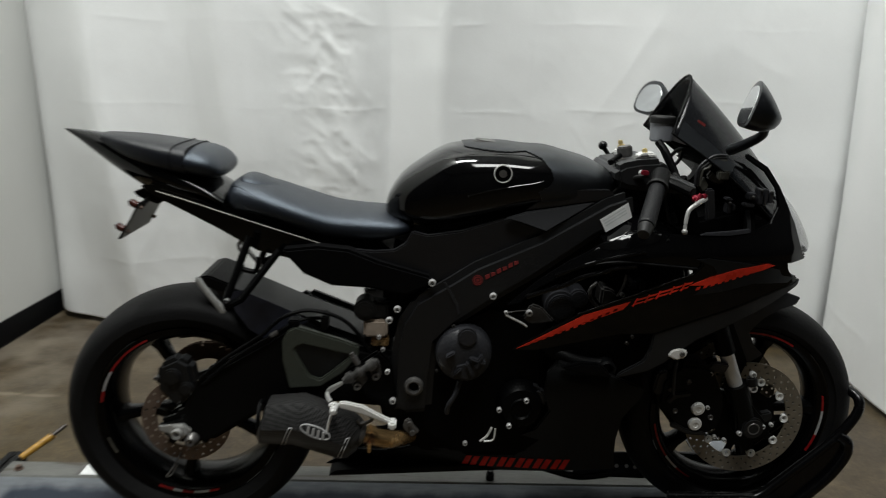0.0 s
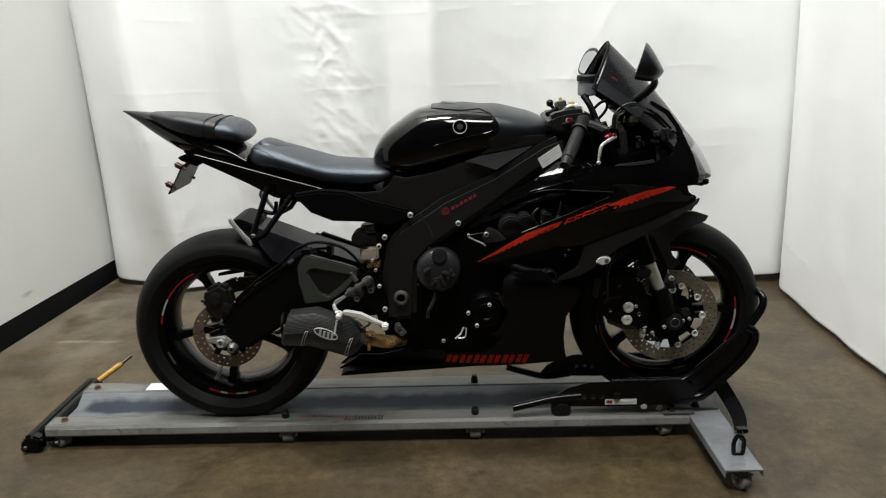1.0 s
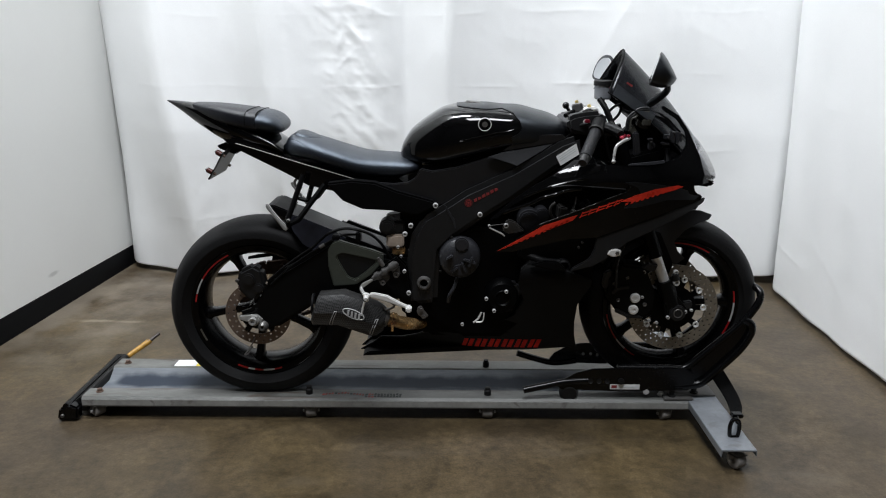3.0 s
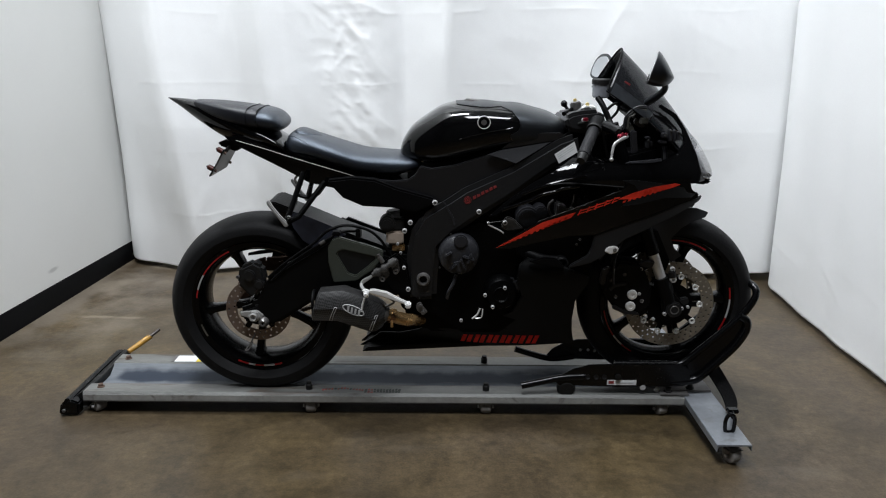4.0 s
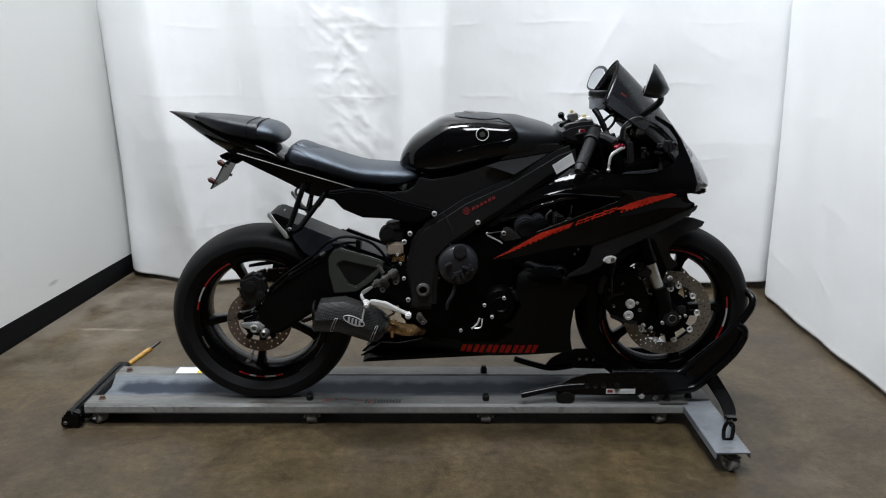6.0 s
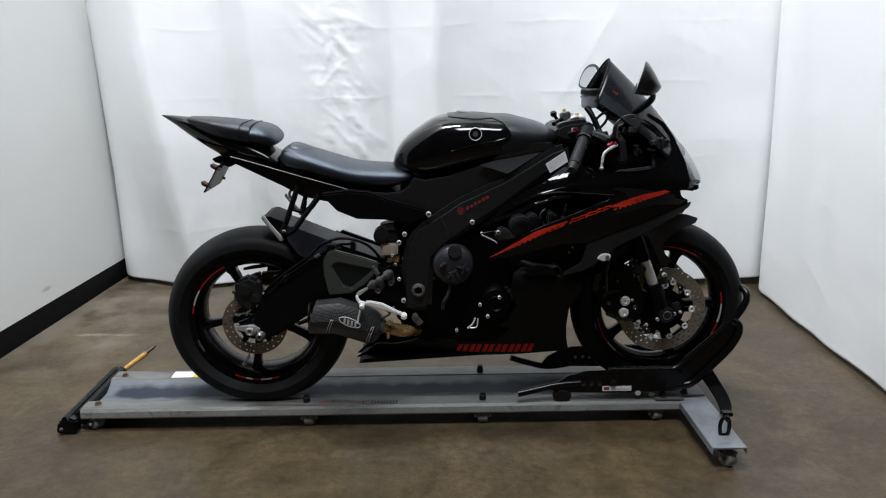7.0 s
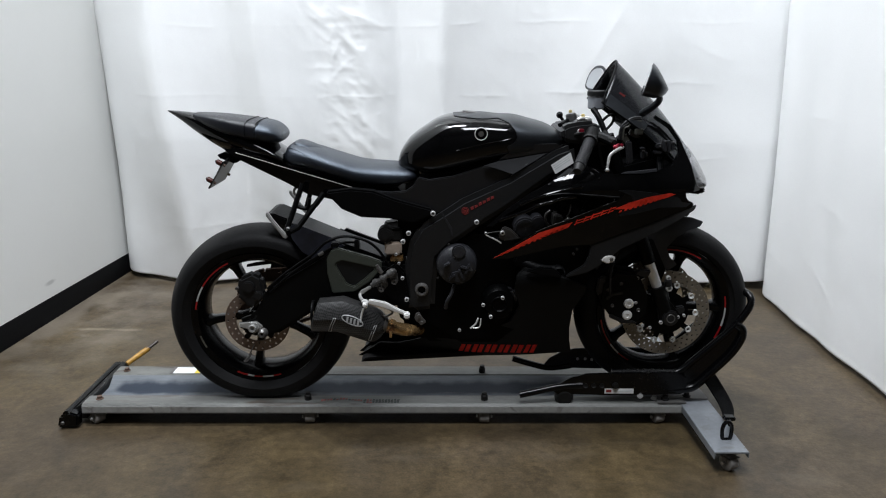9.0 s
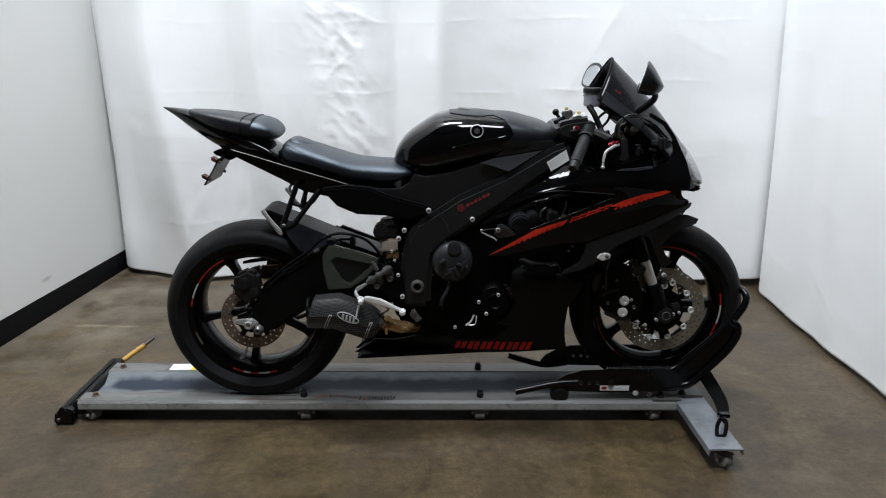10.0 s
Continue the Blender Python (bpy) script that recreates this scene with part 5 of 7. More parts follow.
knee = [(0.40, 0.822), (0.455, 0.818), (0.50, 0.822), (0.525, 0.838), (0.54, 0.866), (0.575, 0.858), (0.65, 0.87), (0.74, 0.9), (0.85, 0.925), (0.97, 0.965), (0.975, 0.95), (0.82, 0.855), (0.68, 0.79), (0.63, 0.755), (0.57, 0.75), (0.47, 0.775), (0.38, 0.79)]
both("knee_panel", panel(knee, 0.02, lambda x, z: 0.143 - 0.25 * max(0, z - 0.9)), KNEE, bike, "matte black textured panel below the tank")
fold = [(0.745, 0.905), (0.79, 0.919), (0.851, 0.929), (0.945, 0.946), (0.92, 0.93), (0.87, 0.90), (0.835, 0.879), (0.782, 0.896)]
both("tank_lower_cover", panel(fold, 0.012, lambda x, z: 0.150 + 0.26 * (0.945 - z), 0.002), GREYPL, bike, "satin black angled cover below the tank")
upper_fold = [(0.79, 0.922), (0.83, 0.955), (0.85, 0.972), (0.97, 0.974), (0.985, 0.962), (0.945, 0.948), (0.851, 0.932)]
both("tank_upper_fold", panel(upper_fold, 0.012, lambda x, z: 0.150 + 0.10 * (z - 0.945), 0.002), KNEE, bike)

# frame, with its side plates
beam = [(1.02, 0.975), (0.965, 0.955), (0.90, 0.915), (0.819, 0.866), (0.68, 0.802), (0.627, 0.766), (0.545, 0.715), (0.512, 0.66), (0.498, 0.583), (0.495, 0.45), (0.52, 0.43), (0.593, 0.438), (0.597, 0.527), (0.606, 0.61), (0.646, 0.652), (0.734, 0.715),
        (0.822, 0.772), (0.951, 0.868), (1.03, 0.91)]
frame_ob = part("frame_beam", bevelled(plate(beam, -0.172, -0.128, 0), 0.02, 4), FRAMEM, bike, "black cast alloy twin-spar frame")
part("frame_beam", plate(beam, 0.128, 0.172, 0.012), FRAMEM, bike)
part("frame_joint", plate([(0.612, 0.758), (0.617, 0.76), (0.647, 0.71), (0.651, 0.685), (0.646, 0.683), (0.64, 0.705)], -0.1742, -0.17, 0.001), COVER, frame_ob)
part("steering_head", cyl((1.045, 0, 0.88), (0.995, 0, 1.0), 0.045, bev=0.006), FRAMEM, bike)
pv = part("pivot_nut", revolve([(0.0115, -0.170), (0.0125, -0.183), (0.0155, -0.1845), (0.0205, -0.182), (0.0225, -0.176), (0.0225, -0.166)], 0.551, 0.508, 28, False), DARKSTEEL, frame_ob, "worn steel pivot nut with a hexagonal socket")
part("socket", cyl((0.551, -0.1735, 0.508), (0.551, -0.170, 0.508), 0.0125, seg=6), ENGINE, pv)
part("subframe_panel", plate([(0.25, 0.822), (0.33, 0.832), (0.40, 0.826), (0.468, 0.80), (0.585, 0.768), (0.592, 0.752), (0.529, 0.722), (0.449, 0.738), (0.361, 0.742), (0.30, 0.768)], -0.165, -0.12, 0.006), MATTE, bike, "matte black side cover below the seat")
part("subframe_panel", plate([(0.25, 0.822), (0.33, 0.832), (0.40, 0.826), (0.468, 0.80), (0.585, 0.768), (0.592, 0.752), (0.529, 0.722), (0.449, 0.738), (0.361, 0.742), (0.30, 0.768)], 0.12, 0.165, 0.006), MATTE, bike)
for x, y, z, r in ((0.587, -0.174, 0.757, 0.0085), (0.510, -0.17, 0.692, 0.008), (0.492, -0.17, 0.665, 0.008), (0.491, -0.172, 0.547, 0.0065), (0.480, -0.172, 0.515, 0.006), (0.5, -0.172, 0.473, 0.007), (0.724, -0.176, 0.73, 0.008), (0.469, -0.16, 0.62, 0.005),
                   (0.478, -0.16, 0.59, 0.005), (0.81, -0.20, 0.685, 0.0065)):
    bolt(bike, x, y, z, r)
part("frame_decal_ring", revolve([(0.006, -0.1725), (0.006, -0.1735), (0.0085, -0.1735), (0.0085, -0.1725)], 0.688, 0.766, 24), DIMRED, frame_ob, "faded red ring print")
part("decal_core", revolve([(0.0004, -0.1735), (0.0035, -0.1735), (0.0035, -0.1725)], 0.688, 0.766, 14, False), DIMRED, frame_ob)
part("decal_ring", revolve([(0.0105, -0.1725), (0.0105, -0.1735), (0.0118, -0.1735), (0.0118, -0.1725)], 0.688, 0.766, 28), DIMRED, frame_ob)
for i in range(6):
    x0 = 0.706 + 0.0125 * i
    z0 = 0.768 + 0.0068 * i
    part("printed_bar", plate([(x0, z0), (x0 + 0.009, z0 + 0.005), (x0 + 0.007, z0 + 0.014 - 0.003 * (i % 2)), (x0 - 0.002, z0 + 0.009)], -0.1725, -0.1735, 0), DIMRED, frame_ob)
sticker = part("white_sticker", plate([(0.950, 0.911), (1.009, 0.950), (1.020, 0.918), (0.965, 0.883)], -0.1735, -0.1745, 0), STICK, frame_ob, "white paper sticker with grey print")
for i in range(3):
    part("printed_bar", plate([(0.957 + 0.003 * i, 0.909 - 0.0055 * i), (1.002 + 0.003 * i, 0.940 - 0.0055 * i), (1.003 + 0.003 * i, 0.938 - 0.0055 * i), (0.958 + 0.003 * i, 0.907 - 0.0055 * i)], -0.1744, -0.1747, 0), INKG, frame_ob)

# engine
part("engine_block", plate([(0.52, 0.40), (0.53, 0.60), (0.62, 0.66), (0.72, 0.71), (0.86, 0.68), (0.95, 0.55), (0.93, 0.40), (0.82, 0.31), (0.66, 0.31)], -0.15, 0.15, 0.02), ENGINE, bike, "black engine block")
part("airbox", plate([(0.70, 0.70), (0.80, 0.84), (0.96, 0.9), (1.1, 0.86), (1.12, 0.72), (0.95, 0.66), (0.8, 0.64)], -0.125, 0.125, 0.02), ENGINE, bike)
part("crank_cover", join(revolve([(0.0005, -0.205), (0.03, -0.205), (0.05, -0.2), (0.062, -0.188), (0.066, -0.165), (0.066, -0.14)], 0.663, 0.592, 40, False),
                         plate([(0.63, 0.545), (0.68, 0.535), (0.705, 0.56), (0.7, 0.6), (0.64, 0.58)], -0.212, -0.19, 0.008), cyl((0.668, -0.21, 0.642), (0.668, -0.19, 0.642), 0.022, bev=0.004)), COVER, bike, "dark cast crank cover")
for poly in ([(0.664, 0.583), (0.672, 0.589), (0.684, 0.56), (0.677, 0.553)], [(0.684, 0.575), (0.699, 0.607), (0.706, 0.6), (0.694, 0.57)], [(0.672, 0.593), (0.676, 0.6), (0.712, 0.588), (0.708, 0.58)], [(0.62, 0.6), (0.64, 0.612), (0.643, 0.606), (0.624, 0.594)], [(0.64, 0.56), (0.655, 0.575), (0.66, 0.57), (0.646, 0.555)]):
    part("cast_rib", plate(poly, -0.222, -0.2, 0.003), COVER, bike)
part("clutch_cover", join(revolve([(0.0005, -0.195), (0.02, -0.195), (0.024, -0.199), (0.026, -0.194), (0.045, -0.19), (0.055, -0.17), (0.056, -0.14)], 0.80, 0.465, 36, False)), ENGINE, bike, "black round engine cover")
part("pulse_cover", plate([(0.776, 0.497), (0.812, 0.516), (0.849, 0.507), (0.863, 0.483), (0.842, 0.425), (0.810, 0.406), (0.778, 0.415), (0.763, 0.444)], -0.178, -0.14, 0.008), GREYPL, bike, "black angular engine cover")
for x, z, r in ((0.748, 0.464, 0.006), (0.773, 0.424, 0.006), (0.81, 0.488, 0.006), (0.673, 0.378, 0.0055)):
    bolt(bike, x, -0.2, z, r)
for x, z, r in ((0.638, 0.655, 0.0045), (0.607, 0.60, 0.004), (0.603, 0.545, 0.0035)):
    bolt(bike, x, -0.17, z, r, PUMP)
part("shift_link", join(tube([(0.708, -0.2, 0.385), (0.724, -0.2, 0.40), (0.733, -0.2, 0.42)], 0.003, 8), tube([(0.716, -0.205, 0.388), (0.737, -0.205, 0.392), (0.741, -0.205, 0.42)], 0.0022, 8)), ALLOY, bike, "bright brake switch linkage")
part("oil_line", tube([(0.655, -0.19, 0.53), (0.645, -0.2, 0.50), (0.632, -0.2, 0.475), (0.628, -0.19, 0.45)], 0.006, 10), COVER, bike)
part("sump", plate([(0.60, 0.34), (0.90, 0.34), (0.92, 0.28), (0.64, 0.27)], -0.08, 0.08, 0.015), ENGINE, bike)
# plate added so the bright cloth stays hidden behind the fairing opening
part("opening_backing", plate([(1.075, 0.70), (1.07, 0.80), (1.12, 0.835), (1.20, 0.82), (1.205, 0.74), (1.16, 0.70)], -0.06, 0.06, 0.012), ENGINE, bike, "black plate added behind the fairing opening")
part("radiator", plate([(0.98, 0.80), (1.0, 0.81), (1.09, 0.50), (1.065, 0.49)], -0.17, 0.17, 0.004), ENGINE, bike, "black radiator")
part("side_shroud", plate([(0.84, 0.60), (0.87, 0.68), (1.08, 0.70), (1.10, 0.62), (1.07, 0.53), (0.95, 0.53)], -0.19, -0.16, 0.006), ENGINE, bike)
part("side_shroud", plate([(0.84, 0.60), (0.87, 0.68), (1.08, 0.70), (1.10, 0.62), (1.07, 0.53), (0.95, 0.53)], 0.16, 0.19, 0.006), ENGINE, bike)
part("gearbox", plate([(0.46, 0.46), (0.60, 0.46), (0.66, 0.30), (0.56, 0.30), (0.48, 0.37)], -0.11, 0.11, 0.015), ENGINE, bike)
part("radiator_hose", tube([(0.87, -0.17, 0.6), (0.93, -0.195, 0.58), (0.985, -0.2, 0.578)], 0.019, 14), MATTE, bike)
part("hose_end", revolve([(0.011, -0.215), (0.016, -0.222), (0.021, -0.218), (0.021, -0.19)], 0.983, 0.577, 24, False), MATTE, bike)
for x, z in ((1.04, 0.648), (1.03, 0.632)):
    bolt(bike, x, -0.195, z, 0.004, DARKSTEEL)
for y in (-0.09, -0.03, 0.03, 0.09):
    part("header_pipe", tube([(0.92, y, 0.58), (0.98, y, 0.5), (0.95, y, 0.36), (0.85, y * 0.6, 0.3), (0.7, y * 0.4 - 0.02, 0.29)], 0.018, 12), DARKSTEEL, bike)
# parts seen in the opening of the fairing
part("throttle_body", join(cyl((0.875, -0.19, 0.712), (0.875, -0.12, 0.712), 0.036, bev=0.006), cyl((0.875, -0.196, 0.712), (0.875, -0.18, 0.712), 0.027, 0.024, 24, 0.003), cyl((0.915, -0.185, 0.73), (0.915, -0.12, 0.73), 0.022, bev=0.004)), COVER, bike, "dark throttle body")
brk = part("intake_bracket", plate([(0.806, 0.722), (0.828, 0.717), (0.845, 0.70), (0.862, 0.684), (0.832, 0.678), (0.806, 0.676), (0.790, 0.690)], -0.206, -0.19, 0.004), PUMP, bike, "grey cast bracket")
bolt(brk, 0.803, -0.208, 0.703, 0.0075)
part("bracket_rod", tube([(0.752, -0.2, 0.695), (0.79, -0.2, 0.676), (0.80, -0.2, 0.668)], 0.0026, 8), ALLOY, bike)
part("bracket_rod", tube([(0.752, -0.2, 0.70), (0.775, -0.2, 0.704), (0.80, -0.2, 0.707)], 0.0016, 8), PUMP, bike)
bolt(bike, 0.752, -0.2, 0.7, 0.004)
part("hose_loop", tube([(0.955, -0.19, 0.718), (0.94, -0.19, 0.735), (0.938, -0.19, 0.757), (0.952, -0.19, 0.772)], 0.0042, 10), PUMP, bike)
part("injector_box", plate([(0.964, 0.76), (0.985, 0.757), (0.998, 0.748), (0.994, 0.722), (0.962, 0.718)], -0.19, -0.13, 0.005), PUMP, bike, "grey injector housing")
bolt(bike, 1.008, -0.2, 0.748, 0.0055)
part("injector_pipe", tube([(1.0, -0.185, 0.74), (1.012, -0.185, 0.765), (1.016, -0.185, 0.79)], 0.003, 8), DARKSTEEL, bike)
for x in (1.035, 1.055):
    part("coil", cyl((x, -0.185, 0.765), (x, -0.13, 0.765), 0.009, seg=12, bev=0.002), COVER, bike)

# shock, linkage and rear sets
part("shock_absorber", join(cyl((0.45, -0.02, 0.70), (0.47, -0.02, 0.55), 0.028, bev=0.004), tube([(0.462 + 0.03 * math.cos(t), -0.02 + 0.03 * math.sin(t), 0.69 - 0.0055 * t) for t in [0.5 * i for i in range(46)]], 0.005, 8, straight=True)), DARKSTEEL, bike)
part("reservoir", join(box(0.432, 0.487, -0.15, -0.09, 0.615, 0.658, 0.006)), mat("amber_fluid_plastic", (0.33, 0.27, 0.22), 0.35, var=0.2, big=25), bike, "small amber brake fluid reservoir")
part("reservoir_cap", join(cyl((0.436, -0.155, 0.682), (0.436, -0.10, 0.682), 0.026, bev=0.005), cyl((0.436, -0.158, 0.682), (0.436, -0.15, 0.682), 0.016, bev=0.002), plate([(0.445, 0.70), (0.488, 0.698), (0.49, 0.66), (0.45, 0.658)], -0.145, -0.1, 0.006)), BLACKRUB, bike, "black round cap on a hose elbow")
part("reservoir_collar", box(0.45, 0.49, -0.145, -0.09, 0.59, 0.612, 0.004), COPPER, bike)
part("frame_web", plate([(0.474, 0.60), (0.474, 0.755), (0.56, 0.755), (0.575, 0.60)], -0.108, -0.092, 0.004), ENGINE, bike, "black frame web behind the rear pivot")
part("heel_bracket", plate([(0.40, 0.55), (0.47, 0.60), (0.50, 0.57), (0.515, 0.47), (0.505, 0.45), (0.45, 0.47)], -0.19, -0.172, 0.006), ENGINE, bike)
mc = part("master_cylinder", join(cyl((0.392, -0.2, 0.528), (0.470, -0.2, 0.580), 0.0085, bev=0.002), cyl((0.40, -0.2, 0.5335), (0.415, -0.2, 0.5435), 0.0135, bev=0.003), cyl((0.424, -0.2, 0.5495), (0.436, -0.2, 0.5575), 0.0145, bev=0.003), cyl((0.446, -0.2, 0.564), (0.466, -0.2, 0.5775), 0.0135, bev=0.003),
                             plate([(0.408, 0.53), (0.425, 0.556), (0.44, 0.552), (0.446, 0.528), (0.428, 0.508), (0.412, 0.512)], -0.196, -0.184, 0.003), plate([(0.448, 0.566), (0.474, 0.57), (0.478, 0.54), (0.465, 0.53), (0.452, 0.545)], -0.196, -0.184, 0.003)), PUMP, bike, "grey rear brake master cylinder")
part("banjo_bolt", join(cyl((0.425, -0.2, 0.57), (0.414, -0.2, 0.589), 0.0075, seg=12, bev=0.001), cyl((0.417, -0.2, 0.584), (0.41, -0.2, 0.597), 0.0055, seg=6)), DARKSTEEL, mc)
part("clevis", plate([(0.352, 0.505), (0.36, 0.515), (0.388, 0.530), (0.394, 0.524), (0.368, 0.505), (0.358, 0.497)], -0.207, -0.199, 0.002), PEG, mc, "bare alloy clevis")
for x, z in ((0.423, 0.516), (0.465, 0.541)):
    part("mount_bolt", revolve([(0.003, -0.199), (0.0045, -0.203), (0.0085, -0.203), (0.0095, -0.197), (0.0095, -0.19)], x, z, 14, False), DARKSTEEL, mc)
for x, z, r in ((0.491, 0.554, 0.006), (0.504, 0.483, 0.0075)):
    bolt(bike, x, -0.203, z, r, DARKSTEEL if r > 0.0078 else None)
part("push_rod", tube([(0.356, -0.205, 0.503), (0.358, -0.212, 0.494), (0.366, -0.222, 0.487)], (0.005, 0.006), 8), PEG, bike)
part("foot_peg", join(cyl((0.376, -0.235, 0.486), (0.376, -0.268, 0.486), 0.010, 0.008, 16, 0.003), cyl((0.371, -0.25, 0.498), (0.379, -0.25, 0.472), 0.008, 0.006, 14, 0.002), revolve([(0.0005, -0.272), (0.005, -0.272), (0.007, -0.268), (0.007, -0.26)], 0.376, 0.486, 14, False)), ALLOY, bike, "bare alloy foot peg")
part("peg_pin", tube([(0.370, -0.252, 0.47), (0.364, -0.252, 0.448), (0.360, -0.252, 0.425)], (0.0035, 0.0025), 8, straight=True), ALLOY, bike)
part("brake_pedal", plate([(0.383, 0.491), (0.396, 0.494), (0.438, 0.485), (0.482, 0.461), (0.509, 0.449), (0.507, 0.439), (0.478, 0.449), (0.430, 0.467), (0.384, 0.480)], -0.236, -0.224, 0.003), ALLOY, bike, "bright alloy brake pedal")
part("pedal_web", tube([(0.43, -0.224, 0.472), (0.46, -0.22, 0.448), (0.435, -0.216, 0.432), (0.425, -0.214, 0.44)], 0.0038, 8), DARKSTEEL, bike)
part("pedal_tip", box(0.496, 0.514, -0.248, -0.216, 0.433, 0.450, 0.004), ALLOY, bike)
part("side_bracket", join(plate([(0.532, 0.437), (0.544, 0.441), (0.552, 0.425), (0.566, 0.408), (0.553, 0.397), (0.535, 0.409), (0.528, 0.42)], -0.205, -0.197, 0.002), cyl((0.543, -0.212, 0.43), (0.543, -0.2, 0.43), 0.005, seg=10), cyl((0.55, -0.212, 0.407), (0.55, -0.2, 0.407), 0.006, seg=10)), DARKSTEEL, bike)

# exhaust
can = []
CAN = [(0.208, 0.434, -0.205, 0.038, 0.036), (0.214, 0.434, -0.205, 0.050, 0.05), (0.292, 0.437, -0.205, 0.054, 0.053), (0.395, 0.397, -0.198, 0.053, 0.05), (0.412, 0.391, -0.195, 0.047, 0.044), (0.432, 0.385, -0.19, 0.03, 0.028)]


def on_can(x, z):
    """A point just proud of the muffler's near side."""
    zc, yc, h, w = [float(np.interp(x, [c[0] for c in CAN], [c[k] for c in CAN])) for k in (1, 2, 3, 4)]
    return x, yc - w * 1.075 * math.sqrt(max(0.0, 1 - ((z - zc) / (h * 1.09)) ** 2)) - 0.001, z


for x, zc, yc, h, w in CAN:
    ring = []
    for j in range(24):
        t = 2 * math.pi * j / 24 + math.pi / 12
        q = 1.0 / max(abs(math.cos((t % (math.pi / 3)) - math.pi / 6)) ** 0.55, 0.86)
        ring.append((x + 0.012 * math.sin(t), yc + w * q * math.cos(t), zc + h * q * math.sin(t)))
    can.append(ring)
muffler = part("muffler", bevelled(skin(can), 0.0), CARBON, bike, "carbon fibre stub muffler", smooth=28)
part("muffler_cap", cyl((0.424, -0.192, 0.397), (0.437, -0.19, 0.393), 0.034, 0.026, 28, 0.002), DARKSTEEL, muffler)
part("outlet_ring", tube([(0.206, -0.205 + 0.034 * math.cos(t), 0.44 + 0.036 * math.sin(t)) for t in [2 * math.pi * i / 24 for i in range(24)]], 0.005, 8, closed=True), MATTE, muffler)
part("link_pipe", tube([(0.43, -0.19, 0.395), (0.47, -0.18, 0.378), (0.505, -0.155, 0.362), (0.54, -0.10, 0.345), (0.62, -0.02, 0.33)], 0.021, 16), COPPER, bike, "heat-tinted brown exhaust link pipe")
part("pipe_clamp", join(cyl((0.446, -0.186, 0.389), (0.457, -0.183, 0.384), 0.0245, seg=20), cyl((0.452, -0.213, 0.36), (0.452, -0.213, 0.38), 0.005)), COPPER, bike)
oval = part("logo_oval", tube([(0.336 + 0.032 * math.cos(t), -0.2605 + 0.0015 * math.cos(t), 0.433 + 0.014 * math.sin(t) - 0.012 * math.cos(t)) for t in [2 * math.pi * i / 28 for i in range(28)]], 0.0018, 6, closed=True), PALE, muffler, "pale oval logo with plain bars")
for i in range(4):
    x0 = 0.316 + 0.011 * i
    z0 = 0.439 - 0.0042 * i
    part("logo_bar", plate([(x0, z0 - 0.009), (x0 + 0.006, z0 - 0.010), (x0 + 0.009, z0 + 0.007), (x0 + 0.003, z0 + 0.008)], -0.2612, -0.2632, 0), PALE, muffler)
for x0, z0 in ((0.262, 0.412), (0.387, 0.380)):
    part("chevron", tube([on_can(x0 + dx, z0 + dz) for dx, dz in ((-0.005, -0.022), (0.005, 0.005), (0.016, 0.030), (0.023, 0.030), (0.012, 0.005), (0.003, -0.023))], 0.0012, 6, closed=True, straight=True), PALE, muffler)


# fairings
def flank(x, z):
    """Half width of the fairing."""
    f = 0.24 if x <= 1.15 else 0.24 * math.sqrt(max(0.02, 1 - ((x - 1.15) / 0.37) ** 2))
    if x < 0.9:
        f = 0.24 - (0.9 - x) * 0.12
    return f - max(0, z - 0.86) * 0.4 - max(0, 0.56 - z) * 0.43


def belly_side(x, z):
    """The belly pan rolls inwards towards its top edge."""
    return flank(x, z) - 5.5 * max(0.0, z - 0.515) ** 2


def proud(d):
    return lambda x, z: flank(x, z) + d


arch = [(0.750, 0.722), (0.818, 0.785), (0.88, 0.832), (0.945, 0.868), (1.0, 0.889), (1.071, 0.895), (1.14, 0.892), (1.209, 0.893), (1.272, 0.9), (1.318, 0.916), (1.342, 0.95), (1.338, 0.985), (1.31, 1.022), (1.262, 1.052), (1.268, 1.062), (1.32, 1.032), (1.350, 0.99), (1.369, 0.952), (1.389, 0.911), (1.402, 0.868), (1.411, 0.845), (1.425, 0.832),
        (1.381, 0.826), (1.28, 0.834), (1.191, 0.842), (1.150, 0.822), (1.055, 0.829), (0.986, 0.833), (0.901, 0.819), (0.818, 0.768), (0.776, 0.728)]
CREST = [(0.70, 0.68), (0.750, 0.722), (0.818, 0.785), (0.88, 0.832), (0.945, 0.868), (1.0, 0.889), (1.071, 0.895), (1.209, 0.897), (1.272, 0.905), (1.318, 0.93), (1.345, 0.99), (1.6, 1.2)]


def arch_side(x, z):
    """The upper fairing rolls inwards towards its top edge."""
    top = next(p[1] + (q[1] - p[1]) * (x - p[0]) / (q[0] - p[0]) for p, q in zip(CREST, CREST[1:]) if x < q[0])
    e = max(0.0, min(0.05, z - top + 0.045))
    fade = max(0.0, min(1.0, (1.085 - x) / 0.05)) * max(0.25, min(1.0, (x - 0.90) / 0.08))
    return flank(x, min(z, 0.86)) - (0.15 * e + 9 * e * e) * fade - 0.4 * max(0.0, z - 0.86) * (1 - fade) - 0.4 * max(0.0, z - 0.91) * fade


both("upper_fairing", panel(arch, 0.010, arch_side, 0.003, 0.012), GLOSS, bike, "gloss black upper side fairing")


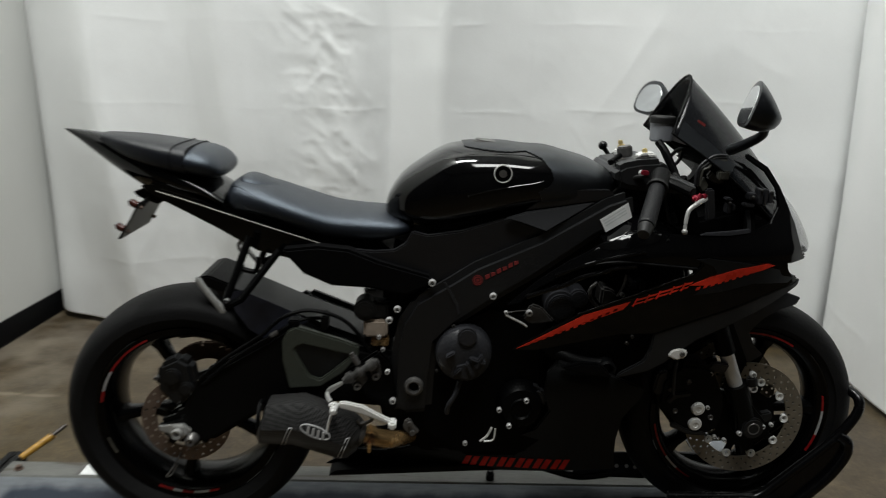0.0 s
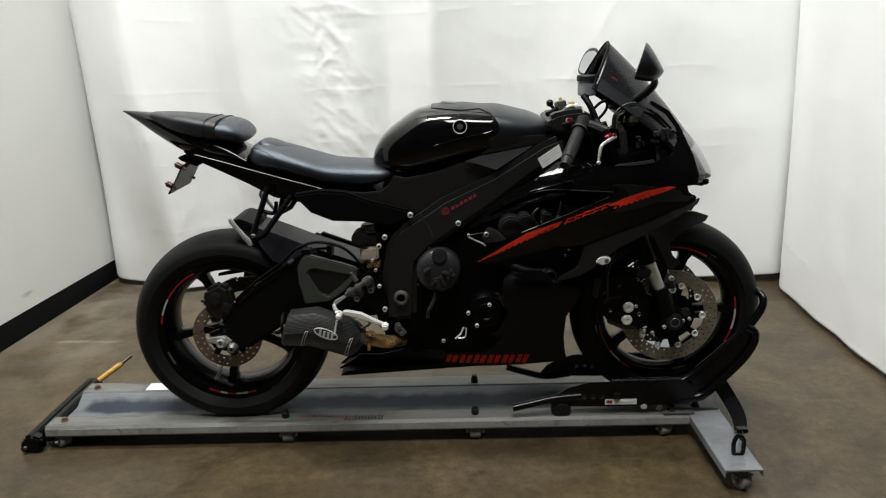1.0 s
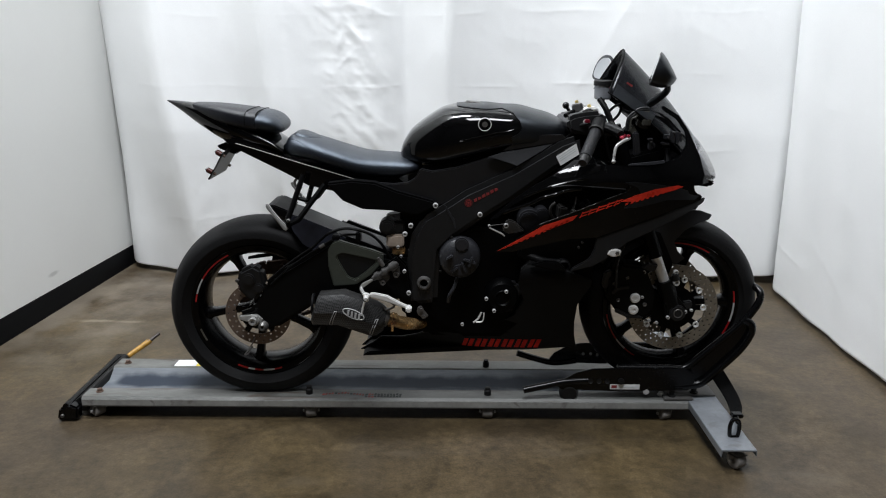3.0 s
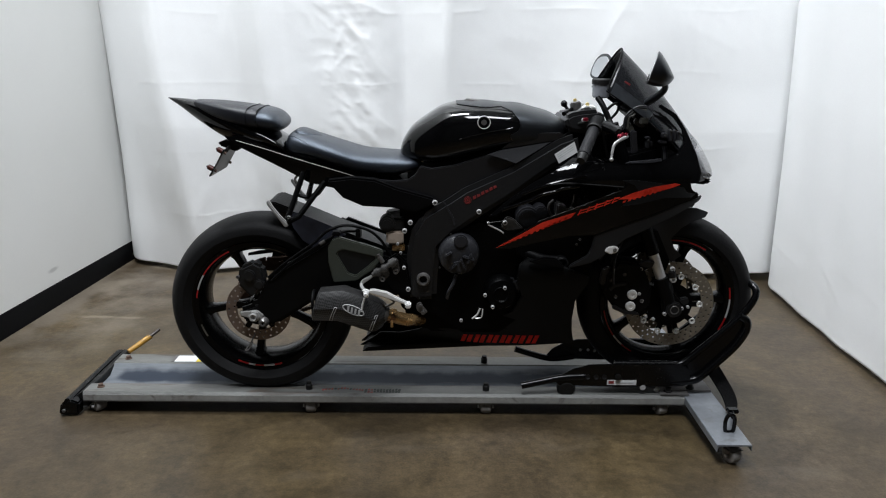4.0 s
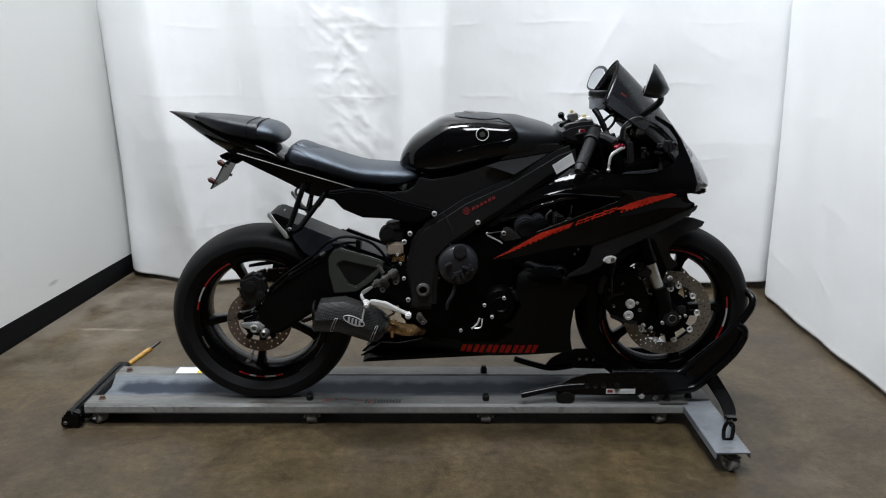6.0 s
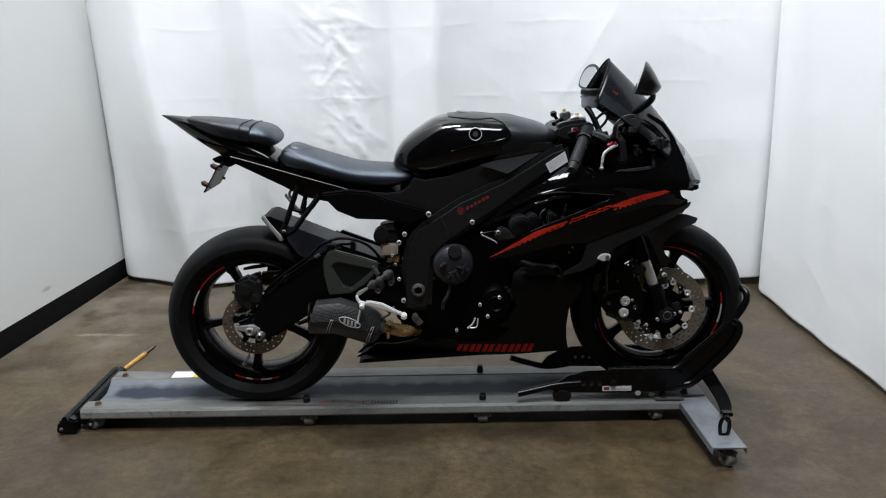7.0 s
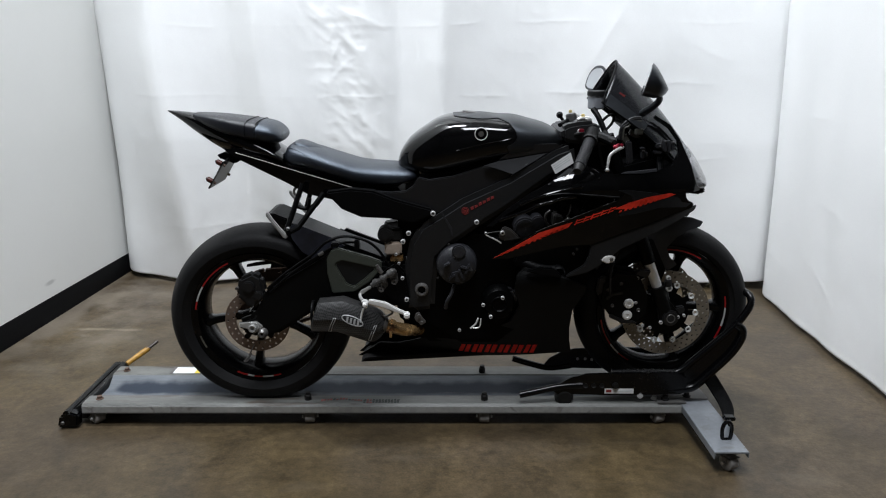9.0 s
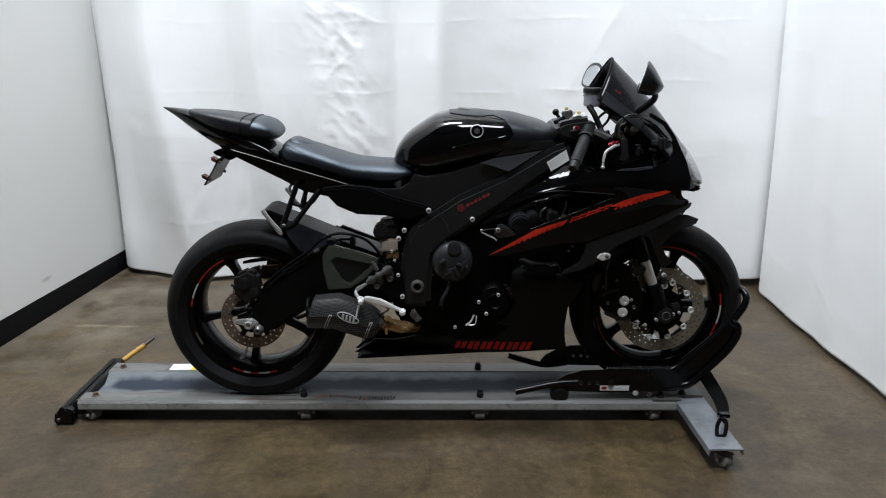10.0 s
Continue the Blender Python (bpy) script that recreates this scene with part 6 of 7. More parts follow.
def shoulder(side):
    """The flat top of the fairing below the grip, which turns up towards the frame."""
    rows = []
    for i in range(19):
        x = 0.955 + 0.15 * i / 18
        z = 0.866 + 0.018 * min(1, (x - 0.955) / 0.05)
        f = arch_side(x, z)
        k = max(0.3, min(1.0, (x - 0.95) / 0.06)) * min(1.0, 0.35 + (1.105 - x) / 0.06)
        rows.append([(x, side * (f - d), z + h * (k if h > 0 else 1)) for d, h in ((-0.001, -0.012), (0.0, -0.006), (0.002, 0.001), (0.006, 0.0065), (0.012, 0.0105), (0.02, 0.0138), (0.035, 0.0185), (0.05, 0.023), (0.085, 0.0325), (0.09, 0.01), (0.012, -0.012))])
    return skin(rows)


part("fairing_shoulder", shoulder(-1), GLOSS, bike, "gloss black top of the fairing")
part("fairing_shoulder", shoulder(1), GLOSS, bike)
both("fairing_lip", tube([(0.915, -0.238, 0.822), (0.945, -0.243, 0.83), (0.986, -0.243, 0.834), (1.055, -0.243, 0.83), (1.150, -0.243, 0.823)], 0.0038, 8), ENGINE, bike, "rounded black edge of the fairing opening")
both("fairing_crease", tube([(0.79, -0.232, 0.748), (0.828, -0.2345, 0.763), (0.871, -0.2385, 0.779), (0.904, -0.241, 0.797), (0.947, -0.242, 0.809), (0.972, -0.2425, 0.819), (1.02, -0.242, 0.825)], 0.0052, 10), GLOSS, bike, "gloss black rolled edge")
both("fairing_crease", tube([(0.85, -0.2335, 0.798), (0.90, -0.239, 0.82), (0.971, -0.2415, 0.842), (1.038, -0.240, 0.855)], 0.0045, 10), GLOSS, bike)
# lighter panel that paints in the highlight along the fairing's top
both("fairing_top_sheen", panel([(1.155, 0.893), (1.17, 0.898), (1.225, 0.902), (1.268, 0.906), (1.268, 0.898), (1.22, 0.893)], 0.01, lambda x, z: arch_side(x, z) + 0.002, 0.001), COVER, bike)
blade = [(0.766, 0.625), (0.84, 0.675), (0.905, 0.716), (1.024, 0.762), (1.142, 0.812), (1.16, 0.832), (1.153, 0.847), (1.227, 0.842), (1.32, 0.834), (1.366, 0.832), (1.3675, 0.822), (1.371, 0.811), (1.383, 0.802), (1.397, 0.797), (1.400, 0.788), (1.392, 0.782), (1.326, 0.766), (1.165, 0.712), (1.072, 0.676), (0.993, 0.672), (0.89, 0.648), (0.82, 0.628)]
both("side_fairing", panel(blade, 0.012, proud(0.008), 0.003), GLOSS, bike, "gloss black side fairing blade with a red stripe")
part("blade_edge", tube([(0.90, -0.249, 0.717), (0.96, -0.25, 0.741), (1.02, -0.25, 0.764), (1.08, -0.25, 0.789), (1.14, -0.25, 0.813)], 0.0022, 6), GLOSS, bike)
stripe1 = [(0.775, 0.630), (0.84, 0.670), (0.912, 0.715), (0.96, 0.731), (1.012, 0.748), (0.998, 0.731), (0.95, 0.711), (0.90, 0.692), (0.83, 0.656)]
stripe2 = [(1.135, 0.788), (1.18, 0.808), (1.24, 0.825), (1.31, 0.834), (1.328, 0.829), (1.30, 0.8205), (1.24, 0.8075), (1.178, 0.789)]
both("red_stripe", panel(stripe1, 0.0012, proud(0.0098), 0), RED, bike, "red stripe with a ragged checked edge")
both("red_stripe", panel(stripe2, 0.0012, proud(0.0098), 0), RED, bike, "red stripe with a ragged checked edge")
insert = [(1.145, 0.845), (1.174, 0.848), (1.295, 0.832), (1.344, 0.818), (1.352, 0.804), (1.390, 0.797), (1.371, 0.785), (1.281, 0.79), (1.20, 0.772), (1.145, 0.765), (1.194, 0.812), (1.184, 0.829)]
both("fairing_insert", panel(insert, 0.004, proud(0.0088), 0.001), SATIN, bike, "satin dark grey fairing insert")
for i in range(12):
    x0 = 0.795 + 0.0165 * i
    z0 = 0.6385 + 0.0078 * i
    part("stripe_check", panel([(x0, z0), (x0 + 0.008, z0 + 0.003), (x0 + 0.010, z0 + 0.009), (x0 + 0.002, z0 + 0.006)], 0.0012, proud(0.0098), 0), RED, bike)
    if i < 10:
        x1, z1 = 1.15 + 0.0155 * i, 0.7775 + 0.0046 * i
        part("stripe_check", panel([(x1, z1), (x1 + 0.008, z1 + 0.0023), (x1 + 0.010, z1 + 0.0083), (x1 + 0.002, z1 + 0.006)], 0.0012, proud(0.0098), 0), RED, bike)
# model mark as plain slanted strokes
for x0, z0, w in ((1.015, 0.739, 0.022), (1.04, 0.748, 0.018), (1.063, 0.757, 0.026), (1.092, 0.768, 0.018), (1.115, 0.776, 0.016)):
    part("mark_stroke", panel([(x0, z0), (x0 + w, z0 + w * 0.36), (x0 + w + 0.004, z0 + w * 0.36 + 0.004), (x0 + 0.006, z0 + 0.006)], 0.0012, proud(0.0098), 0), RED, bike)
    part("mark_stroke", panel([(x0 + 0.002, z0 - 0.001), (x0 + 0.005, z0 - 0.001), (x0 + 0.013, z0 + 0.0175), (x0 + 0.010, z0 + 0.0175)], 0.0012, proud(0.0099), 0), RED if w < 0.022 else LETTER, bike)
    part("mark_stroke", panel([(x0 + 0.006, z0 + 0.010), (x0 + w + 0.008, z0 + w * 0.36 + 0.010), (x0 + w + 0.012, z0 + w * 0.36 + 0.0145), (x0 + 0.012, z0 + 0.0155)], 0.0012, proud(0.0098), 0), RED, bike)
wing = [(1.072, 0.676), (1.165, 0.712), (1.326, 0.766), (1.414, 0.787), (1.408, 0.772), (1.34, 0.74), (1.256, 0.702), (1.169, 0.662), (1.102, 0.606), (1.068, 0.586), (1.0, 0.568), (1.002, 0.578), (1.055, 0.61), (1.068, 0.64)]
both("lower_wing_panel", panel(wing, 0.012, proud(0.004), 0.003), DARKPL, bike, "dark grey matte fairing insert")
part("fairing_bolt_plate", plate([(1.105, 0.626), (1.115, 0.64), (1.135, 0.644), (1.15, 0.638), (1.146, 0.622), (1.125, 0.616)], -0.25, -0.243, 0.003), ALLOY, bike, "bright oval fastener plate")
bolt(bike, 1.137, -0.25, 0.631, 0.006, DARKSTEEL)
belly = [(0.325, 0.215), (0.457, 0.222), (0.62, 0.232), (0.808, 0.246), (1.054, 0.268), (1.042, 0.32), (1.036, 0.37), (1.037, 0.442), (1.068, 0.509), (1.072, 0.535), (0.999, 0.566), (0.875, 0.592), (0.85, 0.57), (0.845, 0.52), (0.865, 0.46), (0.84, 0.40), (0.76, 0.345), (0.68, 0.325), (0.576, 0.325),
         (0.53, 0.30), (0.47, 0.282), (0.40, 0.28), (0.385, 0.262)]
both("belly_pan", panel(belly, 0.010, belly_side, 0.003, 0.02), BELLY, bike, "matte black belly fairing with red lettering shapes")
part("belly_floor", plate([(0.34, 0.22), (0.82, 0.247), (1.05, 0.268), (1.04, 0.3), (0.82, 0.27), (0.36, 0.235)], -0.09, 0.09, 0.003), MATTE, bike)
both("belly_shoulder", panel([(0.875, 0.588), (0.92, 0.602), (0.96, 0.6), (0.985, 0.578), (0.99, 0.566), (0.93, 0.575)], 0.02, proud(0.004), 0.004), MATTE, bike)


def letter(k, x, z):
    """Plain blocks, one for each red letter shape on the belly pan."""
    w, h, s = 0.037, 0.034, 0.010
    z += 0.0019 * k
    out = [[(x, z), (x + 0.014, z), (x + 0.014 + s, z + h), (x + s, z + h)], [(x + 0.020, z), (x + w - 0.003, z), (x + w - 0.003 + s, z + h), (x + 0.020 + s, z + h)]]
    return out


for k in range(6):
    for poly in letter(k, 0.674 + 0.0437 * k, 0.256):
        part("letter_block", panel(poly, 0.0012, proud(0.0016), 0), LETTER, bike)

# nose, headlight and cockpit
nose = [(1.30, 0.985, 0.845, 0.165, 0.87), (1.345, 0.985, 0.828, 0.162, 0.868), (1.385, 0.972, 0.818, 0.156, 0.862), (1.41, 0.955, 0.812, 0.147, 0.858), (1.443, 0.911, 0.806, 0.113, 0.85), (1.469, 0.866, 0.806, 0.079, 0.838), (1.486, 0.832, 0.813, 0.034, 0.824)]
LENS_EDGE = [(1.340, 1.1), (1.352, 0.975), (1.372, 0.952), (1.392, 0.911), (1.405, 0.868), (1.414, 0.845), (1.436, 0.832), (1.60, 0.822), (1.6, 1.1)]
part("nose_cowl", raised_shell(body(nose, 20, 120, 2.2), LENS_EDGE, 0.001, False), GLOSS, bike, "gloss black nose cowl", smooth=50)
part("headlight", raised_shell(body(nose, 20, 120, 2.2), LENS_EDGE, 0.0018), LENS, bike, "clear headlight lens set in the nose", smooth=50)
bowl = [(x - 0.008, t - 0.014, l + 0.012, w * 0.9 - 0.004, m) for x, t, l, w, m in nose[:-1]]
part("headlight_housing", body(bowl, 8, 48, 2.2), mat("dim_reflector_housing", (0.06, 0.062, 0.066), 0.3, 0.3, var=0.3, big=30, bump=0.05), bike, "dark headlight housing behind the lens")
part("nose_duct", plate([(1.36, 0.845), (1.44, 0.835), (1.48, 0.815), (1.46, 0.80), (1.38, 0.81)], -0.07, 0.07, 0.006), MATTE, bike)
part("inner_shroud", plate([(1.12, 0.87), (1.125, 0.942), (1.179, 0.965), (1.205, 0.992), (1.225, 1.035), (1.257, 1.048), (1.36, 0.984), (1.39, 0.90), (1.38, 0.86)], -0.02, 0.02, 0.006), MATTE, bike)
part("inner_cowl", plate([(1.12, 0.89), (1.15, 0.86), (1.36, 0.86), (1.37, 0.95), (1.33, 0.99), (1.29, 1.03), (1.23, 1.05), (1.19, 1.03), (1.24, 0.99), (1.27, 0.93)], -0.12, 0.12, 0.01), MATTE, bike, "matte black inner cowl")
for poly, y in (([(1.20, 1.0), (1.222, 1.04), (1.258, 1.03), (1.255, 0.995), (1.225, 0.985)], -0.10), ([(1.235, 1.035), (1.26, 1.05), (1.285, 1.03), (1.27, 1.01)], -0.085), ([(1.175, 0.985), (1.19, 1.005), (1.205, 0.98), (1.19, 0.965)], -0.11)):
    part("wiring_cluster", plate(poly, y - 0.008, y + 0.008, 0.004), LOOM, bike)
part("instrument_panel", plate([(1.155, 1.09), (1.18, 1.10), (1.27, 1.07), (1.28, 1.045), (1.22, 1.05), (1.17, 1.065)], -0.09, 0.09, 0.006), MATTE, bike)
for x, z, w, h in ((1.298, 0.952, 0.010, 0.034), (1.312, 0.950, 0.007, 0.036), (1.322, 0.955, 0.009, 0.026), (1.276, 0.962, 0.018, 0.014), (1.27, 0.945, 0.022, 0.008), (1.232, 0.93, 0.008, 0.024), (1.244, 0.936, 0.006, 0.014), (1.228, 0.958, 0.014, 0.006)):
    part("headlight_connector", box(x, x + w, -0.165, -0.14, z, z + h, 0.002), COVER, bike)
for x, z in ((1.303, 0.984), (1.326, 0.981), (1.285, 0.969), (1.236, 0.954)):
    bolt(bike, x, -0.168, z, 0.0028, PUMP)
bm = []
for i in range(25):
    s = i / 24
    cx = 1.172 + 0.258 * s + 0.003 * math.sin(math.pi * s)
    cz = 1.222 - 0.287 * s + 0.012 * math.sin(math.pi * s)
    w = 0.112 + 0.05 * s
    row = []
    for j in range(29):
        u = -1 + 2 * j / 28
        a = abs(u)
        row.append((cx - 0.062 * a ** 2 * (1 - s) - 0.07 * s * a ** 2, u * w, cz - (0.125 - 0.085 * s) * a ** 2.0))
    bm.append(row)
band = [[Vector(p) + Vector((-0.0004, -0.003 if k < 14 else 0.003, 0.001)) for k, p in enumerate(r)] for r in bm]
scr = part("windscreen", skin(bm, False, False), SMOKE, bike, "dark smoked windscreen", smooth=180)
sol = scr.modifiers.new("thickness", "SOLIDIFY")
sol.thickness = 0.003
part("screen_rim", tube([r[0] for r in bm[:0:-2]] + list(bm[0][::2]) + [r[-1] for r in bm[2::2]], 0.0032, 8, straight=True), MATTE, scr)
# strips laid over the lower flanks to stand in for the screen's reflection
for lo, hi in ((0, 2), (26, 28)):
    part("screen_sheen", skin([r[lo:hi + 1] for r in band[1:13]], False, False), SATIN, scr, "strip standing in for the reflection on the screen's lower flank", smooth=180)
part("screen_mark", plate([(1.160, 1.125), (1.163, 1.129), (1.180, 1.119), (1.177, 1.114)], -0.118, -0.119, 0), DIMRED, scr)


def mirror(side):
    """A teardrop mirror on a stalk; side -1 is the right-hand one."""
    m = Matrix.Translation((1.191 if side < 0 else 1.172, side * 0.30, 1.166 if side < 0 else 1.150)) @ Matrix.Rotation(radians(side * 14), 4, "Z") @ Matrix.Rotation(radians(17), 4, "Y")

    def outline(t, k, up, down):
        c, s = math.cos(t), math.sin(t)
        yy = 0.072 * k * math.copysign(abs(c) ** 0.8, c)
        zz = (0.054 * up if s > 0 else 0.038 * down) * math.copysign(abs(s) ** (1.0 if s > 0 else 0.5), s)
        return yy, zz
    rings = []
    deep = 0.064
    for q in (-0.02, 0.0, 0.15, 0.35, 0.55, 0.72, 0.86, 0.95, 0.995):
        e = max(0.0, q)
        k = math.sqrt(1 - e ** 2.4) * (0.95 if q < 0 else 1)
        rings.append([m @ Vector((deep * q, *outline(2 * math.pi * j / 32, k, (1 - e ** 1.25) * (0.95 if q < 0 else 1) + 0.02, math.sqrt(1 - e ** 3) * (0.95 if q < 0 else 1)))) for j in range(32)])
    house = part("mirror", skin(rings), SATIN, bike, "satin black teardrop mirror housing")
    g = [[m @ Vector((d, *outline(2 * math.pi * j / 32, k, k, k))) for j in range(32)] for d, k in ((-0.0012, 0.84), (-0.0028, 0.81))]
    part("mirror_glass", skin(g), MIRROR, house)
    part("mirror_stalk", tube([(1.232, side * 0.285, 1.135), (1.241, side * 0.27, 1.115), (1.238, side * 0.22, 1.093), (1.228, side * 0.15, 1.068)], (0.008, 0.012), 12), SATIN, house)


mirror(-1)
mirror(1)

# fork, handlebars
FK = Vector((-0.37, 0, 0.929)).normalized()
for s in (-1, 1):
    foot_ = Vector((FXA - 0.005, s * 0.108, FZA))

    def along(d, s=s, foot_=foot_):
        return foot_ + FK * d
    leg = part("fork_leg", join(tube([along(-0.03), along(0.02), along(0.112)], (0.024, 0.029), 18, straight=True), plate([(FXA - 0.035, FZA - 0.025), (FXA + 0.03, FZA - 0.025), (FXA + 0.035, FZA + 0.02), (FXA - 0.02, FZA + 0.08), (FXA - 0.05, FZA + 0.07)], s * 0.108 - 0.02, s * 0.108 + 0.015, 0.006)), BELLY, bike, "black fork foot")
    part("stanchion", tube([along(0.10), along(0.21)], 0.0172, 20, straight=True), CHROME, leg, "bright chromed stanchion")
    part("fork_tube", tube([along(0.20), along(0.21), along(0.645)], 0.0225, 20, straight=True), ENGINE, leg, "black fork upper tube")
    cb = [(1.13, 0.46), (1.135, 0.52), (1.18, 0.565), (1.255, 0.555), (1.295, 0.47), (1.29, 0.40), (1.25, 0.378), (1.18, 0.395)]
    cal = part("front_caliper", plate(cb, s * 0.10 - 0.045, s * 0.10 + 0.04, 0.01), BELLY, bike, "black radial brake caliper")
    if s < 0:
        for x, z in ((1.229, 0.452), (1.226, 0.412)):
            part("caliper_cap", join(revolve([(0.0005, -0.152), (0.006, -0.152), (0.007, -0.154), (0.014, -0.153), (0.0165, -0.149), (0.0165, -0.135)], x, z, 24, False)), ALLOY, cal, "bright round piston cap")
        bolt(cal, 1.252, -0.148, 0.455, 0.005)
        part("caliper_rib", plate([(1.15, 0.475), (1.165, 0.49), (1.205, 0.495), (1.21, 0.485), (1.172, 0.478), (1.158, 0.462)], -0.152, -0.14, 0.003), DARKPL, cal)
        part("caliper_rib", plate([(1.165, 0.405), (1.17, 0.418), (1.205, 0.40), (1.25, 0.392), (1.262, 0.382), (1.21, 0.385)], -0.152, -0.14, 0.003), DARKPL, cal)
        part("brake_line", tube([(1.168, -0.145, 0.475), (1.163, -0.15, 0.51), (1.163, -0.15, 0.56), (1.175, -0.14, 0.61)], 0.0042, 8), GREYPL, cal)
        for x, z in ((1.158, 0.50), (1.175, 0.445), (1.262, 0.43), (1.20, 0.52)):
            part("caliper_bolt", revolve([(0.0005, -0.1475), (0.003, -0.1475), (0.0055, -0.15), (0.0065, -0.147), (0.0065, -0.14)], x, z, 10, False), DARKSTEEL, cal)
        part("caliper_bridge", plate([(1.215, 0.505), (1.235, 0.528), (1.255, 0.53), (1.25, 0.50)], -0.13, -0.11, 0.004), COVER, cal)
    part("caliper_lug", plate([(1.135, 0.475), (1.12, 0.49), (1.128, 0.535), (1.15, 0.545), (1.16, 0.5)], s * 0.13 - 0.008, s * 0.13 + 0.008, 0.004), COVER, cal)
    part("caliper_lug", plate([(1.24, 0.545), (1.262, 0.565), (1.30, 0.56), (1.29, 0.535)], s * 0.125 - 0.008, s * 0.125 + 0.008, 0.004), COVER, cal)
    part("axle_clamp", join(cyl((FXA, s * 0.09, FZA), (FXA, s * 0.138, FZA), 0.027, seg=24, bev=0.004), plate([(FXA + 0.01, FZA - 0.005), (FXA + 0.052, FZA + 0.02), (FXA + 0.045, FZA + 0.04), (FXA + 0.0, FZA + 0.03)], s * 0.115 - 0.01, s * 0.115 + 0.01, 0.004)), DARKPL, leg)
    part("fork_guard", plate([(1.27, 0.66), (1.31, 0.655), (1.36, 0.55), (1.34, 0.49), (1.315, 0.52)], s * 0.085 - 0.005, s * 0.085 + 0.005, 0.003), MATTE, bike)
for x, z, r in ((1.255, 0.535, 0.007), (1.358, 0.535, 0.008), (1.362, 0.50, 0.011), (1.345, 0.38, 0.006), (1.40, 0.40, 0.006), (1.285, 0.37, 0.005), (1.31, 0.362, 0.005), (1.42, 0.405, 0.005)):
    bolt(bike, x, -0.132, z, r)
part("speed_sensor", cyl((1.362, -0.13, 0.505), (1.355, -0.13, 0.53), 0.012, seg=14, bev=0.003), BLACKRUB, bike)
for y in (-0.125, -0.118):
    part("front_brake_hose", tube([(1.17, y, 0.50), (1.16, y, 0.56), (1.19, y, 0.64), (1.18, y + 0.03, 0.75), (1.13, y + 0.04, 0.9), (1.10, y + 0.02, 1.0)], 0.005, 8), BLACKRUB, bike)
part("lower_clamp", box(1.10, 1.20, -0.14, 0.14, 0.80, 0.84, 0.01), FRAMEM, bike)
part("top_clamp", plate([(0.985, 1.0), (1.0, 1.018), (1.10, 1.032), (1.115, 1.015), (1.06, 0.995)], -0.12, 0.12, 0.006), COVER, bike, "dark top fork clamp")
part("ignition", cyl((1.04, 0, 1.03), (1.035, 0, 1.055), 0.018, bev=0.003), DARKSTEEL, bike)

fender = [(1.285, 0.655), (1.32, 0.70), (1.387, 0.727), (1.44, 0.723), (1.478, 0.71), (1.468, 0.694), (1.43, 0.682), (1.393, 0.658), (1.362, 0.622), (1.375, 0.59), (1.402, 0.565), (1.37, 0.54), (1.34, 0.575), (1.318, 0.62)]
both("front_fender_side", panel(fender, 0.006, lambda x, z: 0.076 - 0.25 * max(0, z - 0.68), 0.002), GREYPL, bike, "dark grey front mudguard side")
rings = []
for i in range(26):
    t = radians(70 + 80 * i / 25)
    r = 0.313
    rings.append([(FXA + (r - 0.035 * abs(u) ** 3) * math.cos(t), u * 0.074 * (0.35 + 0.65 * min(1, i / 7)), FZA + 0.01 + (r - 0.035 * abs(u) ** 3) * math.sin(t)) for u in [-1 + 0.2 * j for j in range(11)]])
fo = part("front_fender", skin(rings, False, False), GREYPL, bike, "dark grey front mudguard", smooth=180)
sol = fo.modifiers.new("thickness", "SOLIDIFY")
sol.thickness = 0.003

for s in (-1, 1):
    a, b = Vector((1.066, s * 0.19, 0.997)), Vector((1.003, s * 0.325, 0.915))
    bar = part("handlebar", tube([(1.075, s * 0.11, 1.015), a], 0.012, 14, straight=True), ENGINE, bike)
    d = (b - a).normalized()
    rings = []
    p = a + d * 0.02
    grip_pts = [(a + d * (0.018 + 0.0045 * i), 0.0178 if i % 2 else 0.0165) for i in range(29)]
    gb = bmesh.new()
    side_ = d.cross(Vector((0, 0, 1))).normalized()
    up_ = side_.cross(d)
    rings = [[q + r * (math.cos(t) * side_ + math.sin(t) * up_) for t in [2 * math.pi * j / 18 for j in range(18)]] for q, r in grip_pts]
    gb.free()
    part("grip", skin(rings), GRIPM, bar, "ribbed black rubber grip")
    part("bar_end", tube([a + d * 0.148, a + d * 0.158, a + d * 0.172], (0.0165, 0.012), 18, straight=True), BLACKRUB, bar)
    part("grip_flange", tube([a + d * 0.012, a + d * 0.02], 0.023, 18, straight=True), BLACKRUB, bar)
    part("switch_box", tube([a - d * 0.03, a + d * 0.012], 0.022, 14, straight=True), MATTE, bar)
    part("lever_clamp", tube([(1.06, s * 0.16, 1.005), (1.10, s * 0.2, 0.995), (1.125, s * 0.235, 0.985)], 0.012, 10), ENGINE, bar)
    part("lever", tube([(1.15, s * 0.245, 0.976), (1.128, s * 0.262, 0.968), (1.108, s * 0.272, 0.955), (1.101, s * 0.28, 0.932), (1.099, s * 0.285, 0.916)], (0.0055, 0.0036), 10), PEG, bar, "bare alloy adjustable lever")
    part("lever_ball", bmesh_ball(1.0988, s * 0.2855, 0.913, 0.0062), PEG, bar)
    part("lever_adjuster", join(cyl((1.122, s * 0.242, 0.974), (1.152, s * 0.242, 0.979), 0.0075, seg=12, bev=0.002), cyl((1.13, s * 0.25, 0.97), (1.138, s * 0.25, 0.986), 0.005, seg=10), cyl((1.142, s * 0.25, 0.972), (1.148, s * 0.25, 0.986), 0.004, seg=10)), REDMETAL, bar, "red anodised lever adjuster")
part("switch_button", box(1.03, 1.045, -0.185, -0.17, 1.012, 1.022, 0.002), REDMETAL, bike)
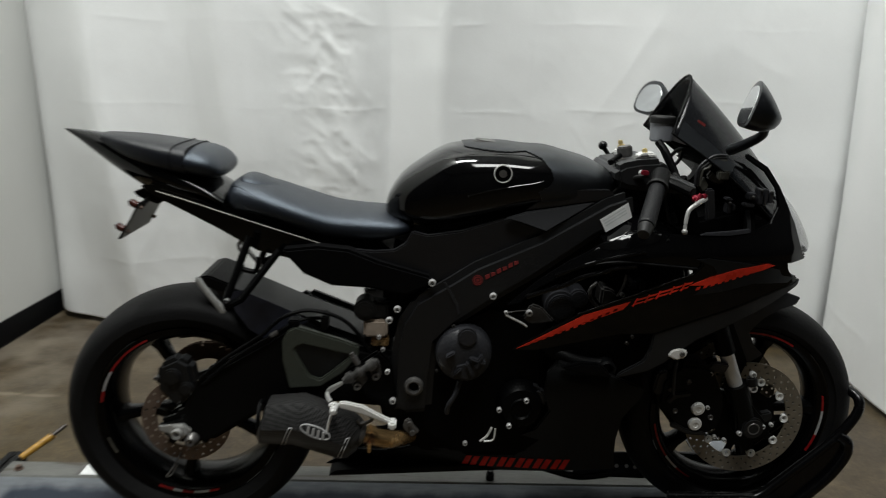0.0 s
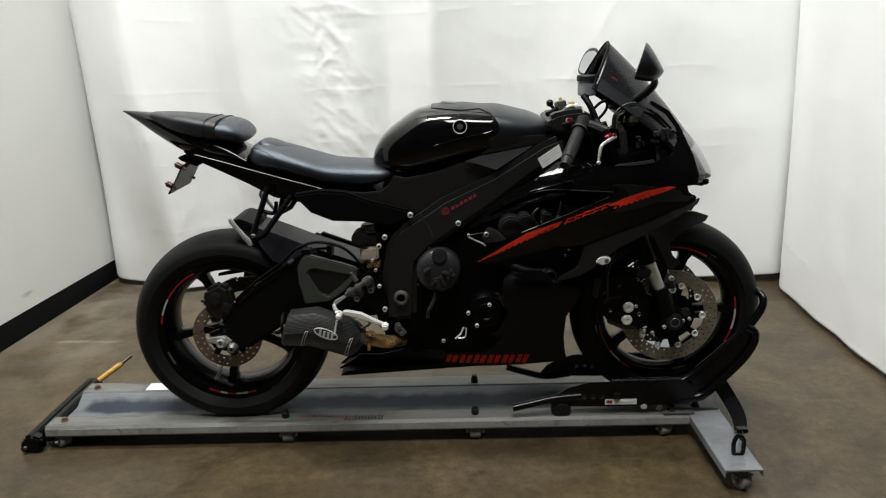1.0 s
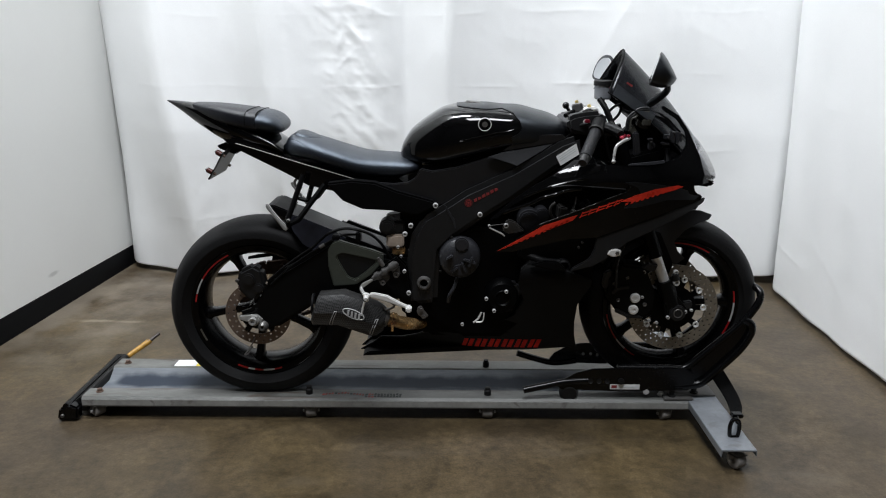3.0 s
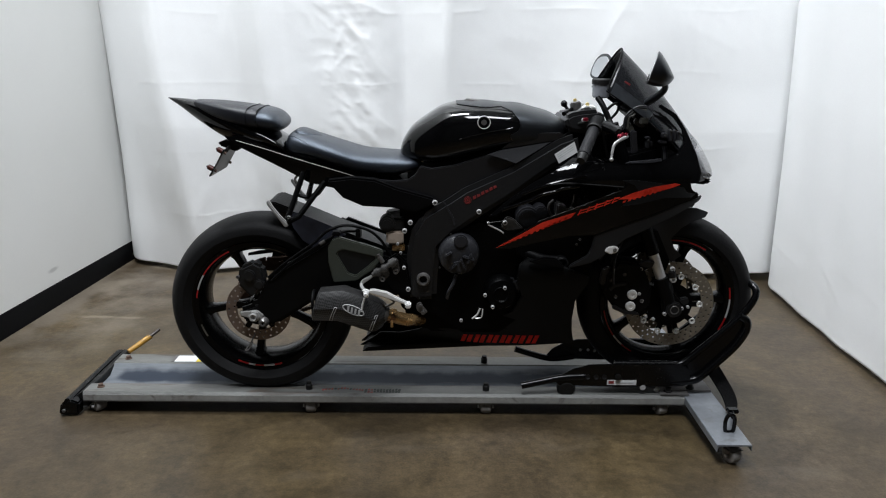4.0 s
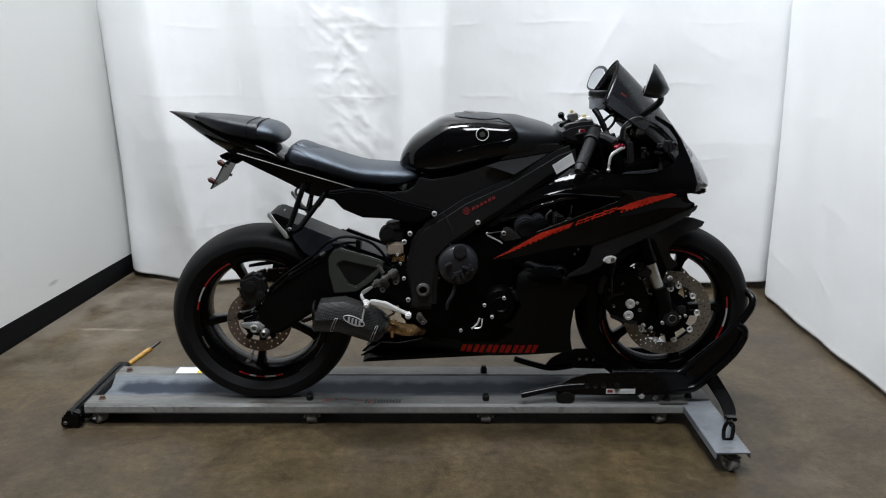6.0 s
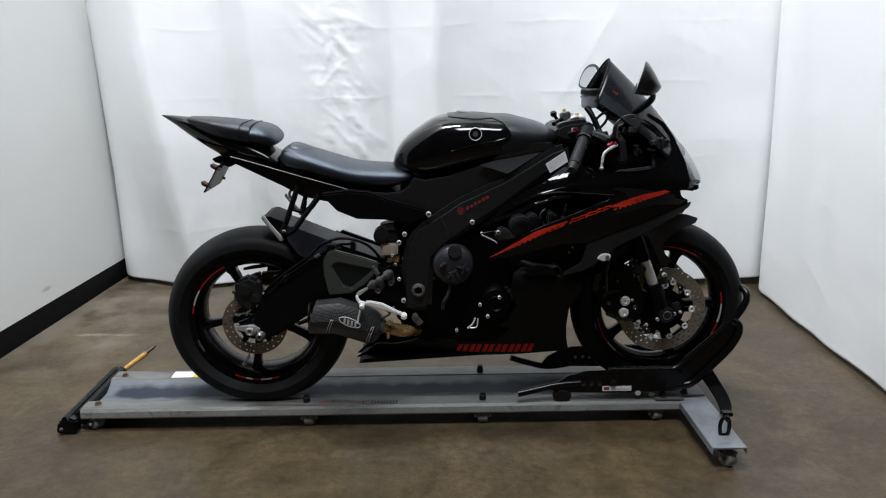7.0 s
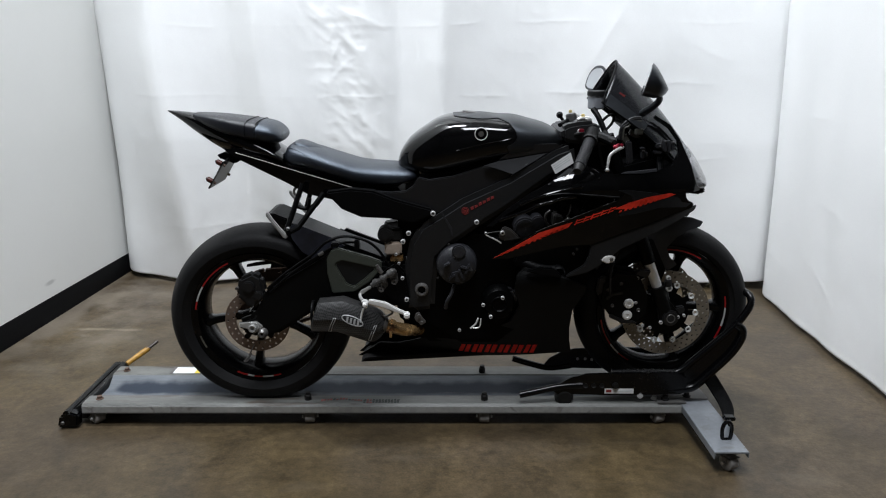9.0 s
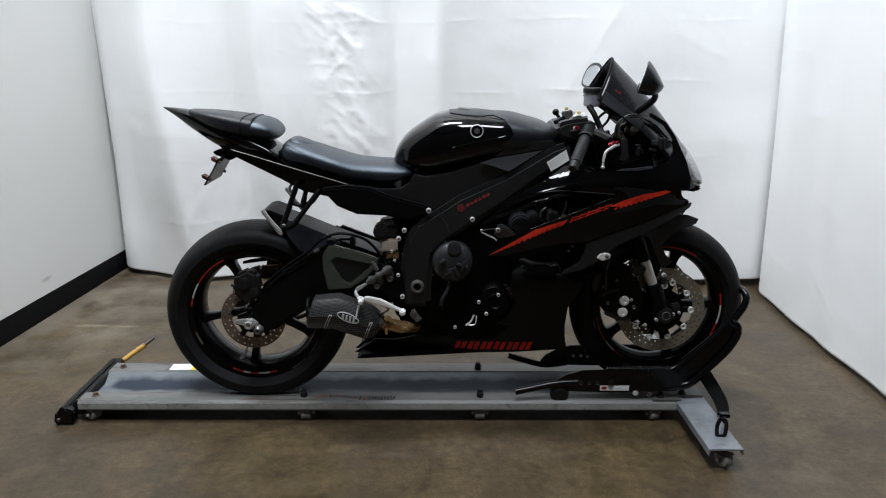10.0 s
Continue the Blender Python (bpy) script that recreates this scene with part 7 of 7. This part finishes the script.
rv = part("brake_reservoir", revolve([(0.0005, 0), (0.022, 0.0), (0.026, 0.004), (0.027, 0.042), (0.0005, 0.042)], 0, 0, 28, False), RESERVE, bike, "grey brake fluid reservoir with a black cap")
cp = part("reservoir_cap", revolve([(0.0005, 0.058), (0.027, 0.058), (0.0295, 0.055), (0.0295, 0.042), (0.0005, 0.04)], 0, 0, 28, False), BLACKRUB, rv)
for o in (rv, cp):
    for v in o.data.vertices:
        x, h, z = v.co
        v.co = Vector((1.105 + x, -0.05 - z, 1.073 + h))
    o.data.update()
part("reservoir_hose", tube([(1.105, -0.05, 1.075), (1.108, -0.07, 1.05), (1.12, -0.12, 1.01), (1.13, -0.17, 0.99)], 0.006, 8), BLACKRUB, bike)
part("reservoir_arm", tube([(1.09, -0.08, 1.075), (1.105, -0.1, 1.05), (1.13, -0.13, 0.99), (1.13, -0.16, 0.985)], 0.009, 10), ENGINE, bike)
part("cable_loop", tube([(1.12, -0.06, 1.03), (1.15, -0.03, 1.05), (1.175, 0.0, 1.05), (1.175, 0.02, 1.02), (1.14, 0.03, 0.98)], 0.0045, 8), BLACKRUB, bike)
part("throttle_cable", tube([(1.05, -0.17, 1.01), (1.02, -0.15, 1.0), (1.0, -0.12, 0.97), (0.98, -0.1, 0.95)], 0.005, 8), BLACKRUB, bike)
part("clutch_ball", join(bmesh_ball(1.032, 0.2, 1.034, 0.012), tube([(1.034, 0.2, 1.03), (1.045, 0.2, 1.015), (1.06, 0.19, 0.995)], 0.006, 8)), BLACKSTEEL, bike, "black ball end of the clutch lever")
part("steering_damper", join(cyl((0.99, -0.06, 1.022), (1.05, 0.03, 1.04), 0.007, seg=14, bev=0.002), box(1.0, 1.06, -0.1, -0.06, 1.0, 1.03, 0.004)), ENGINE, bike)
for x, y, z in ((1.060, -0.1, 1.040), (1.056, 0.1, 1.038)):
    part("fork_cap", cyl((x + 0.003, y, z - 0.014), (x, y, z), 0.0215, seg=24, bev=0.003), ALLOY, bike, "bright alloy fork cap")
    part("fork_adjuster", join(cyl((x, y, z), (x - 0.003, y, z + 0.010), 0.0105, seg=6, bev=0.002), cyl((x - 0.003, y, z + 0.010), (x - 0.006, y, z + 0.021), 0.0062, seg=12, bev=0.002), cyl((x + 0.010, y - 0.012, z - 0.002), (x + 0.008, y - 0.012, z + 0.007), 0.004, seg=6)), GOLD, bike, "gold anodised fork adjuster")
    part("adjuster_nut", cyl((x + 0.018, y, z - 0.006), (x + 0.016, y, z + 0.008), 0.009, seg=6, bev=0.002), ALLOY, bike)
bolt(bike, 1.015, -0.13, 1.003, 0.006)
part("clip_on_clamp", plate([(0.98, 1.021), (1.001, 1.033), (1.032, 1.04), (1.087, 1.045), (1.097, 1.016), (1.088, 0.985), (1.053, 0.972), (1.008, 0.975), (0.985, 0.985)], -0.155, -0.095, 0.012), DARKPL, bike, "black clip-on clamp below the top yoke")
part("clamp_face", plate([(1.024, 1.036), (1.038, 1.046), (1.062, 1.050), (1.066, 1.036), (1.045, 1.028), (1.037, 1.018), (1.021, 1.018)], -0.128, -0.09, 0.004), PUMP, bike, "grey alloy end of the top yoke")
part("yoke_shine", plate([(1.035, 1.044), (1.05, 1.052), (1.078, 1.054), (1.08, 1.044), (1.058, 1.038)], -0.118, -0.08, 0.004), ALLOY, bike, "bright alloy yoke edge")
bolt(bike, 1.037, -0.158, 1.013, 0.0075)
part("brake_pump", join(cyl((1.075, -0.17, 1.005), (1.14, -0.2, 0.985), 0.017, 0.013, 18, 0.004), plate([(1.085, 0.978), (1.1, 1.012), (1.128, 1.0), (1.142, 0.982), (1.112, 0.972)], -0.19, -0.165, 0.006)), DARKPL, bike, "black brake pump")
part("cowl_bracket", plate([(1.176, 0.984), (1.195, 0.986), (1.205, 0.918), (1.185, 0.912)], -0.175, -0.16, 0.004), COVER, bike, "dark grey cowl bracket")
for k in range(3):
    d = 0.006 * k
    part("loom_bundle", tube([(1.166 + d, -0.13, 0.985), (1.168 + d, -0.13, 1.018), (1.182 + d, -0.128, 1.038 - d), (1.206, -0.125, 1.052 - d), (1.235, -0.12, 1.053 - d)], 0.003, 8), (GREYPL, BLACKRUB, LOOM)[k], bike)
part("instrument_plug", box(1.214, 1.24, -0.14, -0.12, 1.0, 1.02, 0.003), LOOM, bike)
part("stem_cover", plate([(0.995, 0.885), (1.0, 0.965), (1.04, 0.99), (1.10, 0.992), (1.135, 0.965), (1.145, 0.885)], -0.07, 0.07, 0.01), MATTE, bike)
